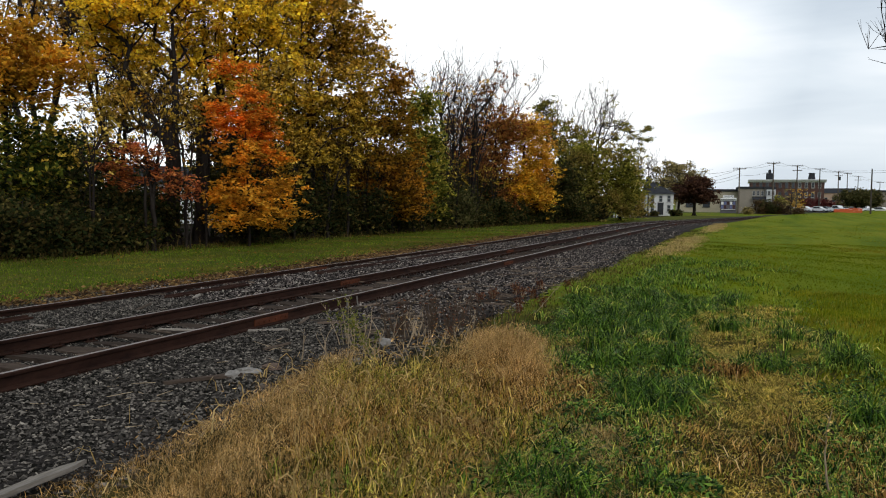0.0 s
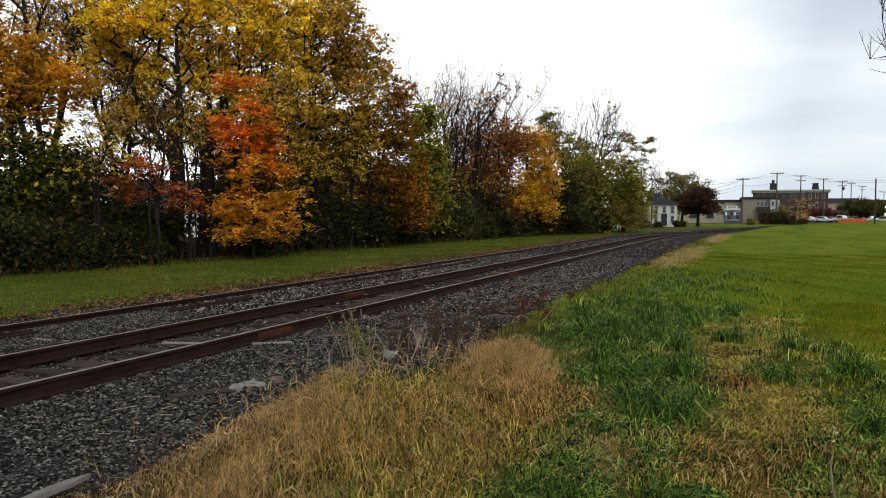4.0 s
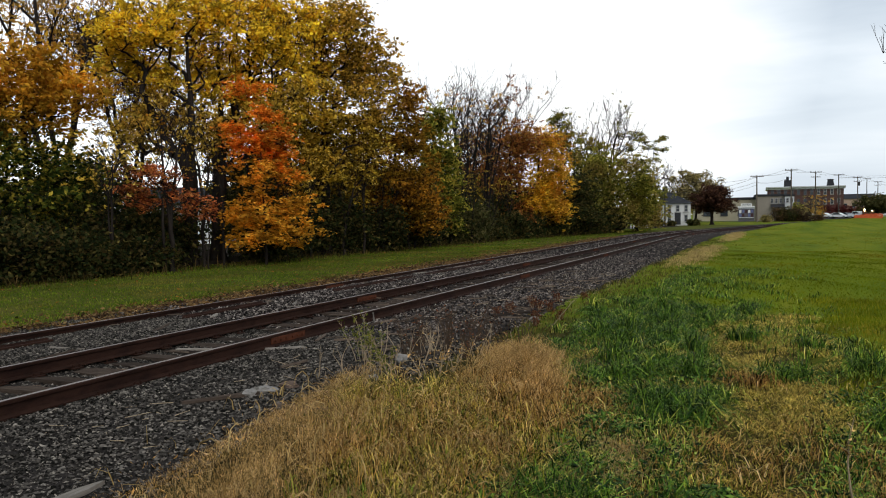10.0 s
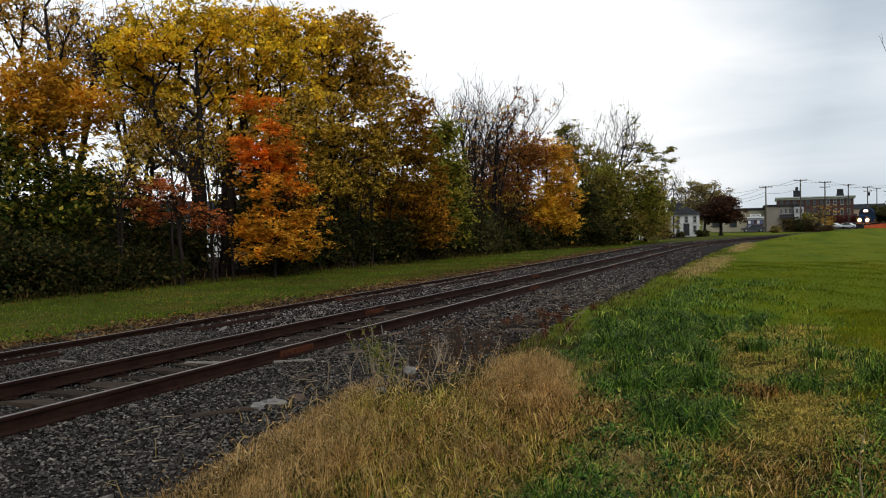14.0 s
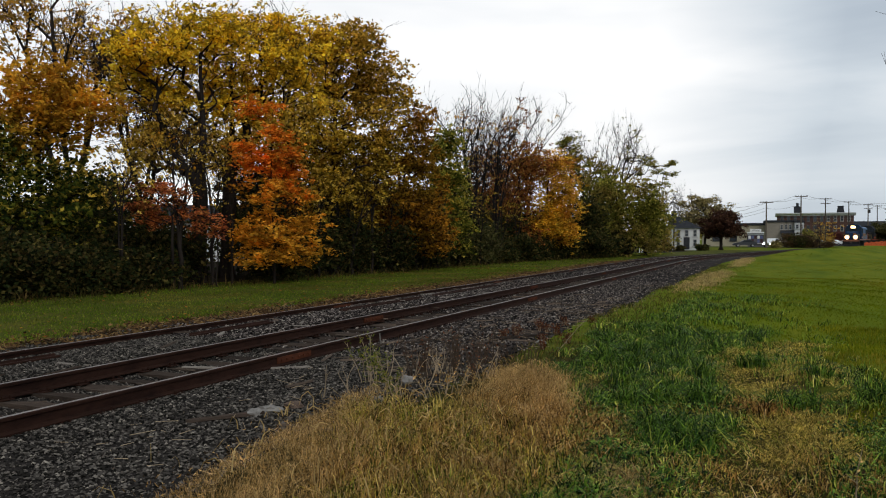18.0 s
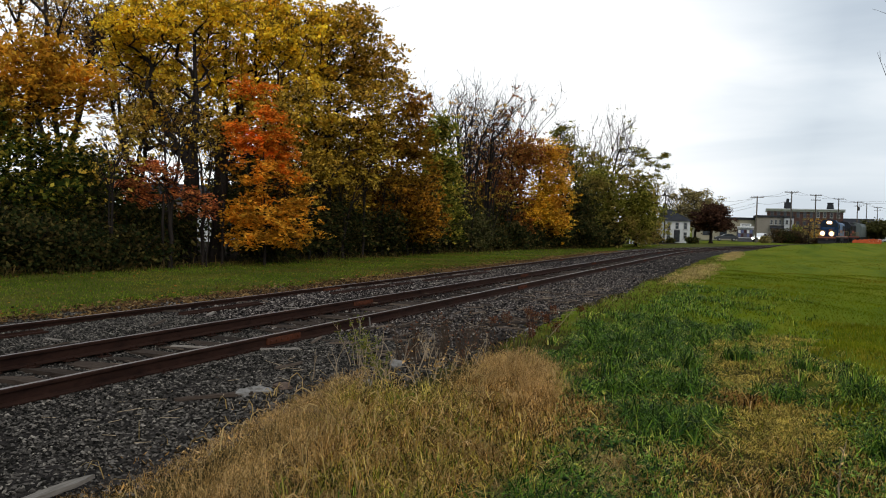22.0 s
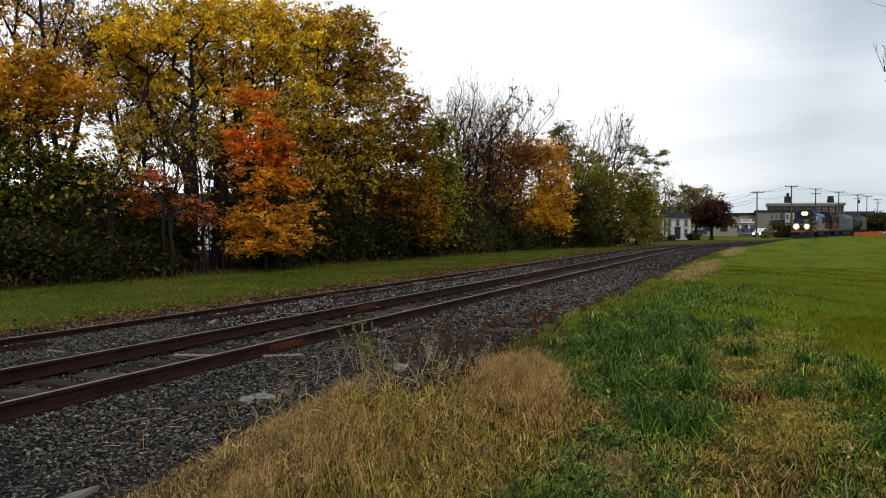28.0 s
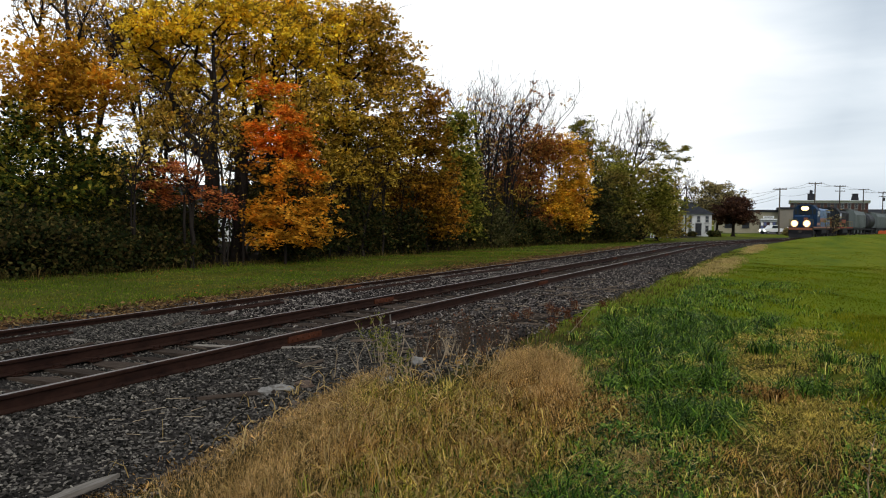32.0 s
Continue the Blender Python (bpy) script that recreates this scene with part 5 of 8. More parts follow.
road_strip("pavement", [spot(2.46, 226), spot(5.16, 226), spot(7.74, 226), spot(10.19, 228)], 12.0, 0.055, M_ASPHALT, "asphalt car park before the brick building")

# white house
house = thing("house", facing(-5.97, 127, 8), "white two-storey house with dark hipped roof", "house")
part("wall", box(bmesh.new(), -1.95, 0, 0, 1.95, 6.5, 3.5), M_HOUSE, house)
siding(house, -1.95, 1.95, -0.002, 0.25, 3.5, 0.22, M_HOUSE)
bm = bmesh.new()
eave = [bm.verts.new(p) for p in ((-2.3, -0.4, 3.42), (2.3, -0.4, 3.42), (2.3, 6.95, 3.42), (-2.3, 6.95, 3.42))]
ridge = [bm.verts.new(p) for p in ((-1.9, 3.25, 5.3), (-0.7, 3.25, 5.3))]
for q in ((eave[0], eave[1], ridge[1], ridge[0]), (eave[1], eave[2], ridge[1]), (eave[2], eave[3], ridge[0], ridge[1]), (eave[3], eave[0], ridge[0]), tuple(eave[::-1])):
    bm.faces.new(q)
roof = part("roof", bm, M_SLATE, house)
part("chimney", box(bmesh.new(), -1.85, 2.9, 4.8, -1.2, 3.6, 6.2, 0.03), M_SLATE, roof, "dark brick chimney")
for x in (-1.25, 0.0, 1.25):
    window(house, x, -0.04, 2.1, 0.6, 1.1, M_TRIM)
for x in (-1.25, 1.25):
    window(house, x, -0.04, 0.6, 0.6, 1.1, M_TRIM)
part("door", box(bmesh.new(), -0.45, -0.09, 0.15, 0.45, -0.03, 2.1, 0.01), M_SLATE, house, "dark painted front door")
wing = thing("annex", facing(-7.47, 132, 12), "low white annex with dark roof", "house")
part("wall", box(bmesh.new(), -2.4, 0, 0, 2.4, 4, 2.3), M_WHITE, wing)
part("roof", prism(bmesh.new(), [(-0.3, 2.25), (2.0, 3.3), (4.3, 2.25), (4.3, 2.4), (2.0, 3.5), (-0.3, 2.4)], -2.6, 2.6, 0), M_SLATE, wing)
window(wing, 0.8, -0.02, 0.9, 0.8, 1.0, M_WHITE)
window(wing, -1.0, -0.02, 0.9, 0.8, 1.0, M_WHITE)

# low white garden fence with a gate arch
fence = thing("garden_fence", facing(-8.49, 104), "white wooden garden fence with uprights", "fence")
for k in range(9):
    h = 1.0 if k in (3, 6) else 0.75
    part("post", box(bmesh.new(), -1.2 + k * 0.3 - 0.04, -0.04, 0, -1.2 + k * 0.3 + 0.04, 0.04, h, 0.01), M_WHITE, fence)
for z in (0.25, 0.6):
    part("rail", box(bmesh.new(), -1.25, -0.07, z, 1.25, -0.042, z + 0.08), M_WHITE, fence)

# long tan shop building
shop = thing("shop_building", facing(-2.62, 196, 6), "long tan flat-roofed commercial building", "building")
part("wall", box(bmesh.new(), -7.2, 0, 0, 7.2, 12, 4.92), M_TAN, shop)
part("roof", box(bmesh.new(), -7.4, -0.25, 4.92, 7.4, 12.2, 5.45), M_SLATE, shop, "dark flat roof edge")
for x in (-4.8, -1.0, 2.8):
    window(shop, x, -0.02, 1.2, 1.6, 1.4, M_SLATE, 0)
annex = thing("shop_building", facing(0.22, 192, 4), "grey-tan flat-roofed shop with porch roof", "building")
part("wall", box(bmesh.new(), -3.5, 0, 0, 3.5, 10, 5.52), M_TAN2, annex)
part("roof", box(bmesh.new(), -3.7, -0.25, 5.52, 3.7, 10.2, 5.97), M_SLATE, annex, "dark flat roof edge")
part("porch_roof", prism(bmesh.new(), [(-1.3, 2.9), (0, 3.5), (0, 3.65), (-1.3, 3.05)], -0.6, 3.2, 0), M_SLATE, annex)
for k in range(4):
    window(annex, -0.3 + k * 0.9, -0.02, 3.9, 0.6, 1.1, M_TRIM)
for k in range(3):
    window(annex, 0.1 + k * 1.1, -0.02, 0.9, 0.8, 1.3, M_TRIM)
tower = thing("white_bay", facing(1.21, 191), "white sided bay with tall windows", "building")
part("wall", box(bmesh.new(), -0.95, 0, 0, 0.95, 3, 5.38), M_CORNICE, tower)
part("roof", box(bmesh.new(), -1.1, -0.15, 5.38, 1.1, 3.1, 5.89), M_SLATE, tower)
window(tower, -0.42, -0.02, 4.0, 0.6, 1.0)
window(tower, 0.42, -0.02, 4.0, 0.6, 1.0)
window(tower, 0.0, -0.02, 1.2, 1.0, 1.5)

# roadside stand with lit panels
stand = thing("roadside_stand", facing(-1.48, 180.5), "small roadside stand with white top and blue and white posters", "kiosk")
part("wall", box(bmesh.new(), -1.6, 0, 0, 1.6, 2.2, 3.05), M_DIMWALL, stand)
part("roof", box(bmesh.new(), -1.7, -0.5, 2.95, 1.7, 2.3, 3.25, 0.03), M_WHITE, stand)
part("sign_board", box(bmesh.new(), -1.1, -0.3, 3.3, 1.1, -0.2, 3.85, 0.02), M_WHITE, stand, "white sign board with grey bars")
for z in (3.44, 3.62):
    part("bar", box(bmesh.new(), -0.85, -0.315, z, 0.85, -0.302, z + 0.08), M_SLATE, stand)
for k in range(5):
    for row in range(2):
        if (k, row) != (2, 0):
            part("poster", box(bmesh.new(), -1.45 + k * 0.59, -0.03, 0.95 + row * 0.85, -0.98 + k * 0.59, -0.002, 1.68 + row * 0.78, 0.01), (M_BLUEPANEL, M_WHITE, M_MAROON)[(k * 2 + row) % 3], stand)
part("fascia", box(bmesh.new(), -1.65, -0.08, 2.62, 1.65, -0.003, 2.86), M_CORNICE, stand, "white fascia board")
part("counter", box(bmesh.new(), -1.45, -0.25, 0.75, 1.45, -0.035, 0.85, 0.01), M_WHITE, stand)

# brick block with cornice and roof cupolas
BH = 8.68
brick = thing("brick_building", facing(2.15, 258, 3), "three-storey red brick building with pale cornice", "building")
part("wall", box(bmesh.new(), -10.3, 0, 0, 10.3, 14, BH), M_BRICK, brick)
part("cornice", prism(bmesh.new(), [(-0.9, BH + 0.55), (-0.9, BH + 0.85), (14.3, BH + 0.85), (14.3, BH), (-0.2, BH), (-0.35, BH + 0.4)], -10.8, 10.8, 0), M_CORNICE, brick)
part("band", box(bmesh.new(), -10.35, -0.05, BH - 0.6, 10.35, -0.002, BH - 0.4), M_SLATE, brick)
for k in range(13):
    part("bracket", box(bmesh.new(), -10.1 + k * 1.68, -0.4, BH + 0.05, -9.95 + k * 1.68, -0.01, BH + 0.4), M_TRIM, brick)
for x, w, h, text in ((-4.7, 1.9, 11.59, "dark brick chimney stack"), (7.1, 2.0, 11.34, "dark slate roof cupola")):
    bm = bmesh.new()
    prism(bm, [(x - w / 2, BH + 0.85), (x + w / 2, BH + 0.85), (x + w * 0.34, h), (x - w * 0.34, h)] if x > 0 else
          [(x - w / 2, BH + 0.85), (x + w / 2, BH + 0.85), (x + w / 2, h), (x - w / 2, h)], 3.0, 5.2)
    if x < 0:
        cyl(bm, (x, 4.1, h), (x, 4.1, h + 1.1), 0.45, 0.35, 8)
    else:
        box(bm, x - w * 0.4, 2.8, h, x + w * 0.4, 5.4, h + 0.25)
    part("chimney" if x < 0 else "cupola", bm, M_SLATE, brick, text)
for row, z in enumerate((0.9, 4.1, 7.0)):
    for k in range(11):
        if not (row == 0 and k < 5):
            window(brick, -9.0 + k * 1.8, -0.02, z, 0.85, 1.7, M_TRIM if k > 6 else M_DIMWALL)

far = thing("peach_building", facing(5.23, 300), "peach rendered building with dark roof", "building")
part("wall", box(bmesh.new(), -5, 0, 0, 5, 10, 6.10), M_PEACH, far)
part("roof", prism(bmesh.new(), [(-0.4, 6.10), (5, 7.83), (10.4, 6.10)], -5.3, 5.3, 0), M_SLATE, far)
for k in range(4):
    window(far, -3.6 + k * 2.4, -0.02, 3.0, 1.1, 1.6)
far = thing("grey_building", facing(7.61, 310), "low grey building behind the car park", "building")
part("wall", box(bmesh.new(), -8, 0, 0, 8, 10, 6.66), M_TAN2, far)
part("roof", box(bmesh.new(), -8.3, -0.3, 6.66, 8.3, 10.3, 7.25), M_SLATE, far)
for k in range(5):
    window(far, -6 + k * 3, -0.02, 2.4, 1.2, 1.5)

# pale shed that shows between the trunks
shed = thing("shed", facing(-39.59, 62), "pale shed beyond the trees", "shed")
part("wall", box(bmesh.new(), -4.5, 0, 0, 4.5, 5, 3.0), M_WHITE, shed)
part("roof", prism(bmesh.new(), [(-0.3, 2.95), (2.5, 4.2), (5.3, 2.95), (5.3, 3.1), (2.5, 4.4), (-0.3, 3.1)], -4.7, 4.7, 0), M_SLATE, shed)
window(shed, 1.5, -0.02, 1.0, 1.0, 1.1)


# utility poles and wires
def utility_pole(bearing, dist, tall, arms, turn=0.0, mat=M_POLE, can=False, thick=0.17):
    t = thing("utility_pole", facing(bearing, dist, turn), "weathered wooden utility pole with crossarm" if arms else "plain wooden utility pole", "utility pole", "utility poles")
    part("pole", cyl(bmesh.new(), (0, 0, 0), (0, 0, tall), thick, thick * 0.65, 10), mat, t)
    for k in range(arms):
        z = tall - 0.25 - k * 1.1
        a = part("crossarm", box(bmesh.new(), -1.25 + 0.2 * k, -0.19, z - 0.07, 1.25 - 0.2 * k, -0.07, z + 0.07), M_POLE, t)
        for x in (-1.1, -0.5, 0.5, 1.1):
            part("insulator", cyl(bmesh.new(), (x * (1 - 0.15 * k), -0.13, z + 0.07), (x * (1 - 0.15 * k), -0.13, z + 0.22), 0.05, 0.035, 6), M_METAL, a)
    if can:
        part("transformer", cyl(bmesh.new(), (0.35, -0.05, tall - 2.6), (0.35, -0.05, tall - 1.6), 0.25, n=10), M_METAL, t)
    return t.matrix_world.translation + Vector((0, 0, tall - 0.1))


POLES = [(-0.82, 165, 9.09, 1, 0, False), (1.31, 176, 10.68, 1, 0, False), (2.77, 202, 11.27, 2, 10, False),
         (4.13, 228, 11.54, 1, 15, False), (5.23, 250, 11.63, 2, 15, True), (5.75, 285, 12.43, 1, 15, False),
         (6.37, 305, 11.99, 2, 15, False), (7.14, 160, 8.44, 0, 0, False), (7.61, 340, 10.97, 1, 0, False),
         (8.98, 380, 12.00, 1, 0, False)]
TOPS = [utility_pole(b, d, h, n, tn, can=c) for b, d, h, n, tn, c in POLES]
house_pole = utility_pole(-6.82, 122, 7.34, 1, 65, M_POLE, False, 0.12)


def wire(a, b, sag, thick=0.022):
    """One sagging wire, five-sided, in one piece from pole to pole."""
    n, k = 14, 5
    flat_way = Vector((b.x - a.x, b.y - a.y, 0)).normalized()
    side = Vector((flat_way.y, -flat_way.x, 0))
    v = []
    for i in range(n + 1):
        u = i / n
        c = a.lerp(b, u) - Vector((0, 0, sag * 4 * u * (1 - u)))
        for j in range(k):
            w = 2 * math.pi * j / k
            v.append(tuple(c + side * (thick * math.cos(w)) + Vector((0, 0, thick * math.sin(w)))))
    v = np.array(v)
    f = np.array([(i * k + j, i * k + (j + 1) % k, (i + 1) * k + (j + 1) % k, (i + 1) * k + j) for i in range(n) for j in range(k)])
    return tagged(new("wire", mesh_of("wire", v, f, [M_WIRE])), "thin dark overhead wire between the poles", "wire", "overhead wires")


for a, b in ((0, 1), (1, 2), (2, 3), (3, 4), (4, 6), (6, 8), (8, 9)):
    for off in (-1.0, 1.0):
        wire(TOPS[a] + Vector((off, 0, 0.1)), TOPS[b] + Vector((off, 0, 0.1)), 0.5)
for drop, sag in ((0.2, 0.9), (1.4, 1.2), (2.2, 1.0)):
    wire(house_pole - Vector((0, 0, drop)), TOPS[0] - Vector((0, 0, drop * 0.8)), sag)
wire(TOPS[1] + Vector((0, 0, -1.6)), TOPS[0] - Vector((0, 0, 1.3)), 0.5)
wire(TOPS[4] + Vector((0, 0, 0.2)), spot(11.0, 230, 11.6), 0.4)
wire(TOPS[3] + Vector((0, 0, -0.8)), spot(11.0, 226, 11.0), 0.6)
wire(TOPS[0] - Vector((0, 0, 0.2)), spot(-7.2, 118, 4.9), 0.9)
wire(spot(-11.02, 110, 6.0), house_pole - Vector((0, 0, 0.3)), 0.4)

# hedges and small ornamental trees in the town
for k, (px, d, tall, wide, mat, text) in enumerate((
        (-7.35, 121, 0.95, 0.8, L_DARK, "dark clipped shrub before the house"), (-6.35, 122, 0.65, 0.55, L_DARK, "dark clipped shrub before the house"),
        (-4.95, 124, 0.9, 0.75, L_DARK, "dark clipped shrub beside the lawn"), (0.54, 170, 2.5, 1.8, L_TAWNY, "dark brown shrub by the road"),
        (1.07, 170, 2.6, 1.9, L_DARK, "dark shrub by the road"), (1.59, 171, 2.5, 1.8, L_TAWNY, "dark brown shrub by the road"),
        (-0.21, 160, 1.2, 1.1, L_PALE, "yellowing shrub by the crossing"), (2.08, 171, 1.9, 1.4, L_TAWNY, "tawny shrub by the road"),
        (2.74, 172, 1.1, 1.4, L_TAWNY, "tawny shrub by the road"), (3.59, 240, 3.4, 1.2, L_WINE, "small maroon tree before the brick wall"),
        (4.13, 242, 3.6, 1.3, L_WINE, "small maroon tree before the brick wall"), (4.93, 243, 3.2, 1.2, L_WINE, "small maroon tree by the car park"),
        (3.15, 238, 3.0, 1.0, L_WINE, "small maroon tree before the brick wall"), (4.50, 241, 3.4, 0.9, L_WINE, "small maroon tree by the car park"), (5.33, 244, 3.2, 1.1, L_WINE, "small maroon tree by the car park"),
        (5.69, 232, 3.2, 2.4, L_DULL, "olive bush by the car park"), (7.04, 232, 3.4, 2.6, L_DULL, "olive bush by the car park"), (2.63, 205, 2.6, 2.0, L_SPARSE, "yellow shrub before the brick wall"))):
    bush(text, spot(px, d), tall, wide, 1500, 0.3, mat, 700 + k, "shrubs in the town")

M_RANK = foliage("rank_grass", [(0.0, (0.110, 0.138, 0.008)), (0.6, (0.135, 0.160, 0.009)), (1.0, (0.165, 0.178, 0.012))], clump=0.2)
# hummocks of rank grass along the far edge of the meadow
rng_h = np.random.default_rng(91)
at = []
for along, across in zip(rng_h.uniform(80, 190, 6000), rng_h.uniform(0.02, 0.8, 6000)):
    if noise.noise((along * 0.16, across * 5.0, 3)) > -0.12:
        at.append(bank_at(along, across))
at = np.array(at)
v, q, t = blade_arrays(rng_h, at, 0.03 + 0.08 * np.array([max(0.0, noise.noise((a * 0.3, b * 0.12, 8)) + 0.2) for a, b, _ in at]), 0.045, 1.2)
tagged(new("rank_grass", mesh_of("rank_grass", v, [q, t], [M_RANK])), "hummocks of rank dark green grass", "grass", kind="stuff")

# orange safety fence
fence = thing("safety_fence", facing(5.85, 150, 0, 0.58), "sagging orange plastic safety fence on stakes", "fence")
for k in range(7):
    part("stake", box(bmesh.new(), -2.1 + k * 0.7 - 0.03, 0.03, -0.5, -2.1 + k * 0.7 + 0.03, 0.09, 0.95 - 0.12 * (k % 2)), M_METAL, fence)
for k in range(9):
    # each strand sags between the stakes and droops towards one end
    bm = bmesh.new()
    for j in range(20):
        u0, u1 = -2.15 + j * 0.215, -2.15 + (j + 1) * 0.215
        za, zb = [0.04 + k * 0.097 * (0.84 - 0.10 * math.cos(u * 8.98) + 0.08 * math.sin(u * 1.3) - 0.12 * max(0.0, -u - 0.6)) for u in (u0, u1)]
        prism(bm, [(u0, za), (u1, zb), (u1, zb + 0.075), (u0, za + 0.075)], -0.01 + 0.02 * math.sin(k), 0.004 + 0.02 * math.sin(k))
    part("strand", bm, M_ORANGE, fence)

# distant woods round the horizon
rng_w = np.random.default_rng(77)
at = []
for k in range(900):
    b, d = rng_w.uniform(-75, 80), rng_w.uniform(420, 620)
    p = spot(b, d)
    m = rng_w.integers(22, 34)
    at.append(np.array([p.x, p.y, 0]) + np.clip(rng_w.normal(0, 1, (m, 3)), -1.6, 1.6) * np.array([4, 4, 1.8]) + np.array([0, 0, rng_w.uniform(3, 5.5)]))
v, f = leaf_arrays(rng_w, np.concatenate(at), 2.0, 0.6)
tagged(new("distant_wood", mesh_of("distant_wood", v, f, [L_MOSS])), "distant autumn woods along the horizon", "woods", kind="stuff")

# ---------------------------------------------------------------- the train
# Local frame of rolling stock: the leading end at y = 0, the rest behind it at +y, rail top at z = 0.
P_BLUE = plain("loco_blue", (0.045, 0.115, 0.24), 0.45, vary=0.15, scale=0.8)
P_ORANGE = plain("loco_orange", (0.26, 0.085, 0.035), 0.45, vary=0.15, scale=0.8)
P_RED = plain("loco_red", (0.16, 0.03, 0.024), 0.45, vary=0.2, scale=0.8)
P_RUST = plain("loco_rust_red", (0.22, 0.05, 0.028), 0.5, vary=0.25, scale=0.8)
# darkened loco blue: the backlit cab front's shade is put into the paint
P_BLUE_SHADED = plain("loco_blue_shaded", (0.016, 0.036, 0.078), 0.5, vary=0.2, scale=0.8)
P_BLACK = plain("loco_black", (0.022, 0.022, 0.024), 0.55, vary=0.3, scale=1.0)
P_GREY = plain("hopper_grey", (0.125, 0.142, 0.138), 0.6, vary=0.15, scale=0.5, stretch=(1, 1, 0.3))
P_TANK = plain("tank_black", (0.040, 0.042, 0.046), 0.5, vary=0.25, scale=0.6)
P_STEEL = rusty("wheel_steel", (0.05, 0.04, 0.035), (0.10, 0.085, 0.075), 0.6)
P_YELLOW = plain("handrail_dull_yellow", (0.22, 0.17, 0.07), 0.5, vary=0.1)
P_LAMP = glowing("train_headlight", (1.0, 0.86, 0.62), 60.0)
# emissive ring added round each lens to stand in for lamp glare
P_HALO = glowing("lamp_halo", (1.0, 0.55, 0.25), 1.25)
P_CARLAMP = glowing("car_headlight", (1.0, 0.93, 0.8), 25.0)
P_TAIL = glowing("car_tail_light", (0.8, 0.03, 0.02), 1.5)


def wheel(parent, x, y, r=0.51):
    w = part("wheel", cyl(bmesh.new(), (x - 0.065, y, r), (x + 0.065, y, r), r, n=24), P_STEEL, parent)
    s = 1 if x > 0 else -1
    bm = bmesh.new()
    box(bm, x + s * 0.09 - 0.09, y - 0.16, r - 0.15, x + s * 0.09 + 0.15 * 0.6, y + 0.16, r + 0.17, 0.03)
    part("axle_box", bm, P_BLACK, w)
    return w


def bogie(parent, y, base=2.7):
    t = part("bogie", prism(bmesh.new(), [(y - base / 2 - 0.55, 0.62), (y - base / 2 - 0.3, 0.92), (y - 0.5, 0.95), (y - 0.35, 1.05), (y + 0.35, 1.05),
                                          (y + 0.5, 0.95), (y + base / 2 + 0.3, 0.92), (y + base / 2 + 0.55, 0.62), (y + base / 2, 0.55), (y + 0.5, 0.5),
                                          (y - 0.5, 0.5), (y - base / 2, 0.55)], -0.98, 0.98, 0), P_BLACK, parent)
    for yy in (y - base / 2, y + base / 2):
        for x in (-0.75, 0.75):
            wheel(parent, x, yy)
    return t


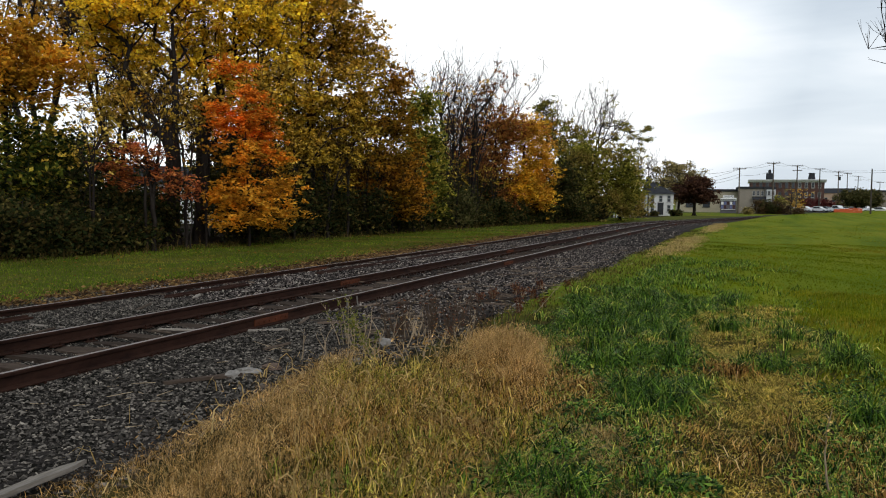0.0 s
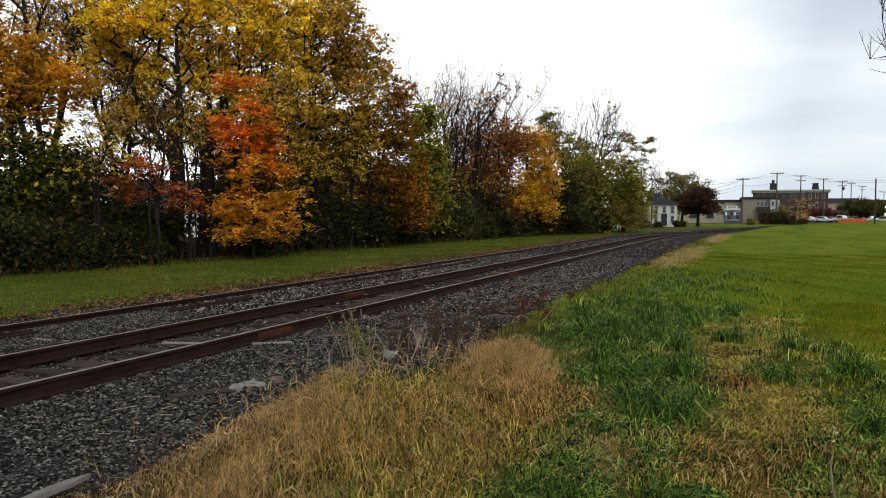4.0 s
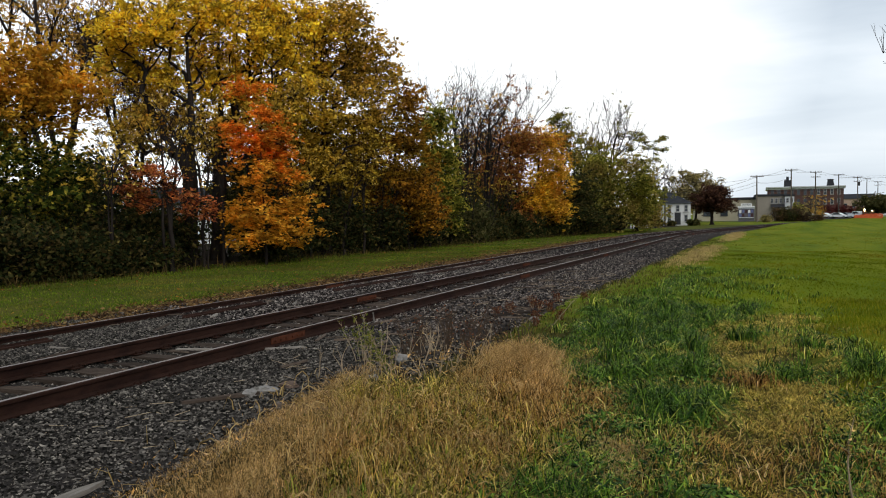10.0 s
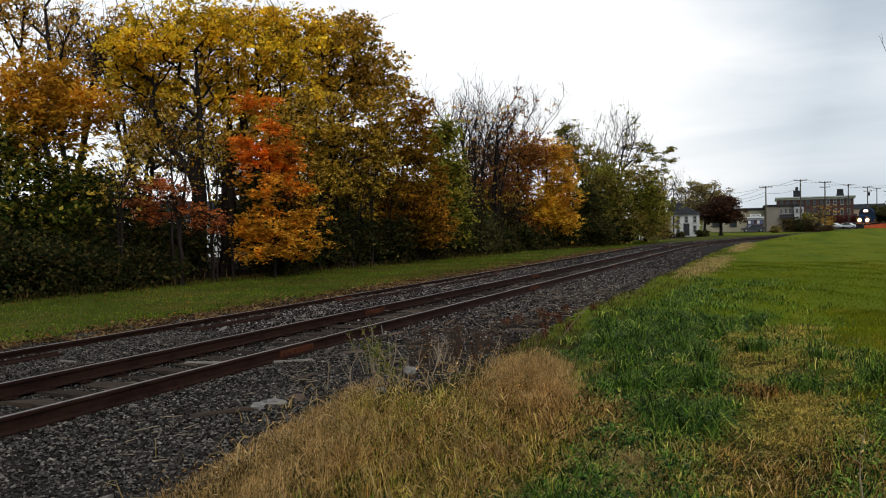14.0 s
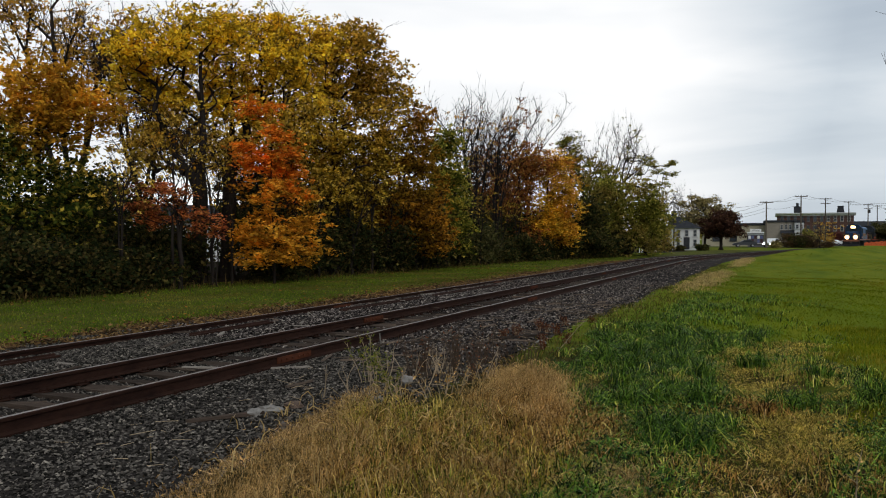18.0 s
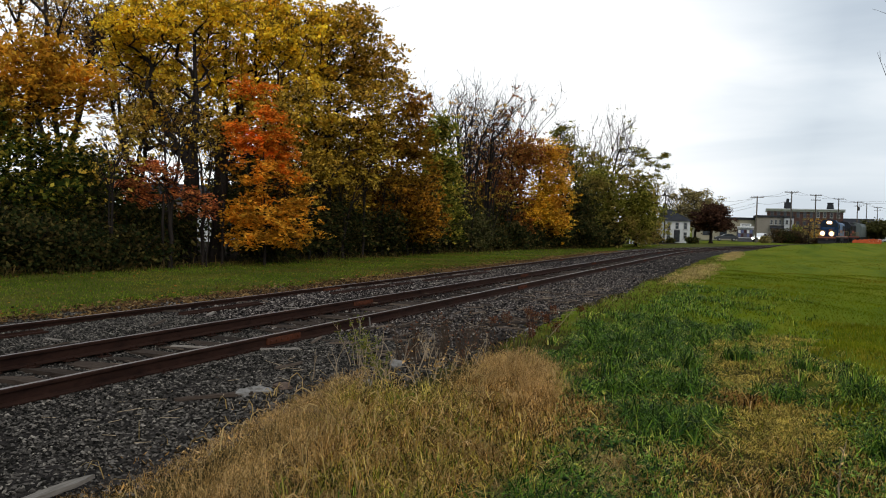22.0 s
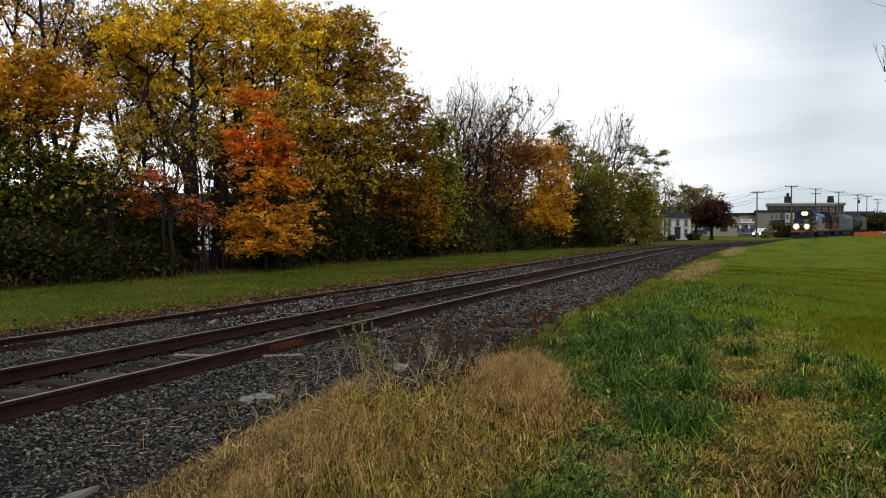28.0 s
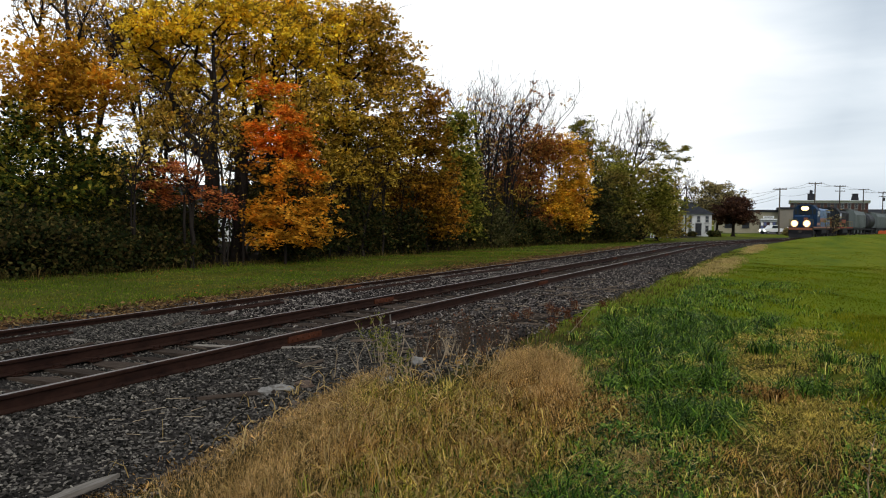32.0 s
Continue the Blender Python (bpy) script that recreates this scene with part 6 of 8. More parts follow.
def locomotive(label, hood, cab, stripe, lamp=True):
    L = 18.0
    t = thing("locomotive", Matrix(), label, "locomotive", "train")
    part("frame", box(bmesh.new(), -1.5, 0.35, 1.15, 1.5, L - 0.35, 1.5, 0.03), P_BLACK, t)
    part("side_sill", box(bmesh.new(), -1.53, 0.5, 1.36, -1.503, L - 0.5, 1.56), stripe, t)
    part("side_sill", box(bmesh.new(), 1.503, 0.5, 1.36, 1.53, L - 0.5, 1.56), stripe, t)
    part("pilot", prism(bmesh.new(), [(-1.5, 0.25), (1.5, 0.25), (1.5, 1.5), (-1.5, 1.5)], 0.15, 0.35), P_BLACK, t, "black front pilot plate")
    part("pilot_stripe", box(bmesh.new(), -1.45, 0.12, 1.1, 1.45, 0.148, 1.4), stripe, t)
    part("snow_plough", prism(bmesh.new(), [(0.2, 0.12), (-0.25, 0.12), (0.05, 0.6), (0.2, 0.6)], -1.35, 1.35, 0), P_BLACK, t)
    part("coupler", box(bmesh.new(), -0.17, -0.45, 0.72, 0.17, 0.15, 1.05, 0.05), P_STEEL, t)
    # short nose with sloped top, then the cab
    nose = part("nose", prism(bmesh.new(), [(1.05, 1.5), (1.05, 2.85), (1.35, 3.05), (3.0, 3.1), (3.0, 1.5)], -0.95, 0.95, 0), cab, t)
    part("door", box(bmesh.new(), 0.2, 1.03, 1.6, 0.75, 1.048, 2.75, 0.01), stripe, nose)
    c = part("cab", prism(bmesh.new(), [(-1.5, 1.5), (1.5, 1.5), (1.5, 3.75), (0.95, 4.45), (0.0, 4.6), (-0.95, 4.45), (-1.5, 3.75)], 3.0, 5.3), cab, t)
    for x0, x1 in ((-1.35, -0.98), (-0.85, -0.08), (0.08, 0.85), (0.98, 1.35)):
        part("windscreen", box(bmesh.new(), x0, 2.975, 3.2, x1, 2.998, 3.95, 0.01), M_GLASS, c)
    for sx in (-1, 1):
        for y0 in (3.25, 4.2):
            part("side_window", box(bmesh.new(), sx * 1.502, y0, 2.9, sx * 1.52, y0 + 0.8, 3.65, 0.005), M_GLASS, c)
        part("stripe", box(bmesh.new(), sx * 1.503, 3.02, 1.75, sx * 1.515, 5.28, 2.1), stripe, c)
    part("number_box", box(bmesh.new(), -0.75, 2.9, 4.12, -0.35, 3.0, 4.36, 0.02), P_BLACK, c)
    part("number_box", box(bmesh.new(), 0.35, 2.9, 4.12, 0.75, 3.0, 4.36, 0.02), P_BLACK, c)
    # long hood with doors, grilles, fans
    h = part("hood", prism(bmesh.new(), [(-0.95, 1.5), (0.95, 1.5), (0.95, 3.85), (0.6, 4.15), (-0.6, 4.15), (-0.95, 3.85)], 5.3, L - 1.2), hood, t)
    for sx in (-1, 1):
        for k in range(8):
            y0 = 6.0 + k * 0.95
            part("hood_door", box(bmesh.new(), sx * 0.952, y0, 1.7, sx * 0.985, y0 + 0.86, 3.2, 0.01), hood, h)
        for y0 in (13.8, 15.2):
            g = part("grille", box(bmesh.new(), sx * 0.952, y0, 2.5, sx * 0.99, y0 + 1.2, 3.6, 0.01), P_BLACK, h)
        part("stripe", box(bmesh.new(), sx * 0.988, 5.5, 2.2, sx * 0.996, 13.4, 2.75), stripe, h)
    for y in (8.0, 12.6, 14.4, 16.0):
        part("fan", cyl(bmesh.new(), (0, y, 4.15), (0, y, 4.35), 0.55, n=16), P_BLACK, h)
    part("exhaust_stack", box(bmesh.new(), -0.25, 9.7, 4.15, 0.25, 10.6, 4.5, 0.03), P_BLACK, h)
    part("horn", cyl(bmesh.new(), (0.4, 3.2, 4.7), (0.4, 3.9, 4.7), 0.12, 0.04, 8), P_STEEL, c)
    part("fuel_tank", prism(bmesh.new(), [(-1.3, 0.45), (1.3, 0.45), (1.5, 0.7), (1.5, 1.15), (-1.5, 1.15), (-1.5, 0.7)], 6.6, 11.2), P_BLACK, t)
    for y in (3.4, 14.4):
        bogie(t, y)
    for sx in (-1, 1):
        for k in range(7):
            y = 6.0 + k * 1.85
            part("stanchion", cyl(bmesh.new(), (sx * 1.45, y, 1.5), (sx * 1.45, y, 2.5), 0.025, n=6), P_YELLOW, t)
        part("handrail", cyl(bmesh.new(), (sx * 1.45, 5.4, 2.5), (sx * 1.45, 17.2, 2.5), 0.025, n=6), P_YELLOW, t)
        part("steps", box(bmesh.new(), sx * 1.2, 0.4, 0.4, sx * 1.5, 0.9, 1.4, 0.02), P_BLACK, t)
        part("front_rail", cyl(bmesh.new(), (sx * 0.5, 0.45, 2.5), (sx * 1.45, 0.45, 2.5), 0.03, n=6), P_YELLOW, t)
        part("front_post", cyl(bmesh.new(), (sx * 1.45, 0.45, 1.5), (sx * 1.45, 0.45, 2.5), 0.03, n=6), P_YELLOW, t)
    if lamp:
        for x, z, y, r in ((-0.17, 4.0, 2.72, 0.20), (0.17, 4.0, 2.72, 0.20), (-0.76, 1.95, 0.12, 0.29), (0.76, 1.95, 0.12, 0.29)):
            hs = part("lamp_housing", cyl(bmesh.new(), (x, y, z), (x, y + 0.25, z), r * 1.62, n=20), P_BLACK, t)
            # added glow ring, wider than the lens, for the lamp's bloom
            part("halo_ring", cyl(bmesh.new(), (x, y - 0.03, z), (x, y - 0.002, z), r * 1.6, r * 1.45, n=24), P_HALO, hs, "warm glowing ring drawn as the lamp's halo")
            part("lens", cyl(bmesh.new(), (x, y - 0.07, z), (x, y - 0.032, z), r * 0.75, r * 0.88, n=20), P_LAMP, hs, "glowing warm white headlight")
    return t


def hopper(label, mat):
    L = 15.5
    t = thing("covered_hopper", Matrix(), label, "freight car", "train")
    part("body", prism(bmesh.new(), [(-1.5, 1.5), (1.5, 1.5), (1.58, 2.4), (1.58, 3.7), (1.2, 4.35), (0.5, 4.5), (-0.5, 4.5), (-1.2, 4.35), (-1.58, 3.7), (-1.58, 2.4)], 1.1, L - 1.1), mat, t)
    part("sill", box(bmesh.new(), -1.5, 0.4, 1.1, 1.5, L - 0.4, 1.4, 0.03), P_BLACK, t)
    for k in range(3):
        y = 3.4 + k * 4.35
        part("chute", prism(bmesh.new(), [(y - 1.9, 1.5), (y + 1.9, 1.5), (y + 0.45, 0.45), (y - 0.45, 0.45)], -1.2, 1.2, 0), mat, t)
    for sx in (-1, 1):
        for k in range(9):
            y = 1.6 + k * 1.53
            part("rib", box(bmesh.new(), sx * 1.582, y, 1.5, sx * 1.65, y + 0.1, 3.72), mat, t)
    part("roof_walk", box(bmesh.new(), -0.35, 0.8, 4.56, 0.35, L - 0.8, 4.62), P_STEEL, t)
    for k in range(4):
        part("hatch", cyl(bmesh.new(), (0, 2.7 + k * 3.4, 4.62), (0, 2.7 + k * 3.4, 4.72), 0.4, n=12), mat, t)
    for y in (0.75, L - 0.75):
        part("ladder", box(bmesh.new(), -1.5, y - 0.03, 1.4, -0.9, y + 0.03, 4.3), P_STEEL, t)
    part("coupler", box(bmesh.new(), -0.15, -0.3, 0.72, 0.15, 0.4, 1.05, 0.04), P_STEEL, t)
    for y in (2.0, L - 2.0):
        bogie(t, y, 1.75)
    return t


def tank_car(label, mat):
    L = 15.0
    t = thing("tank_car", Matrix(), label, "freight car", "train")
    bm = cyl(bmesh.new(), (0, 0.9, 2.75), (0, L - 0.9, 2.75), 1.5, n=28)
    bmesh.ops.bevel(bm, geom=[e for e in bm.edges if abs((e.verts[0].co - e.verts[1].co).y) < 0.01], offset=0.4, segments=4, affect="EDGES")
    part("tank", bm, mat, t, smooth=True)
    part("sill", box(bmesh.new(), -1.3, 0.4, 1.0, 1.3, L - 0.4, 1.25, 0.03), P_BLACK, t)
    part("dome", cyl(bmesh.new(), (0, L / 2, 4.2), (0, L / 2, 4.6), 0.6, n=16), P_STEEL, t)
    for y in (3.2, L / 2, L - 3.2):
        part("band", cyl(bmesh.new(), (0, y - 0.05, 2.75), (0, y + 0.05, 2.75), 1.52, n=28), P_STEEL, t)
    part("coupler", box(bmesh.new(), -0.15, -0.3, 0.72, 0.15, 0.4, 1.05, 0.04), P_STEEL, t)
    for y in (2.0, L - 2.0):
        bogie(t, y, 1.75)
    return t


TRAIN = [(locomotive("blue and orange diesel locomotive with lit headlights", P_BLUE, P_BLUE_SHADED, P_ORANGE), 0.0, 18.0),
         (locomotive("black and red diesel locomotive, second in the train", P_BLACK, P_BLACK, P_RUST, False), 18.6, 18.0),
         (hopper("light grey covered hopper car", P_GREY), 37.2, 15.5), (tank_car("black tank car in the train", P_TANK), 53.2, 15.0)]
for k in range(5):
    TRAIN.append((copy_thing(TRAIN[2 + (k % 3 == 2)][0], Matrix()), 68.8 + k * 16.1, 15.5))


# ---------------------------------------------------------------- road vehicles
def road_car(name, label, category, paint, group, pickup=False, lamps=False, long=4.6):
    """Local frame: front at -y, wheels on z = 0."""
    t = thing(name, Matrix(), label, category, group)
    h = long / 2
    if pickup:
        prof = [(-h, 0.45), (-h, 0.95), (-h + 0.2, 1.08), (-h + 1.45, 1.15), (-h + 1.95, 1.78), (-h + 3.3, 1.82), (-h + 3.55, 1.18), (h, 1.15), (h, 0.5)]
        glass = [(-h + 1.62, 1.2), (-h + 2.02, 1.72), (-h + 3.2, 1.74), (-h + 3.4, 1.2)]
    else:
        prof = [(-h, 0.4), (-h, 0.72), (-h + 0.15, 0.85), (-h + 1.25, 0.98), (-h + 2.0, 1.46), (-h + 3.3, 1.5), (-h + 4.15, 1.02), (h - 0.05, 0.98), (h, 0.45)]
        glass = [(-h + 1.5, 1.0), (-h + 2.07, 1.4), (-h + 3.2, 1.43), (-h + 3.85, 1.03)]
    bm = prism(bmesh.new(), prof, -0.9, 0.9, 0)
    bmesh.ops.bevel(bm, geom=list(bm.edges), offset=0.05, segments=2, affect="EDGES", clamp_overlap=True)
    body = part("body", bm, paint, t)
    part("side_window", prism(bmesh.new(), glass, -0.91, -0.902, 0), M_GLASS, body)
    part("side_window", prism(bmesh.new(), glass, 0.902, 0.91, 0), M_GLASS, body)
    (ya, za), (yb, zb) = glass[0], glass[1]
    part("windscreen", prism(bmesh.new(), [(ya - 0.09, za + 0.02), (yb - 0.09, zb), (yb - 0.06, zb), (ya - 0.06, za + 0.02)], -0.75, 0.75, 0), M_GLASS, body)
    part("bumper", box(bmesh.new(), -0.88, -h - 0.06, 0.35, 0.88, -h + 0.1, 0.55, 0.03), P_BLACK, body)
    part("grille", box(bmesh.new(), -0.45, -h - 0.03, 0.58, 0.45, -h + 0.02, 0.78, 0.01), P_BLACK, body)
    for x in (-0.68, 0.68):
        part("headlight", box(bmesh.new(), x - 0.17, -h - 0.035, 0.6, x + 0.17, -h + 0.02, 0.8, 0.02), P_CARLAMP if lamps else M_TRIM, body)
        part("tail_light", box(bmesh.new(), x - 0.14, h - 0.02, 0.7, x + 0.14, h + 0.03, 0.9, 0.02), P_TAIL if lamps else P_RED, body)
        for y in (-h + 0.85, h - 0.85):
            w = part("wheel", cyl(bmesh.new(), (x * 1.18 - 0.1, y, 0.33), (x * 1.18 + 0.1, y, 0.33), 0.33, n=18), P_BLACK, t)
            part("rim", cyl(bmesh.new(), (x * 1.18 + (0.1 if x > 0 else -0.115), y, 0.33), (x * 1.18 + (0.115 if x > 0 else -0.1), y, 0.33), 0.2, n=12), M_TRIM, w)
    return t


C_WHITE = plain("car_white", (0.75, 0.75, 0.75), 0.3, vary=0.04)
C_DARK = plain("car_dark", (0.03, 0.033, 0.04), 0.3, vary=0.1)
for k, (b, d, paint, turn, up) in enumerate(((3.35, 222, C_WHITE, 60, False), (4.16, 221, C_WHITE, 70, False), (4.60, 224, C_DARK, 50, False), (5.29, 218, C_WHITE, 55, True),
                                             (6.34, 219, C_WHITE, 60, False), (6.88, 220, C_WHITE, 50, True), (7.77, 219, C_WHITE, 65, False), (5.88, 222, C_WHITE, 60, False))):
    c = road_car("car", "parked white car in the car park" if paint is C_WHITE else "parked grey car in the car park", "car", paint, "parked cars", up)
    c.matrix_world = facing(b, d, turn, 0.06)

pickup = road_car("pickup_truck", "white pickup truck waiting with headlights on", "truck", C_WHITE, "", True, True, 5.4)
follower = road_car("car", "white car following with headlights on", "car", C_WHITE, "", False, True)
passing = road_car("car", "dark car rolling along the road", "car", C_DARK, "", False, False)

# ---------------------------------------------------------------- grasses and weeds
def inside(poly, x, y):
    hit = np.zeros(len(x), bool)
    j = len(poly) - 1
    for i in range(len(poly)):
        (xi, yi), (xj, yj) = poly[i], poly[j]
        hit ^= ((yi > y) != (yj > y)) & (x < (xj - xi) * (y - yi) / (yj - yi + 1e-9) + xi)
        j = i
    return hit


def scatter(rng, n, x0, x1, y0, y1, keep=None, z=None):
    x, y = rng.uniform(x0, x1, n), rng.uniform(y0, y1, n)
    if keep is not None:
        k = keep(x, y)
        x, y = x[k], y[k]
    return np.stack([x, y, ground_height(x, y) - 0.01 if z is None else np.full(len(x), z)], axis=1)


def patchy(rng, x, y, size, share, seed, soft=0.08):
    """Keeps about a share of the places, in patches of the given size."""
    v = np.array([noise.noise((a / size, b / size, seed)) for a, b in zip(x, y)])
    return v > np.quantile(v, 1 - share) + rng.normal(0, soft, len(x))


def grass(name, label, at, height, width, mat, seed, lean=0.5, nod=0.35):
    rng = np.random.default_rng(seed)
    h = np.full(len(at), height) if np.isscalar(height) else height
    v, q, t = blade_arrays(rng, at, h, width, lean, nod) if np.mean(h) > 0.14 else short_blade_arrays(rng, at, h, width, lean)
    return tagged(new(name, mesh_of(name, v, [q, t], [mat])), label, "grass", kind="stuff")


rng_g = np.random.default_rng(5)
# three kinds of stand beside the ballast: soft pale panicles, straw mixed with green, and one dense plume
SOFT = [(-2.3, 2.8), (-3.2, 2.6), (-3.85, 3.75), (-4.3, 4.5), (-4.6, 5.4), (-4.9, 6.4), (-5.0, 7.4), (-4.45, 7.8), (-3.9, 6.9), (-3.3, 5.7), (-2.75, 4.9)]
MIXED = [(-2.2, 2.6), (-2.6, 4.9), (-3.2, 5.7), (-3.75, 6.7), (-3.95, 7.2), (-3.4, 7.6), (-3.0, 7.5), (-2.6, 7.2), (-1.95, 6.6), (-1.6, 5.6), (-1.45, 4.6), (-1.5, 2.6)]
PLUME = [(-2.85, 8.0), (-2.95, 9.2), (-2.7, 9.6), (-2.25, 9.0), (-2.0, 7.5), (-2.15, 6.9), (-2.65, 7.2)]
DRY = [(-3.3, 2.6), (-3.75, 3.7), (-4.2, 4.7), (-4.6, 6.2), (-4.75, 7.4), (-4.0, 8.2), (-3.1, 9.6), (-2.7, 9.9), (-2.2, 9.0), (-1.85, 7.6), (-1.55, 6.0), (-1.7, 4.8), (-1.6, 2.6)]


def within(poly, soft=0.12):
    """A test for places inside an outline, ragged at its edge."""
    def test(x, y):
        wobble = 0.10 * np.sin(y * 3.1) + 0.07 * np.sin(y * 7.3 + 1) + rng_g.normal(0, soft, len(x))
        return inside(poly, x + wobble, y + rng_g.normal(0, soft, len(x)))
    return test


def tufts(rng, at, per, spread_):
    """Many blades from a few roots."""
    return np.repeat(at, per, axis=0) + np.concatenate([rng.normal(0, spread_, (len(at) * per, 2)), np.zeros((len(at) * per, 1))], axis=1)


def tall_of(at, seed, lo, hi):
    return np.array([lo + (hi - lo) * (0.5 + 0.8 * noise.noise((a * 1.7, b * 1.7, seed))) for a, b, _ in at])


M_SEED = foliage("seed_head", [(0.0, (0.16, 0.092, 0.027)), (0.6, (0.34, 0.215, 0.074)), (1.0, (0.66, 0.47, 0.22))], clump=5.0)


def stalks(at, tall, wide, tip, bow, label):
    """Thin stalks that bow over into a small seed head."""
    n = len(at)
    a, k = rng_g.uniform(0, 6.28, n), bow * rng_g.uniform(0.1, 1.0, n)
    out = np.stack([np.cos(a) * k, np.sin(a) * k, np.zeros(n)], axis=1) * tall[:, None]
    up = np.stack([np.zeros(n), np.zeros(n), tall], axis=1)
    p1, p2 = at + up * 0.55 + out * 0.18, at + up * 0.9 + out * 0.5
    p3 = p2 + up * 0.10 + out * 0.35
    p4 = p3 + out * 0.3 - up * (0.06 * k[:, None])
    w = np.full(n, wide)
    v, f = join_arrays([tubes(at, p1, w, w * 0.9, 3), tubes(p1, p2, w * 0.9, w * 0.7, 3), tubes(p2, p3, w * 0.8, w * tip, 4), tubes(p3, p4, w * tip, w * 0.4, 4)])
    tagged(new("seed_stalks", mesh_of("seed_stalks", v, f, [M_SEED])), label, "grass", kind="stuff")


def haze(n, poly, lo, hi, keep_share, seed, size=0.07, wide=0.0022, drop=None):
    """Hair-fine panicle tips that hang in the upper part of a stand."""
    x0, x1 = min(p[0] for p in poly), max(p[0] for p in poly)
    y0, y1 = min(p[1] for p in poly), max(p[1] for p in poly)
    test = within(poly, 0.2)
    at = scatter(rng_g, n, x0 - 0.2, x1 + 0.2, y0, y1 + 0.2, lambda x, y: test(x, y) & (thinning(x, y) if poly is SOFT else True) & patchy(rng_g, x, y, 0.28, keep_share, seed))
    at[:, 2] += rng_g.uniform(0.15, 1.0, len(at)) * tall_of(at, seed, lo, hi) * (drop(at) if drop else 1.0)
    grass("panicles", "soft pale panicles of the dry grass", at, size, wide, M_FLUFF, seed, 1.9, 0.5)


def edge_drop(at):
    """The soft stand falls away towards the rails."""
    return np.clip((at[:, 0] + 4.05 + 0.268 * (at[:, 1] - 3.75)) / 1.3, 0.18, 1.0)


def thinning(x, y):
    """Fewer and fewer plants out on the stones."""
    return rng_g.uniform(0, 1, len(x)) < np.clip((x + 4.12 + 0.268 * (y - 3.75)) / 1.1, 0.05, 1.0) ** 1.3


soft, mixed, plume = within(SOFT, 0.28), within(MIXED, 0.16), within(PLUME, 0.3)
# the soft stand on the side of the rails
at = scatter(rng_g, 11000, -5.2, -2.0, 2.4, 8.2, lambda x, y: soft(x, y) & thinning(x, y) & patchy(rng_g, x, y, 0.25, 0.75, 36))
grass("dry_grass", "tall straw-coloured dry grass beside the ballast", at, tall_of(at, 4, 0.14, 0.34) * edge_drop(at), 0.0030, M_SOFT, 2, 1.1, 0.6)
haze(130000, SOFT, 0.20, 0.38, 0.8, 51, 0.055, 0.0018, edge_drop)
at = scatter(rng_g, 1300, -5.0, -2.0, 2.4, 8.2, soft)
stalks(at, tall_of(at, 4, 0.24, 0.44) * edge_drop(at), 0.0013, 2.6, 0.6, "thin dry stalks with pale seed heads")
# stray tufts on the ballast before the stand
roots = scatter(rng_g, 1500, -5.6, -3.3, 2.8, 8.4, lambda x, y: np.abs(x + 4.1 + 0.27 * (y - 3.75)) < rng_g.uniform(0.0, 0.6, len(x)) ** 1.3)
grass("dry_tufts", "stray straw tufts on the ballast", tufts(rng_g, roots, 8, 0.06), 0.11, 0.0035, M_SOFT, 27, 2.1, 0.6)
# straw and green grow through one another
roots = scatter(rng_g, 1050, -4.6, -1.2, 2.4, 8.8, lambda x, y: mixed(x, y) & patchy(rng_g, x, y, 0.35, 0.62, 31))
at = tufts(rng_g, roots, 13, 0.05)
sunk = np.clip((8.3 - at[:, 1]) / 2.6, 0.4, 1) * np.clip((-0.9 - at[:, 0]) / 1.6, 0.4, 1)
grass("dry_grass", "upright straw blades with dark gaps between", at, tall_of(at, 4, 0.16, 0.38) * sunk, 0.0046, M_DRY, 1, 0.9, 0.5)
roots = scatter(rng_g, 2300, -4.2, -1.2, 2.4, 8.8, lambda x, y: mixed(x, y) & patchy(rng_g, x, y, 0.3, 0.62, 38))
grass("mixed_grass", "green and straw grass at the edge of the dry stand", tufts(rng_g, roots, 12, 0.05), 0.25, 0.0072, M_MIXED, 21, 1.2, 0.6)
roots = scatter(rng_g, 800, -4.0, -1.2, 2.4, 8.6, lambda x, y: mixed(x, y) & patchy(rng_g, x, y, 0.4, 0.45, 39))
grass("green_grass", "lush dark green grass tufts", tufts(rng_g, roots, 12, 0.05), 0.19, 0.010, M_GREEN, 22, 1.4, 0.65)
at = scatter(rng_g, 1500, -4.4, -1.2, 2.4, 8.6, mixed)
stalks(at, tall_of(at, 4, 0.22, 0.42) * np.clip((8.6 - at[:, 1]) / 2.6, 0.5, 1), 0.0017, 2.2, 0.7, "thin dry stalks with pale seed heads")
# the dense plume next to the green
def plume_drop(at):
    """The plume stands highest in its middle and falls away all round."""
    return np.clip(1.25 - np.hypot((at[:, 0] + 2.5) / 0.75, (at[:, 1] - 8.3) / 1.9) * 0.75, 0.3, 1.15)


haze(60000, PLUME, 0.22, 0.42, 0.65, 52, 0.075, 0.0022, plume_drop)
at = scatter(rng_g, 4200, -3.3, -1.5, 5.8, 9.9, lambda x, y: plume(x, y) & patchy(rng_g, x, y, 0.3, 0.6, 54))
grass("dry_grass", "tall straw-coloured dry grass beside the ballast", at, tall_of(at, 9, 0.20, 0.46) * plume_drop(at), 0.0034, M_SOFT, 3, 1.2, 0.6)
at = scatter(rng_g, 700, -3.3, -1.5, 5.8, 9.9, plume)
stalks(at, tall_of(at, 9, 0.32, 0.56) * plume_drop(at), 0.0015, 2.6, 0.5, "thin dry stalks with pale seed heads")
at = tufts(rng_g, scatter(rng_g, 900, -3.1, -1.35, 4.8, 8.2, lambda x, y: patchy(rng_g, x, y, 0.35, 0.7, 53)), 12, 0.07)
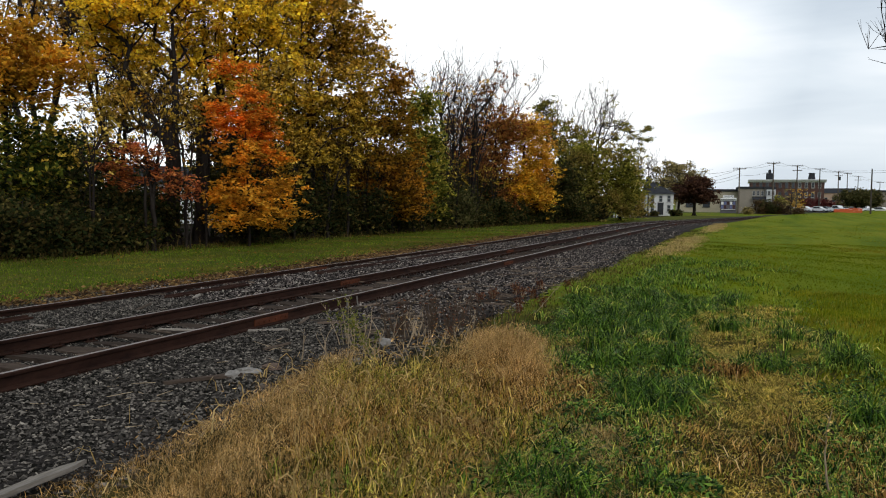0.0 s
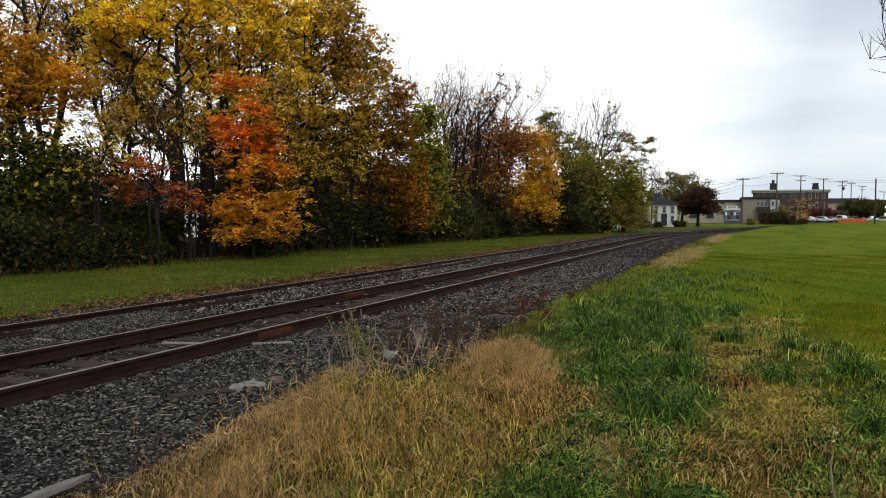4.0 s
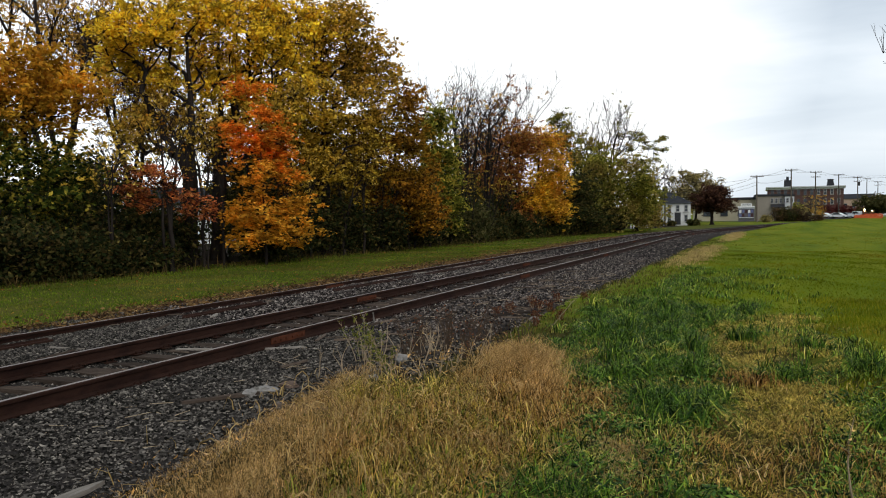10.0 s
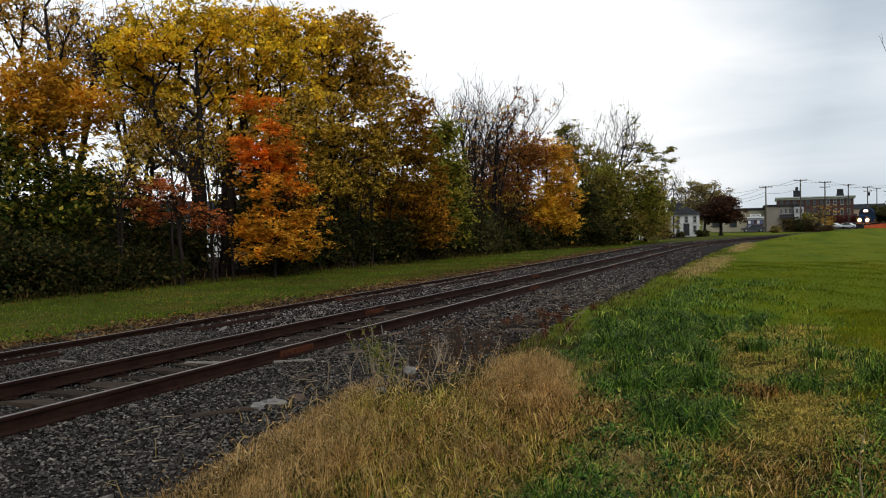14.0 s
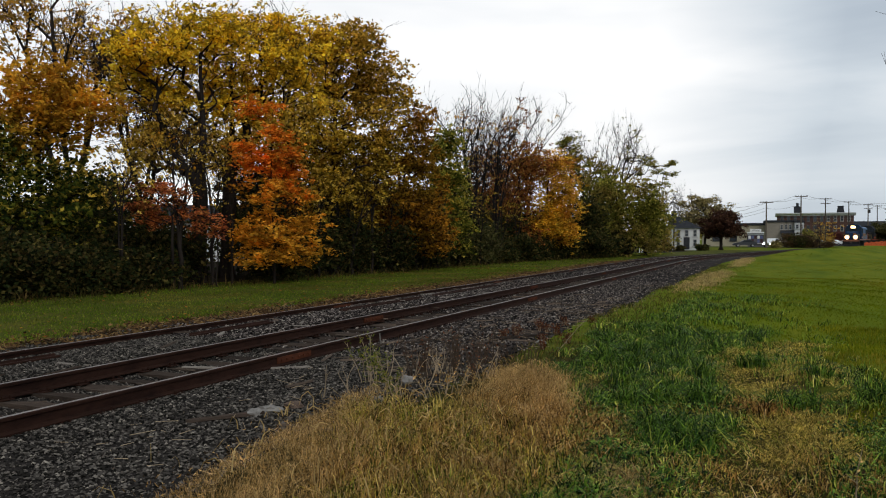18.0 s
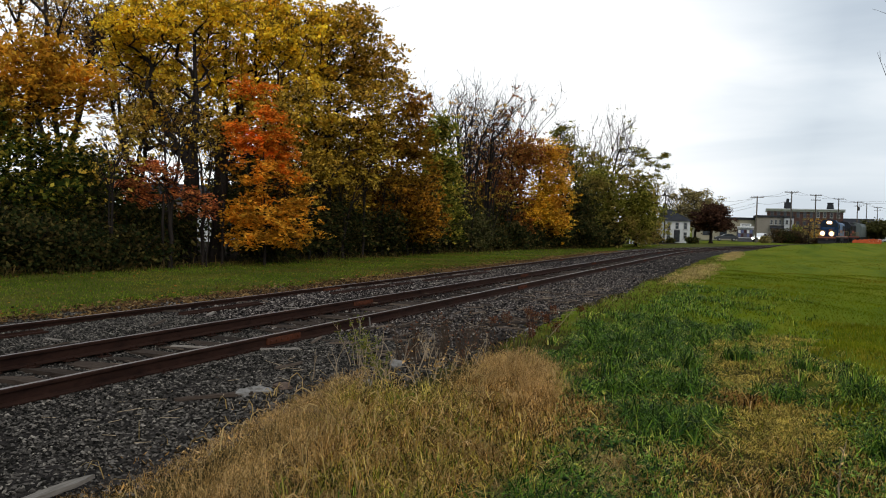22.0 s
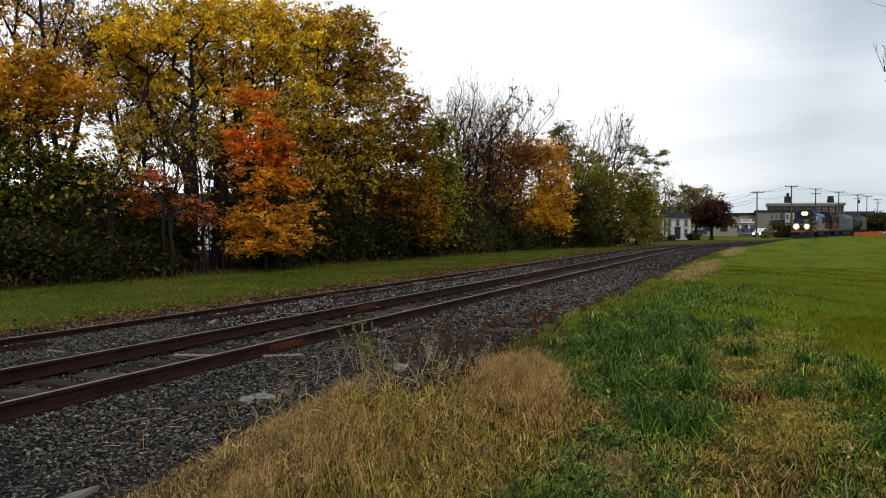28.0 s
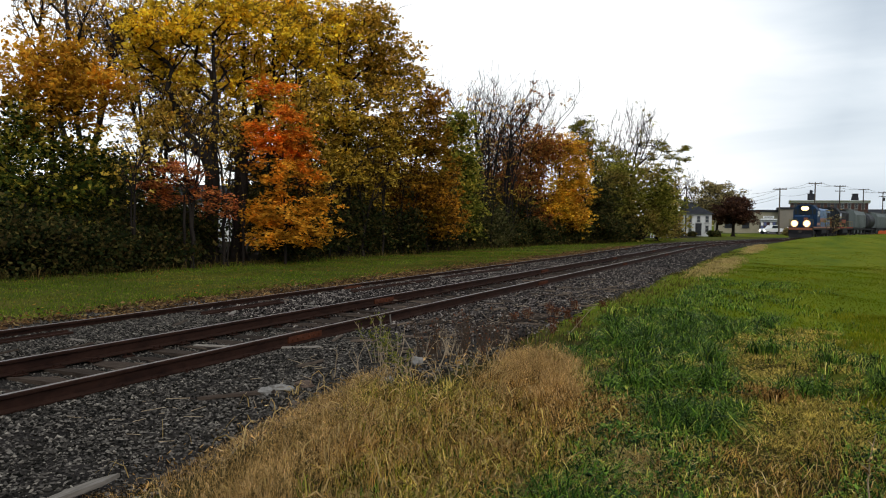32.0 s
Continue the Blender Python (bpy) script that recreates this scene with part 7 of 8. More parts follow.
grass("dry_tufts", "short straw tufts at the foot of the plume", at, tall_of(at, 9, 0.10, 0.26), 0.005, M_DRY, 29, 1.2, 0.6)
# short bleached grass where the stand runs out into the green
roots = scatter(rng_g, 1500, -2.5, -0.9, 3.9, 6.0, lambda x, y: patchy(rng_g, x, y, 0.3, 0.62, 55))
grass("dry_tufts", "short bleached straw blades in the turf", tufts(rng_g, roots, 9, 0.07), 0.16, 0.0062, M_STRAW, 30, 1.9, 0.65)
roots = scatter(rng_g, 900, -3.0, -1.2, 4.4, 7.6, lambda x, y: inside(DRY, x - 0.1, y) & patchy(rng_g, x, y, 0.3, 0.6, 56))
grass("dry_grass", "upright straw blades with dark gaps between", tufts(rng_g, roots, 10, 0.05), 0.24, 0.0052, M_DRY, 32, 1.3, 0.6)
# large bent straw leaves that catch the light
at = scatter(rng_g, 260, -4.6, -1.6, 2.8, 9.4, within(DRY))
at[:, 2] += rng_g.uniform(0.12, 0.3, len(at))
grass("straw_leaves", "pale bent straw leaves over the dry stand", at, 0.17, 0.009, M_STRAW, 28, 2.2, 0.75)
# a few long leaves that arch over above the rest
at = scatter(rng_g, 60, -3.9, -2.0, 3.2, 7.4, lambda x, y: inside(DRY, x - 0.5, y))
at[:, 2] += rng_g.uniform(0.05, 0.16, len(at))
n = len(at)
a, k = rng_g.uniform(0, 6.28, n), rng_g.uniform(0.10, 0.2, n)
out = np.stack([np.cos(a) * k, np.sin(a) * k, np.zeros(n)], axis=1)
up = np.stack([np.zeros(n), np.zeros(n), rng_g.uniform(0.14, 0.24, n)], axis=1)
w = np.full(n, 0.0035)
p1, p2, p3 = at + up * 0.75 + out * 0.12, at + up + out * 0.5, at + up * 0.85 + out * 0.95
v, f = join_arrays([tubes(at, p1, w * 0.5, w * 0.8, 4), tubes(p1, p2, w * 0.8, w * 1.3, 4), tubes(p2, p3, w * 1.3, w, 4), tubes(p3, p3 + out * 0.2 - up * 0.35, w, w * 0.3, 4)])
tagged(new("arched_leaves", mesh_of("arched_leaves", v, f, [M_STRAW])), "pale arched leaves above the dry stand", "grass", kind="stuff")
# curled dead leaves among the stalks
at = scatter(rng_g, 4200, -4.8, -1.4, 2.0, 10.0, within(DRY))
at[:, 2] += rng_g.uniform(0.03, 0.2, len(at))
v, f = leaf_arrays(rng_g, at, 0.045, 0.0, 0.16)
tagged(new("dead_grass_leaves", mesh_of("dead_grass_leaves", v, f, [M_SOFT])), "curled dead leaves among the dry stalks", "grass", kind="stuff")


# the trodden brown way through the meadow
def way_mid(y):
    return 0.15 - 0.075 * (y - 5) + 0.2 * np.sin(y * 0.9)


def trodden(x, y):
    return np.abs(x - way_mid(y)) < 0.62 + 0.2 * np.sin(y * 1.7) + rng_g.normal(0, 0.16, len(x))


def off_way(x, y):
    return (~inside(DRY, x, y)) & ~((np.abs(x - way_mid(y)) < 0.5 + rng_g.normal(0, 0.15, len(x))) & (y > 3.2) & (y < 12))


# lush green tufts
def lush(x, y):
    v = np.array([noise.noise((a / 0.8, b / 0.8, 3)) for a, b in zip(x, y)])
    return off_way(x, y) & (x > -3.3 + np.clip((y - 12) * 0.02, 0, 0.6)) & (x < -0.55 + 0.4 * np.sin(y * 0.9)) & (v > np.where(y < 6.6, 0.14, 0.07) + rng_g.normal(0, 0.08, len(x)))


# broad-leaved weeds low in the turf
at = scatter(rng_g, 26000, -2.2, 2.4, 2.6, 9.5, lambda x, y: off_way(x, y) & patchy(rng_g, x, y, 0.5, 0.7, 21))
at[:, 2] += rng_g.uniform(0.02, 0.11, len(at))
v, f = leaf_arrays(rng_g, at, 0.04, 0.7, 0.5)
tagged(new("broadleaf_weeds", mesh_of("broadleaf_weeds", v, f, [M_LEAFY])), "low broad-leaved weeds in the turf", "weeds", kind="stuff")
roots = scatter(rng_g, 2300, -3.2, 0.3, 3.0, 16, lush)
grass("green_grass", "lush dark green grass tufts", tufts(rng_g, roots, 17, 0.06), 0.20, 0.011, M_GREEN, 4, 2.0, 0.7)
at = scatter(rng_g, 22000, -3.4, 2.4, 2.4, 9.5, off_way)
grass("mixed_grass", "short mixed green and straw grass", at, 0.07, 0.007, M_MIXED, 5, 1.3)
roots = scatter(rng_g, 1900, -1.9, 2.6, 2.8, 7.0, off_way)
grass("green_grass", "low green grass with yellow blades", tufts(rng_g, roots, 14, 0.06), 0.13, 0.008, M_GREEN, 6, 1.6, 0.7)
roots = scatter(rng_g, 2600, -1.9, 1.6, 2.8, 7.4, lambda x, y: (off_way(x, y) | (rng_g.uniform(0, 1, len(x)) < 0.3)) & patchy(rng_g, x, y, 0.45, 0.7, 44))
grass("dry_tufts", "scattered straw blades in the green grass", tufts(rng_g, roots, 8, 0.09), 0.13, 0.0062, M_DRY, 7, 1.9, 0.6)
at = scatter(rng_g, 150000, -2.2, 1.9, 3.0, 15, trodden)
grass("trodden_grass", "trodden brown and olive matted grass", at, 0.042, 0.0055, M_BROWN, 8, 3.2)
at = scatter(rng_g, 26000, -2.2, 1.9, 3.0, 15, trodden)
grass("trodden_grass", "trodden brown and olive matted grass", at, 0.055, 0.006, M_FIELD, 18, 1.6)
roots = scatter(rng_g, 700, -0.8, 2.8, 5.0, 13, lambda x, y: off_way(x, y) & patchy(rng_g, x, y, 0.7, 0.45, 8))
grass("green_grass", "lush dark green grass tufts", tufts(rng_g, roots, 14, 0.06), 0.16, 0.009, M_GREEN, 9, 1.3, 0.6)
# faded mats between the green tufts
at = scatter(rng_g, 60000, -2.6, 0.8, 6.6, 15.0, lambda x, y: patchy(rng_g, x, y, 0.5, 0.36, 47))
grass("faded_grass", "faded straw-brown matted grass", at, 0.085, 0.005, M_BROWN, 48, 2.6)


def leafy_weed(at, wide, tall, leaves, seed):
    """A low clump of dark divided leaves."""
    rng = np.random.default_rng(seed)
    a, r = rng.uniform(0, 6.28, leaves), wide * rng.uniform(0.05, 1, leaves) ** 0.6
    z = tall * (1 - 0.65 * (r / wide) ** 2) * rng.uniform(0.5, 1.0, leaves)
    v, f = leaf_arrays(rng, np.stack([np.cos(a) * r, np.sin(a) * r, z], axis=1), 0.055, 0.8, 0.42)
    o = new("leafy_weed", mesh_of("leafy_weed", v, f, [M_LEAFY]))
    o.location = (at[0], at[1], float(ground_height(*at)) - 0.02)
    return tagged(o, "low clump of dark green divided leaves", "weed", "leafy weeds in the turf")


for k, (x, y, wide, tall) in enumerate(((-1.15, 5.3, 0.26, 0.17), (-0.95, 5.1, 0.2, 0.14), (-1.76, 4.72, 0.24, 0.16), (-1.5, 4.5, 0.22, 0.14), (-1.3, 6.5, 0.24, 0.18), (-0.75, 5.9, 0.2, 0.14),
                                        (-0.3, 5.2, 0.2, 0.12), (-2.05, 5.2, 0.18, 0.14), (-0.2, 4.5, 0.22, 0.12), (0.45, 4.9, 0.2, 0.12), (-1.7, 8.2, 0.26, 0.2), (-1.3, 8.7, 0.24, 0.2))):
    leafy_weed((x, y), wide, tall, int(900 * wide), 620 + k)
# turf under and behind the eye
at = scatter(rng_g, 30000, -3.6, 9.0, -9.0, 3.0, lambda x, y: patchy(rng_g, x, y, 1.2, 0.8, 61))
grass("mixed_grass", "short mixed green and straw grass", at, 0.10, 0.016, M_MIXED, 25, 1.2)
at = scatter(rng_g, 9000, -4.4, -1.6, -9.0, 2.4, lambda x, y: rng_g.normal(-2.8, 0.6, len(x)) > x - 0.4)
grass("dry_grass", "pale dry grass along the ballast edge", at, 0.26, 0.007, M_DRY, 26, 1.3)

# the meadow
at = scatter(rng_g, 60000, 0.2, 9.0, 5.0, 18.0, lambda x, y: (x > 0.9 + 0.25 * np.sin(y * 1.3)) & (x < y * 0.4 + 1.0))
grass("meadow_grass", "medium bright green meadow grass", at, 0.10, 0.009, M_FIELD, 10, 0.9)
at = scatter(rng_g, 100000, -3.0, 18.0, 13.0, 40.0, lambda x, y: (rng_g.normal(-2.6, 0.7, len(x)) < x + 0.3 * np.sin(y * 0.7)) & (x < y * 0.42 + 1.0))
grass("meadow_grass", "medium bright green meadow grass", at, 0.055, 0.022, M_FAR, 11, 1.8)
M_FIELDFAR = foliage("distant_meadow_grass", [(0.0, (0.160, 0.182, 0.008)), (1.0, (0.190, 0.202, 0.009))], [(0.0, (0.15, 0.132, 0.008)), (1.0, (0.20, 0.17, 0.012))], 0.1, patch_at=(0.5, 0.66), clump=0.12)
at = scatter(rng_g, 40000, -2.5, 42.0, 36.0, 100.0, lambda x, y: (x > np.array([line_at(b)[0] + 4.4 for b in y])) & (x < y * 0.42 + 1.0))
grass("meadow_grass", "medium bright green meadow grass", at, 0.035, 0.07, M_FIELDFAR, 12, 3.2)
# straw patches along the edge of the bed farther off
at = scatter(rng_g, 46000, -3.9, -1.0, 24, 82, lambda x, y: (((x + 2.85 + 0.25 * np.sin(y * 1.9) + 0.15 * np.sin(y * 4.3)) / 0.65) ** 2 + ((y - 37) / 10.0) ** 2 < rng_g.uniform(0.0, 1.3, len(x))) | (((x + 2.6 + 0.25 * np.sin(y * 1.1)) / 0.6) ** 2 + ((y - 66) / 13.0) ** 2 < rng_g.uniform(0.0, 1.3, len(x))))
grass("dry_grass", "pale dry grass along the ballast edge", at, 0.15, 0.013, M_STRAW, 13, 1.5)
M_LAWN = foliage("verge_grass", [(0.0, (0.050, 0.088, 0.008)), (0.5, (0.116, 0.178, 0.013)), (0.9, (0.195, 0.240, 0.022)), (1.0, (0.34, 0.30, 0.07))], [(0.0, (0.125, 0.100, 0.016)), (1.0, (0.26, 0.205, 0.045))], 0.4, patch_at=(0.50, 0.66), clump=0.35)
# verge behind the siding
at = scatter(rng_g, 52000, -20.6, -11.9, 8, 45, None, 0.005)
grass("verge_grass", "short verge grass behind the siding", at, 0.06, 0.018, M_LAWN, 14, 1.3)
at = scatter(rng_g, 20000, -20, -11.7, 40, 100, lambda x, y: x < -11.7 + np.clip(y - 57, 0, 99) * 0.1, 0.005)
grass("verge_grass", "short verge grass behind the siding", at, 0.07, 0.04, M_LAWN, 15, 1.3)
at = scatter(rng_g, 15000, -13.4, -11.5, 5, 46, lambda x, y: rng_g.normal(-12.2, 0.5, len(x)) < x, 0.0)
grass("dry_grass", "pale dry grass along the far ballast edge", at, 0.06, 0.012, M_EDGE, 16, 1.6)

# fallen leaves
at = scatter(rng_g, 4200, -20.5, -11.6, 8, 50, lambda x, y: rng_g.uniform(0, 1, len(x)) < 0.1 + (np.abs(x + 16) / 5) ** 3, 0.0)
at[:, 2] += 0.05
v, f = leaf_arrays(rng_g, at, 0.075, 3.0)
tagged(new("fallen_leaves", mesh_of("fallen_leaves", v, f, [L_RUSSET])), "fallen brown leaves on the verge", "leaves", kind="stuff")
# a drift of dead leaves against the siding's outer rail
at = scatter(rng_g, 46000, -13.0, -10.25, 3, 62, lambda x, y: (rng_g.normal(-12.0, 0.45, len(x)) < x) & patchy(rng_g, x, y, 0.8, 0.85, 57), 0.0)
at[:, 2] = np.maximum(bed_z(at[:, 0] + 7.18), 0.0) + rng_g.uniform(0.02, 0.06, len(at))
v, f = leaf_arrays(rng_g, at, 0.075, 1.4)
tagged(new("leaf_drift", mesh_of("leaf_drift", v, f, [L_DRIFT])), "drift of dead brown leaves along the siding", "leaves", kind="stuff")
# green weeds and brown stalks between siding and verge
roots = scatter(rng_g, 170, -12.9, -10.9, 5, 44, lambda x, y: patchy(rng_g, x, y, 1.4, 0.5, 58), 0.02)
grass("edge_weeds", "dark green weeds beside the siding", tufts(rng_g, roots, 30, 0.15), 0.09, 0.018, M_LAWN, 59, 1.8, 0.6)
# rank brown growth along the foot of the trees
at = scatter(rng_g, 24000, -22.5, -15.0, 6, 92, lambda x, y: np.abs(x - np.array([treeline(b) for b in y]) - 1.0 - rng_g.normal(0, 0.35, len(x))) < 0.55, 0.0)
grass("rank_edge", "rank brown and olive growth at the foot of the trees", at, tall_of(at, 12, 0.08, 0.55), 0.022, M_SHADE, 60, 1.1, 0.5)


# a deeper green fringe between the tussocks and the meadow
roots = scatter(rng_g, 2300, -2.6, 1.2, 10.5, 27, lambda x, y: (rng_g.uniform(0, 1, len(x)) < np.exp(-np.clip(x + 2.2, 0, 9) / 1.3)) & patchy(rng_g, x, y, 0.9, 0.7, 62))
grass("fringe_grass", "deep green grass at the edge of the meadow", tufts(rng_g, roots, 16, 0.12), 0.13, 0.012, M_TUSSOCK, 63, 1.5, 0.6)

# single large tussocks that stand out of the turf
TUSSOCKS = [(-0.84, 7.45, 0.40, 300), (-1.1, 7.6, 0.34, 220), (-0.6, 7.25, 0.36, 240), (-1.55, 8.6, 0.36, 260), (-1.25, 8.9, 0.32, 200), (-2.0, 12.2, 0.42, 300), (-2.35, 11.6, 0.36, 220),
            (-1.8, 14.6, 0.42, 280), (-1.4, 13.6, 0.34, 220), (0.05, 9.0, 0.30, 220), (0.3, 9.3, 0.28, 180), (1.06, 9.8, 0.32, 220), (0.97, 7.25, 0.34, 240), (1.25, 7.0, 0.30, 200),
            (-1.2, 5.35, 0.24, 220), (-0.9, 10.7, 0.34, 220), (-0.3, 11.6, 0.32, 200), (-2.5, 9.8, 0.34, 200), (0.5, 11.0, 0.28, 160), (0.3, 4.6, 0.18, 160), (-0.5, 5.0, 0.2, 180)]
rng_t = random.Random(73)
while len(TUSSOCKS) < 78:
    x, y = rng_t.uniform(-2.9, 0.2), rng_t.uniform(4.4, 15.5)
    if lush(np.array([x] * 40), np.array([y] * 40)).mean() > 0.2:
        TUSSOCKS.append((x, y, rng_t.uniform(0.2, 0.33), rng_t.randrange(130, 240)))
for k, (x, y, tall, count) in enumerate(TUSSOCKS):
    rng = np.random.default_rng(500 + k)
    at = np.zeros((count, 3))
    at[:, :2] = rng.normal(0, 0.085, (count, 2))
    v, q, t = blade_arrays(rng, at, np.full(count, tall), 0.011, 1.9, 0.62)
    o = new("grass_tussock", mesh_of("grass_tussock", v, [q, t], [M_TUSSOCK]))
    o.location = (x, y, float(ground_height(x, y)) - 0.02)
    tagged(o, "dark green tussock of long arching grass", "grass tussock", "grass tussocks")
for k, (x, y, tall, count) in enumerate(((-0.12, 8.7, 0.2, 200), (-0.3, 8.85, 0.18, 140), (0.9, 5.3, 0.2, 120), (-2.7, 9.4, 0.3, 160))):
    rng = np.random.default_rng(560 + k)
    at = np.zeros((count, 3))
    at[:, :2] = rng.normal(0, 0.12, (count, 2))
    v, q, t = blade_arrays(rng, at, np.full(count, tall), 0.009, 1.9, 0.62)
    o = new("grass_tussock", mesh_of("grass_tussock", v, [q, t], [M_DRY]))
    o.location = (x, y, float(ground_height(x, y)) - 0.02)
    tagged(o, "straw-brown tussock of withered grass", "grass tussock", "grass tussocks")
# ragged grass that creeps over the edge of the ballast farther on
at = scatter(rng_g, 30000, -4.5, -0.6, 11, 60, lambda x, y: (rng_g.uniform(0, 1, len(x)) < np.exp(-((x + 3.3 + 0.3 * np.sin(y * 0.7)) / 0.75) ** 2)) & (rng_g.uniform(0, 1, len(x)) < 24 / y))
grass("edge_grass", "ragged grass creeping over the ballast edge", at, 0.11, 0.012, M_EDGE, 23, 1.3)

# ---------------------------------------------------------------- litter and weeds by the track
M_WEED = plain("dead_weed_stem", (0.34, 0.26, 0.17), 0.9, vary=0.3, scale=4.0)
M_PALESTONE = plain("pale_limestone", (0.22, 0.205, 0.185), 0.9, vary=0.3, scale=9.0, bump=0.6)
M_BROWNSTONE = plain("brown_stone", (0.12, 0.085, 0.065), 0.9, vary=0.3, scale=9.0, bump=0.6)
M_REDWEED = foliage("red_brown_weed", [(0.0, (0.06, 0.022, 0.014)), (0.5, (0.14, 0.05, 0.025)), (1.0, (0.24, 0.10, 0.04))], clump=4.0)
L_WEED = leaves_of("weed_leaf", (0.06, 0.085, 0.015), (0.16, 0.18, 0.03), (0.32, 0.27, 0.05))


def worn_board(name, label, a, b, wide, thick, seed, mat=M_GREYWOOD, category="board"):
    """A split, weathered board lying from a to b."""
    rng = random.Random(seed)
    a, b = Vector(a), Vector(b)
    L = (b - a).length
    bm = bmesh.new()
    n = 9
    rows = []
    for i in range(n):
        u = i / (n - 1)
        w = wide / 2 * (1 - 0.75 * max(0, u - 0.86) / 0.14) * rng.uniform(0.85, 1.08)
        rows.append([bm.verts.new((u * L, y, z + rng.uniform(-0.004, 0.004))) for y, z in ((-w, 0), (w, 0), (w * 0.92, thick), (rng.uniform(-0.3, 0.3) * w, thick * 0.86), (-w * 0.92, thick))])
    for p, q in zip(rows, rows[1:]):
        for j in range(5):
            bm.faces.new((p[j], p[(j + 1) % 5], q[(j + 1) % 5], q[j]))
    bm.faces.new(rows[0][::-1])
    bm.faces.new(rows[-1])
    ob = part(name, bm, mat, None, label)
    tagged(ob, category=category)
    d = b - a
    ob.matrix_world = Matrix.Translation(a) @ pose(0, 0, 0, 0, -math.degrees(math.atan2(d.z, math.hypot(d.x, d.y))), math.degrees(math.atan2(d.y, d.x)))
    return ob


worn_board("board", "split weathered grey board lying on the ballast", (-4.15, 2.5, 0.0), (-4.13, 3.95, 0.02), 0.10, 0.03, 1)
worn_board("plank", "pale weathered plank between the rails", (-7.6, 8.6, 0.0), (-6.9, 8.7, 0.012), 0.08, 0.018, 2)
worn_board("plank", "pale broken plank beside the rail", (-6.36, 8.92, 0.015), (-5.88, 9.16, 0.03), 0.09, 0.02, 3)
worn_board("plank", "dark rotted plank on the ballast", (-5.35, 6.1, -0.02), (-4.85, 6.7, -0.008), 0.07, 0.03, 4, M_TIE)
worn_board("plank", "dark rotted plank on the ballast", (-5.95, 6.9, -0.02), (-5.65, 7.15, -0.012), 0.07, 0.025, 5, M_TIE)
worn_board("plank", "grey split plank on the ballast", (-4.6, 13.4, -0.01), (-3.9, 14.3, 0.0), 0.10, 0.03, 6, M_TIE)


def rock(label, at, size, seed, mat=M_PALESTONE):
    rng = random.Random(seed)
    bm = bmesh.new()
    bmesh.ops.create_icosphere(bm, subdivisions=2, radius=1.0)
    for q in bm.verts:
        k = 1 + 0.6 * noise.noise(q.co * 1.5 + Vector((seed, 0, 0))) + rng.uniform(-0.16, 0.16)
        q.co = Vector((q.co.x * size[0] * k, q.co.y * size[1] * k, q.co.z * size[2] * k))
    ob = part("rock", bm, mat, None, label)
    ob.matrix_world = pose(at[0], at[1], at[2], 0, 0, rng.uniform(0, 180))
    return tagged(ob, category="rock", group="pale stones by the track")


rock("pale flat broken stone at the ballast edge", (-4.95, 6.68, 0.0), (0.15, 0.08, 0.035), 3)
rock("pale flat broken stone at the ballast edge", (-4.9, 6.85, 0.0), (0.12, 0.08, 0.04), 13)
rock("pale flat broken stone at the ballast edge", (-4.84, 6.92, -0.005), (0.06, 0.05, 0.025), 23)
rock("pale stone among the weeds", (-4.27, 8.86, 0.02), (0.11, 0.08, 0.06), 4)
rock("pale stone among the weeds", (-3.99, 7.55, 0.03), (0.09, 0.07, 0.055), 5)
rock("brownish flat stone at the ballast edge", (-4.8, 7.15, 0.0), (0.13, 0.10, 0.03), 6, M_BROWNSTONE)
rock("pale stone on the ballast shoulder", (-3.75, 13.1, 0.0), (0.10, 0.08, 0.05), 7)


def dead_weed(label, at, tall, seed, stems=3, lean=(0, 0), mat=M_WEED, leaves=0, leaf_mat=None):
    """Dry branching stalks of one plant."""
    rng = np.random.default_rng(seed)
    root = thing("weed", pose(at[0], at[1], at[2]), label, "weed", "weeds by the track")
    tips = []
    for s_ in range(stems):
        a, b, ra, rb = [], [], [], []
        p = np.array([rng.normal(0, 0.03), rng.normal(0, 0.03), -0.02])
        d = np.array([rng.normal(0, 0.16) + lean[0], rng.normal(0, 0.16) + lean[1], 1.0])
        seg = tall / 6 * rng.uniform(0.75, 1.15)
        for k in range(6):
            q = p + d / np.linalg.norm(d) * seg
            a.append(p), b.append(q), ra.append(0.008 * (1 - k / 8)), rb.append(0.008 * (1 - (k + 1) / 8))
            if k > 2:
                for _ in range(1 if k < 5 else 2):
                    e = d + rng.normal(0, 0.65, 3)
                    r = q + e / np.linalg.norm(e) * seg * rng.uniform(0.5, 1.3)
                    a.append(q), b.append(r), ra.append(0.003), rb.append(0.0012)
                    tips.append(r)
            p, d = q, d + rng.normal(0, 0.13, 3) * np.array([1, 1, 0.4])
            tips.append(q)
        v, f = tubes(np.array(a), np.array(b), np.array(ra), np.array(rb), 4)
        tagged(part("stalk", mesh_of("stalk", v, f, [mat]), None, root), kind="stuff")
    tips = np.array(tips)
    if leaves:
        w = tips[rng.integers(0, len(tips), leaves)] + rng.normal(0, 0.025, (leaves, 3))
        v, f = leaf_arrays(rng, w, 0.045, 0.2, 0.4)
        part("foliage", mesh_of("foliage", v, f, [leaf_mat]), None, root)
    return root


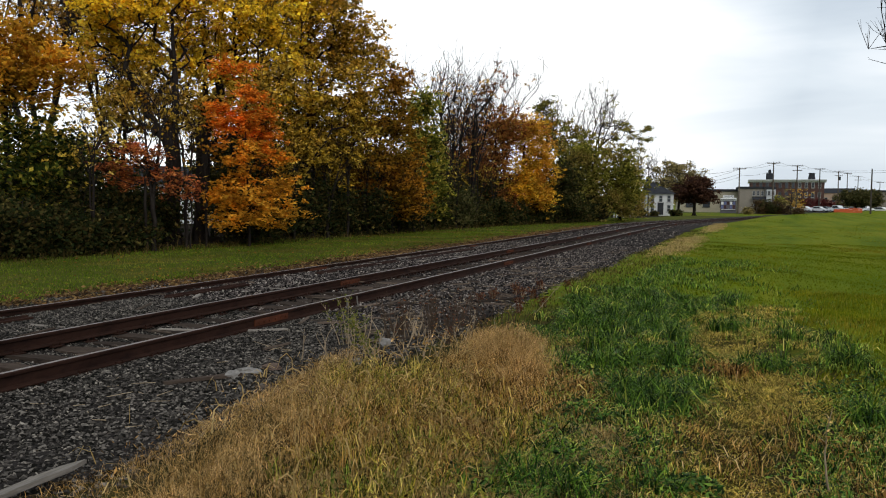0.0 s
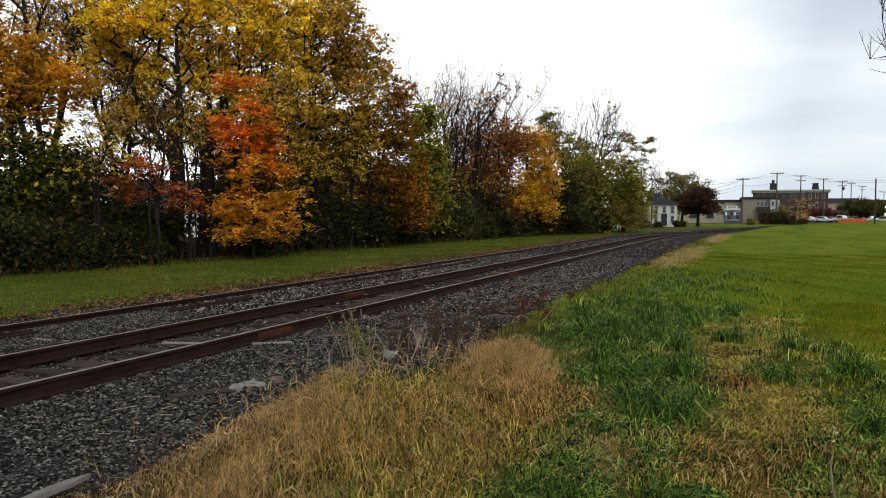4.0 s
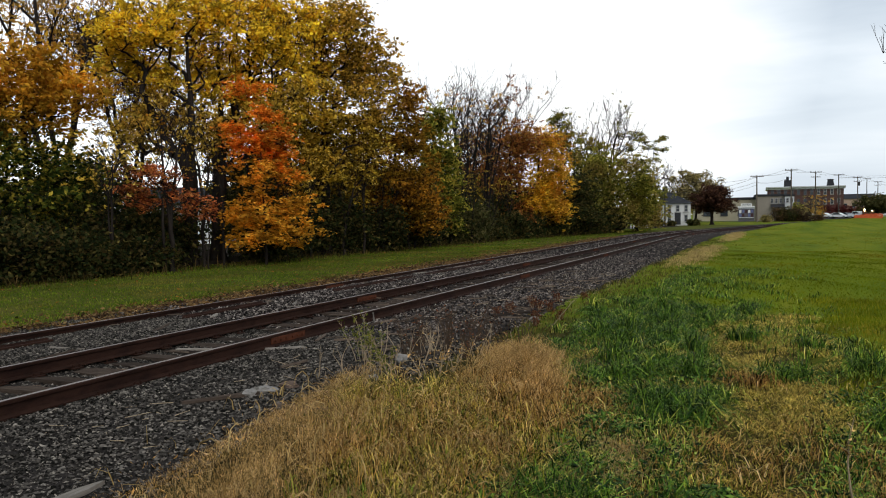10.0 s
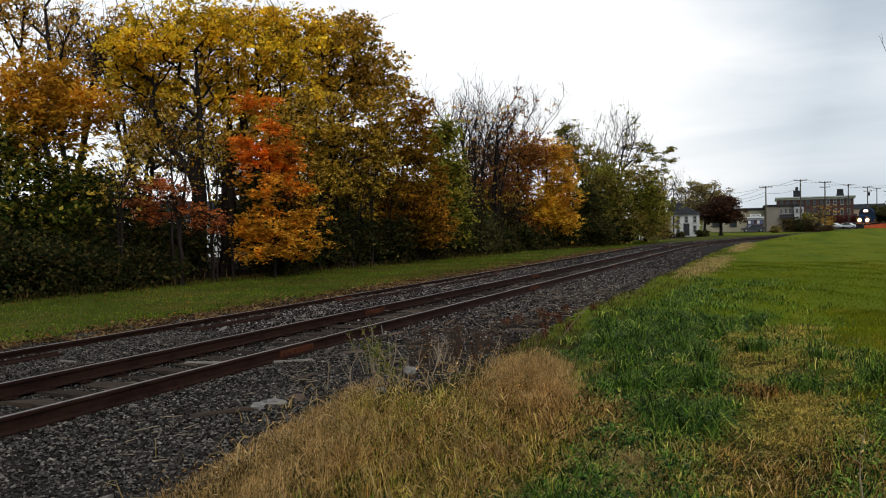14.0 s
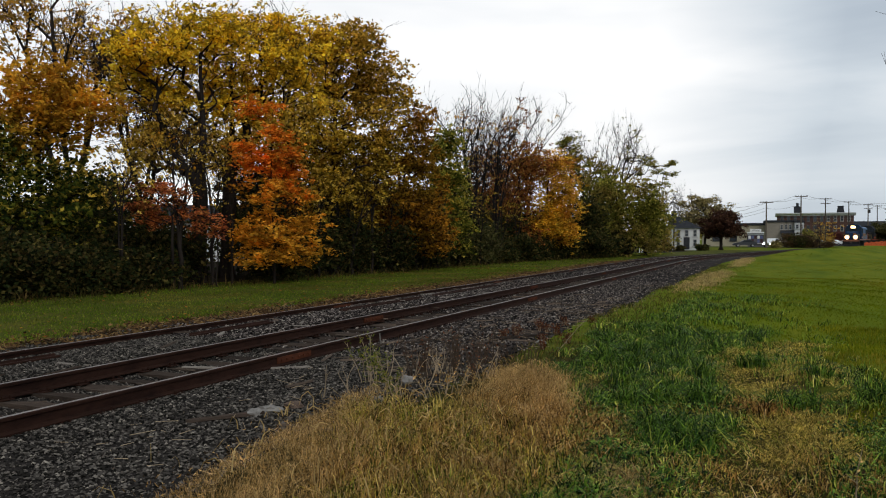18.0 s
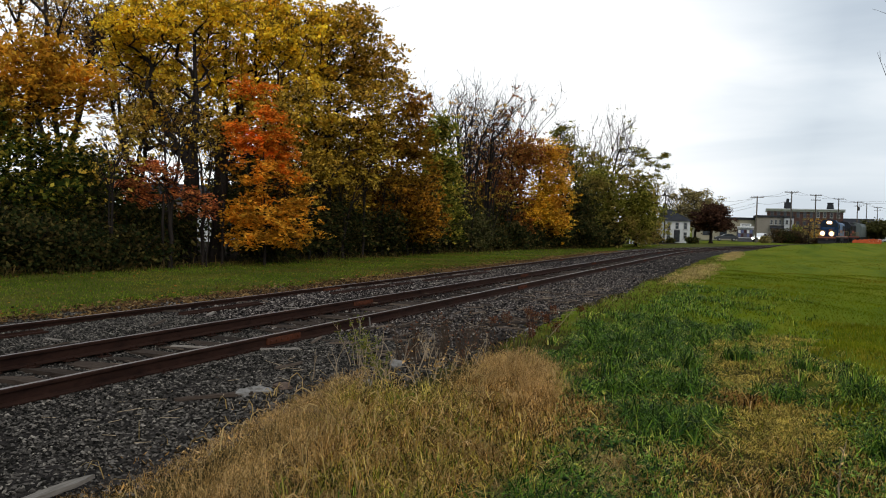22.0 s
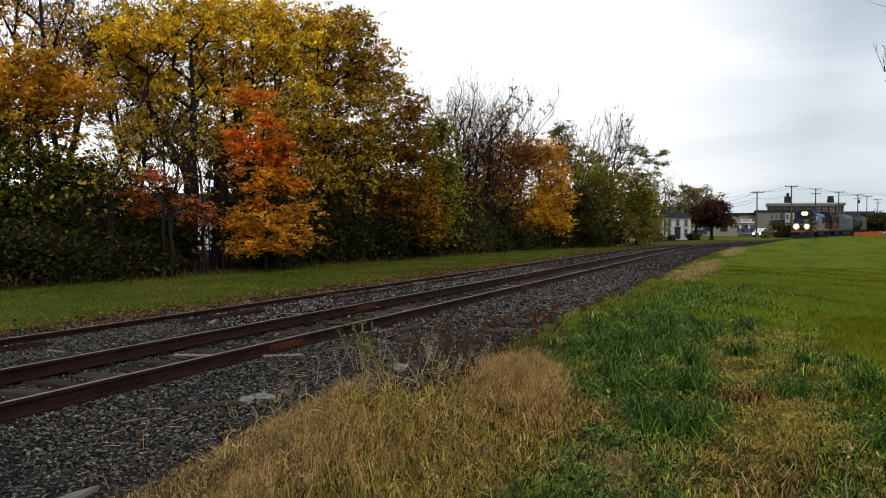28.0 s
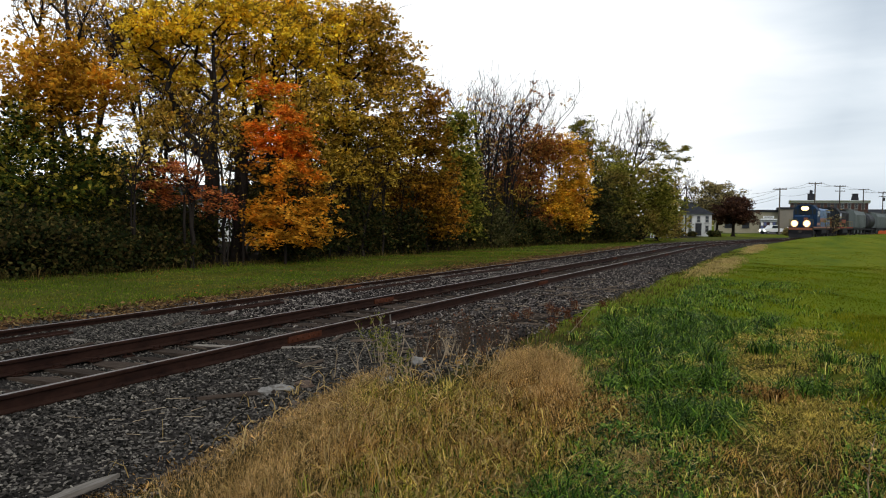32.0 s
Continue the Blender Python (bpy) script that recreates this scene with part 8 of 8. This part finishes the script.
rng_d = random.Random(12)
for k in range(30):
    t = rng_d.random()
    at = (-4.75 + 1.5 * t + rng_d.uniform(-0.35, 0.35), 7.5 + 2.6 * rng_d.random() + 0.6 * t, -0.03)
    dead_weed("dead brown branching weed stalks", at, rng_d.uniform(0.22, 0.5), 900 + k, rng_d.choice((1, 2, 3)),
              (rng_d.uniform(-0.5, 0.6), rng_d.uniform(-0.3, 0.3)), leaves=rng_d.choice((0, 0, 8)), leaf_mat=M_SOFT)
M_DARKWEED = plain("blackened_weed_stem", (0.075, 0.052, 0.036), 0.9, vary=0.4, scale=4.0)
for k in range(26):
    at = (rng_d.gauss(-3.95, 0.42), rng_d.gauss(10.1, 0.5), -0.03)
    dead_weed("dark brown tangled dead weed stalks", at, rng_d.uniform(0.3, 0.62), 1900 + k, rng_d.choice((4, 5, 6)),
              (rng_d.uniform(-0.3, 0.35), rng_d.uniform(-0.2, 0.2)), mat=M_DARKWEED, leaves=rng_d.choice((0, 16)), leaf_mat=M_REDWEED)
for k, at in enumerate(((-4.78, 8.75, -0.03), (-4.62, 8.95, -0.03), (-4.5, 8.5, -0.03), (-4.05, 8.1, -0.02))):
    dead_weed("yellow-green leafy weed beside the rail", at, (0.55, 0.46, 0.36, 0.3)[k], 950 + k, 4, (0, 0), leaves=150, leaf_mat=L_WEED)
for k in range(10):
    at = (rng_d.uniform(-4.9, -3.3), rng_d.uniform(11.4, 16.5), -0.03)
    dead_weed("low red-brown weed on the ballast shoulder", at, rng_d.uniform(0.12, 0.22), 970 + k, 5, leaves=170, leaf_mat=M_REDWEED)
dead_weed("single tall dry stem leaning over", (-3.33, 12.46, -0.02), 0.85, 981, 1, (0.95, 0.35))
dead_weed("single thin dark stem with a seed head", (0.47, 5.45, -0.02), 0.62, 982, 1, (-0.02, 0.0), leaves=10, leaf_mat=M_DRY)
dead_weed("pale dry stem in the meadow", (0.78, 5.25, -0.02), 0.22, 983, 3, (0.1, 0.0), leaves=30, leaf_mat=M_DRY)
# two pale stakes beside the rail
for k, (x, y) in enumerate(((-6.05, 11.2), (-5.98, 11.45))):
    s_ = part("stake", cyl(bmesh.new(), (0, 0, -0.05), (-0.02 - 0.02 * k, 0.0, 0.24), 0.016, 0.012, 7), M_GREYWOOD, None, "short pale wooden stake beside the rail")
    s_.matrix_world = pose(x, y, 0)
    tagged(s_, category="stake", group="stakes by the rail")
# loose straw and sticks on the ballast
rng_s = np.random.default_rng(33)
n = 330
p = np.stack([rng_s.uniform(-6.0, -3.4, n), rng_s.uniform(4.6, 24.0, n), np.full(n, 0.0)], axis=1)
p[:, 0] = np.maximum(p[:, 0], -6.2)
a = rng_s.uniform(0, 6.28, n)
ln = rng_s.uniform(0.05, 0.26, n)
q = p + np.stack([np.cos(a) * ln, np.sin(a) * ln, rng_s.uniform(0.0, 0.05, n)], axis=1)
v, f = tubes(p, q, np.full(n, 0.004), np.full(n, 0.002), 4)
tagged(new("loose_straw", mesh_of("loose_straw", v, f, [M_WEED])), "loose straw and sticks on the ballast", "straw", kind="stuff")

# broken bits of old sleepers along the siding, in the crib and on the shoulder
M_SPLINTER = wood("splintered_wood", (0.035, 0.026, 0.021), (0.21, 0.165, 0.13), (1, 10, 8), 0.9)
rng_f = random.Random(77)
for k in range(190):
    where = rng_f.choice(("siding", "heap", "crib", "shoulder", "shoulder", "shoulder"))
    y = 6.0 + 26.0 * rng_f.random() ** 1.2
    x = {"siding": rng_f.uniform(-10.6, -9.9), "heap": rng_f.uniform(-9.2, -8.2), "crib": rng_f.uniform(-7.75, -6.9), "shoulder": rng_f.uniform(-6.1, -4.2)}[where]
    if where == "shoulder":
        y = 9.0 + 14.0 * rng_f.random() if rng_f.random() < 0.8 else y
    a, ln = rng_f.uniform(-0.5, 0.5) + (1.57 if where != "crib" and rng_f.random() < 0.4 else 0), rng_f.uniform(0.15, 0.7) * (0.8 if where == "crib" else 1.0)
    z = float(bed_z(x + 7.18)) + (0.022 if where == "crib" else 0.008)
    worn_board("wood_fragment", "broken weathered piece of an old wooden sleeper", (x, y, z), (x + math.cos(a) * ln, y + math.sin(a) * ln, z + rng_f.uniform(0.004, 0.03)),
               rng_f.uniform(0.025, 0.075), rng_f.uniform(0.015, 0.03), 1200 + k, rng_f.choice((M_TIE, M_SPLINTER, M_SPLINTER, M_GREYWOOD if x < -8 else M_SPLINTER)), "wood fragment")


# ---------------------------------------------------------------- what moves
def stock_pose(s, length):
    x0, y0, _ = line_at(s + 1.5)
    x1, y1, _ = line_at(s + length - 1.5)
    a = math.atan2(x1 - x0, y1 - y0)
    return pose(x0 - 1.5 * math.sin(a), y0 - 1.5 * math.cos(a), RAIL_TOP, 0, 0, -math.degrees(a))


def motions():
    # the train comes on at a steady 4.6 metres a second
    for stock, back, length in TRAIN:
        walk(stock, [(t, stock_pose(114.6 + 4.6 * (32 - t) + back, length)) for t in range(0, 33, 2)])
    # road traffic: bearings along the road, fronts towards the left
    walk(pickup, [(t, facing(b, 174.5, turn, 0.06)) for t, b, turn in (
        (0, 1.42, -60), (14, 1.42, -60), (15.5, 0.78, -55), (17, -0.07, -40), (18, -0.39, -25), (19, -0.46, -20), (28, -0.50, -20), (29.5, -0.72, -30), (31, -0.97, -45), (32, -1.19, -50))])
    walk(follower, [(t, facing(b, 178, turn, 0.06)) for t, b, turn in (
        (0, 2.15, -60), (20, 2.15, -60), (24, 0.78, -55), (25, 0.54, -50), (28, 0.47, -45), (30, 0.22, -40), (32, -0.03, -40))])
    walk(passing, [(t, facing(b, 177, -82, 0.06)) for t, b in (
        (0, 1.00), (8, 1.00), (10, 0.18), (12, -0.93), (17, -2.1), (20, -2.35), (22, -2.7), (25, -3.28), (28, -4.79), (32, -7.47))])


motions()
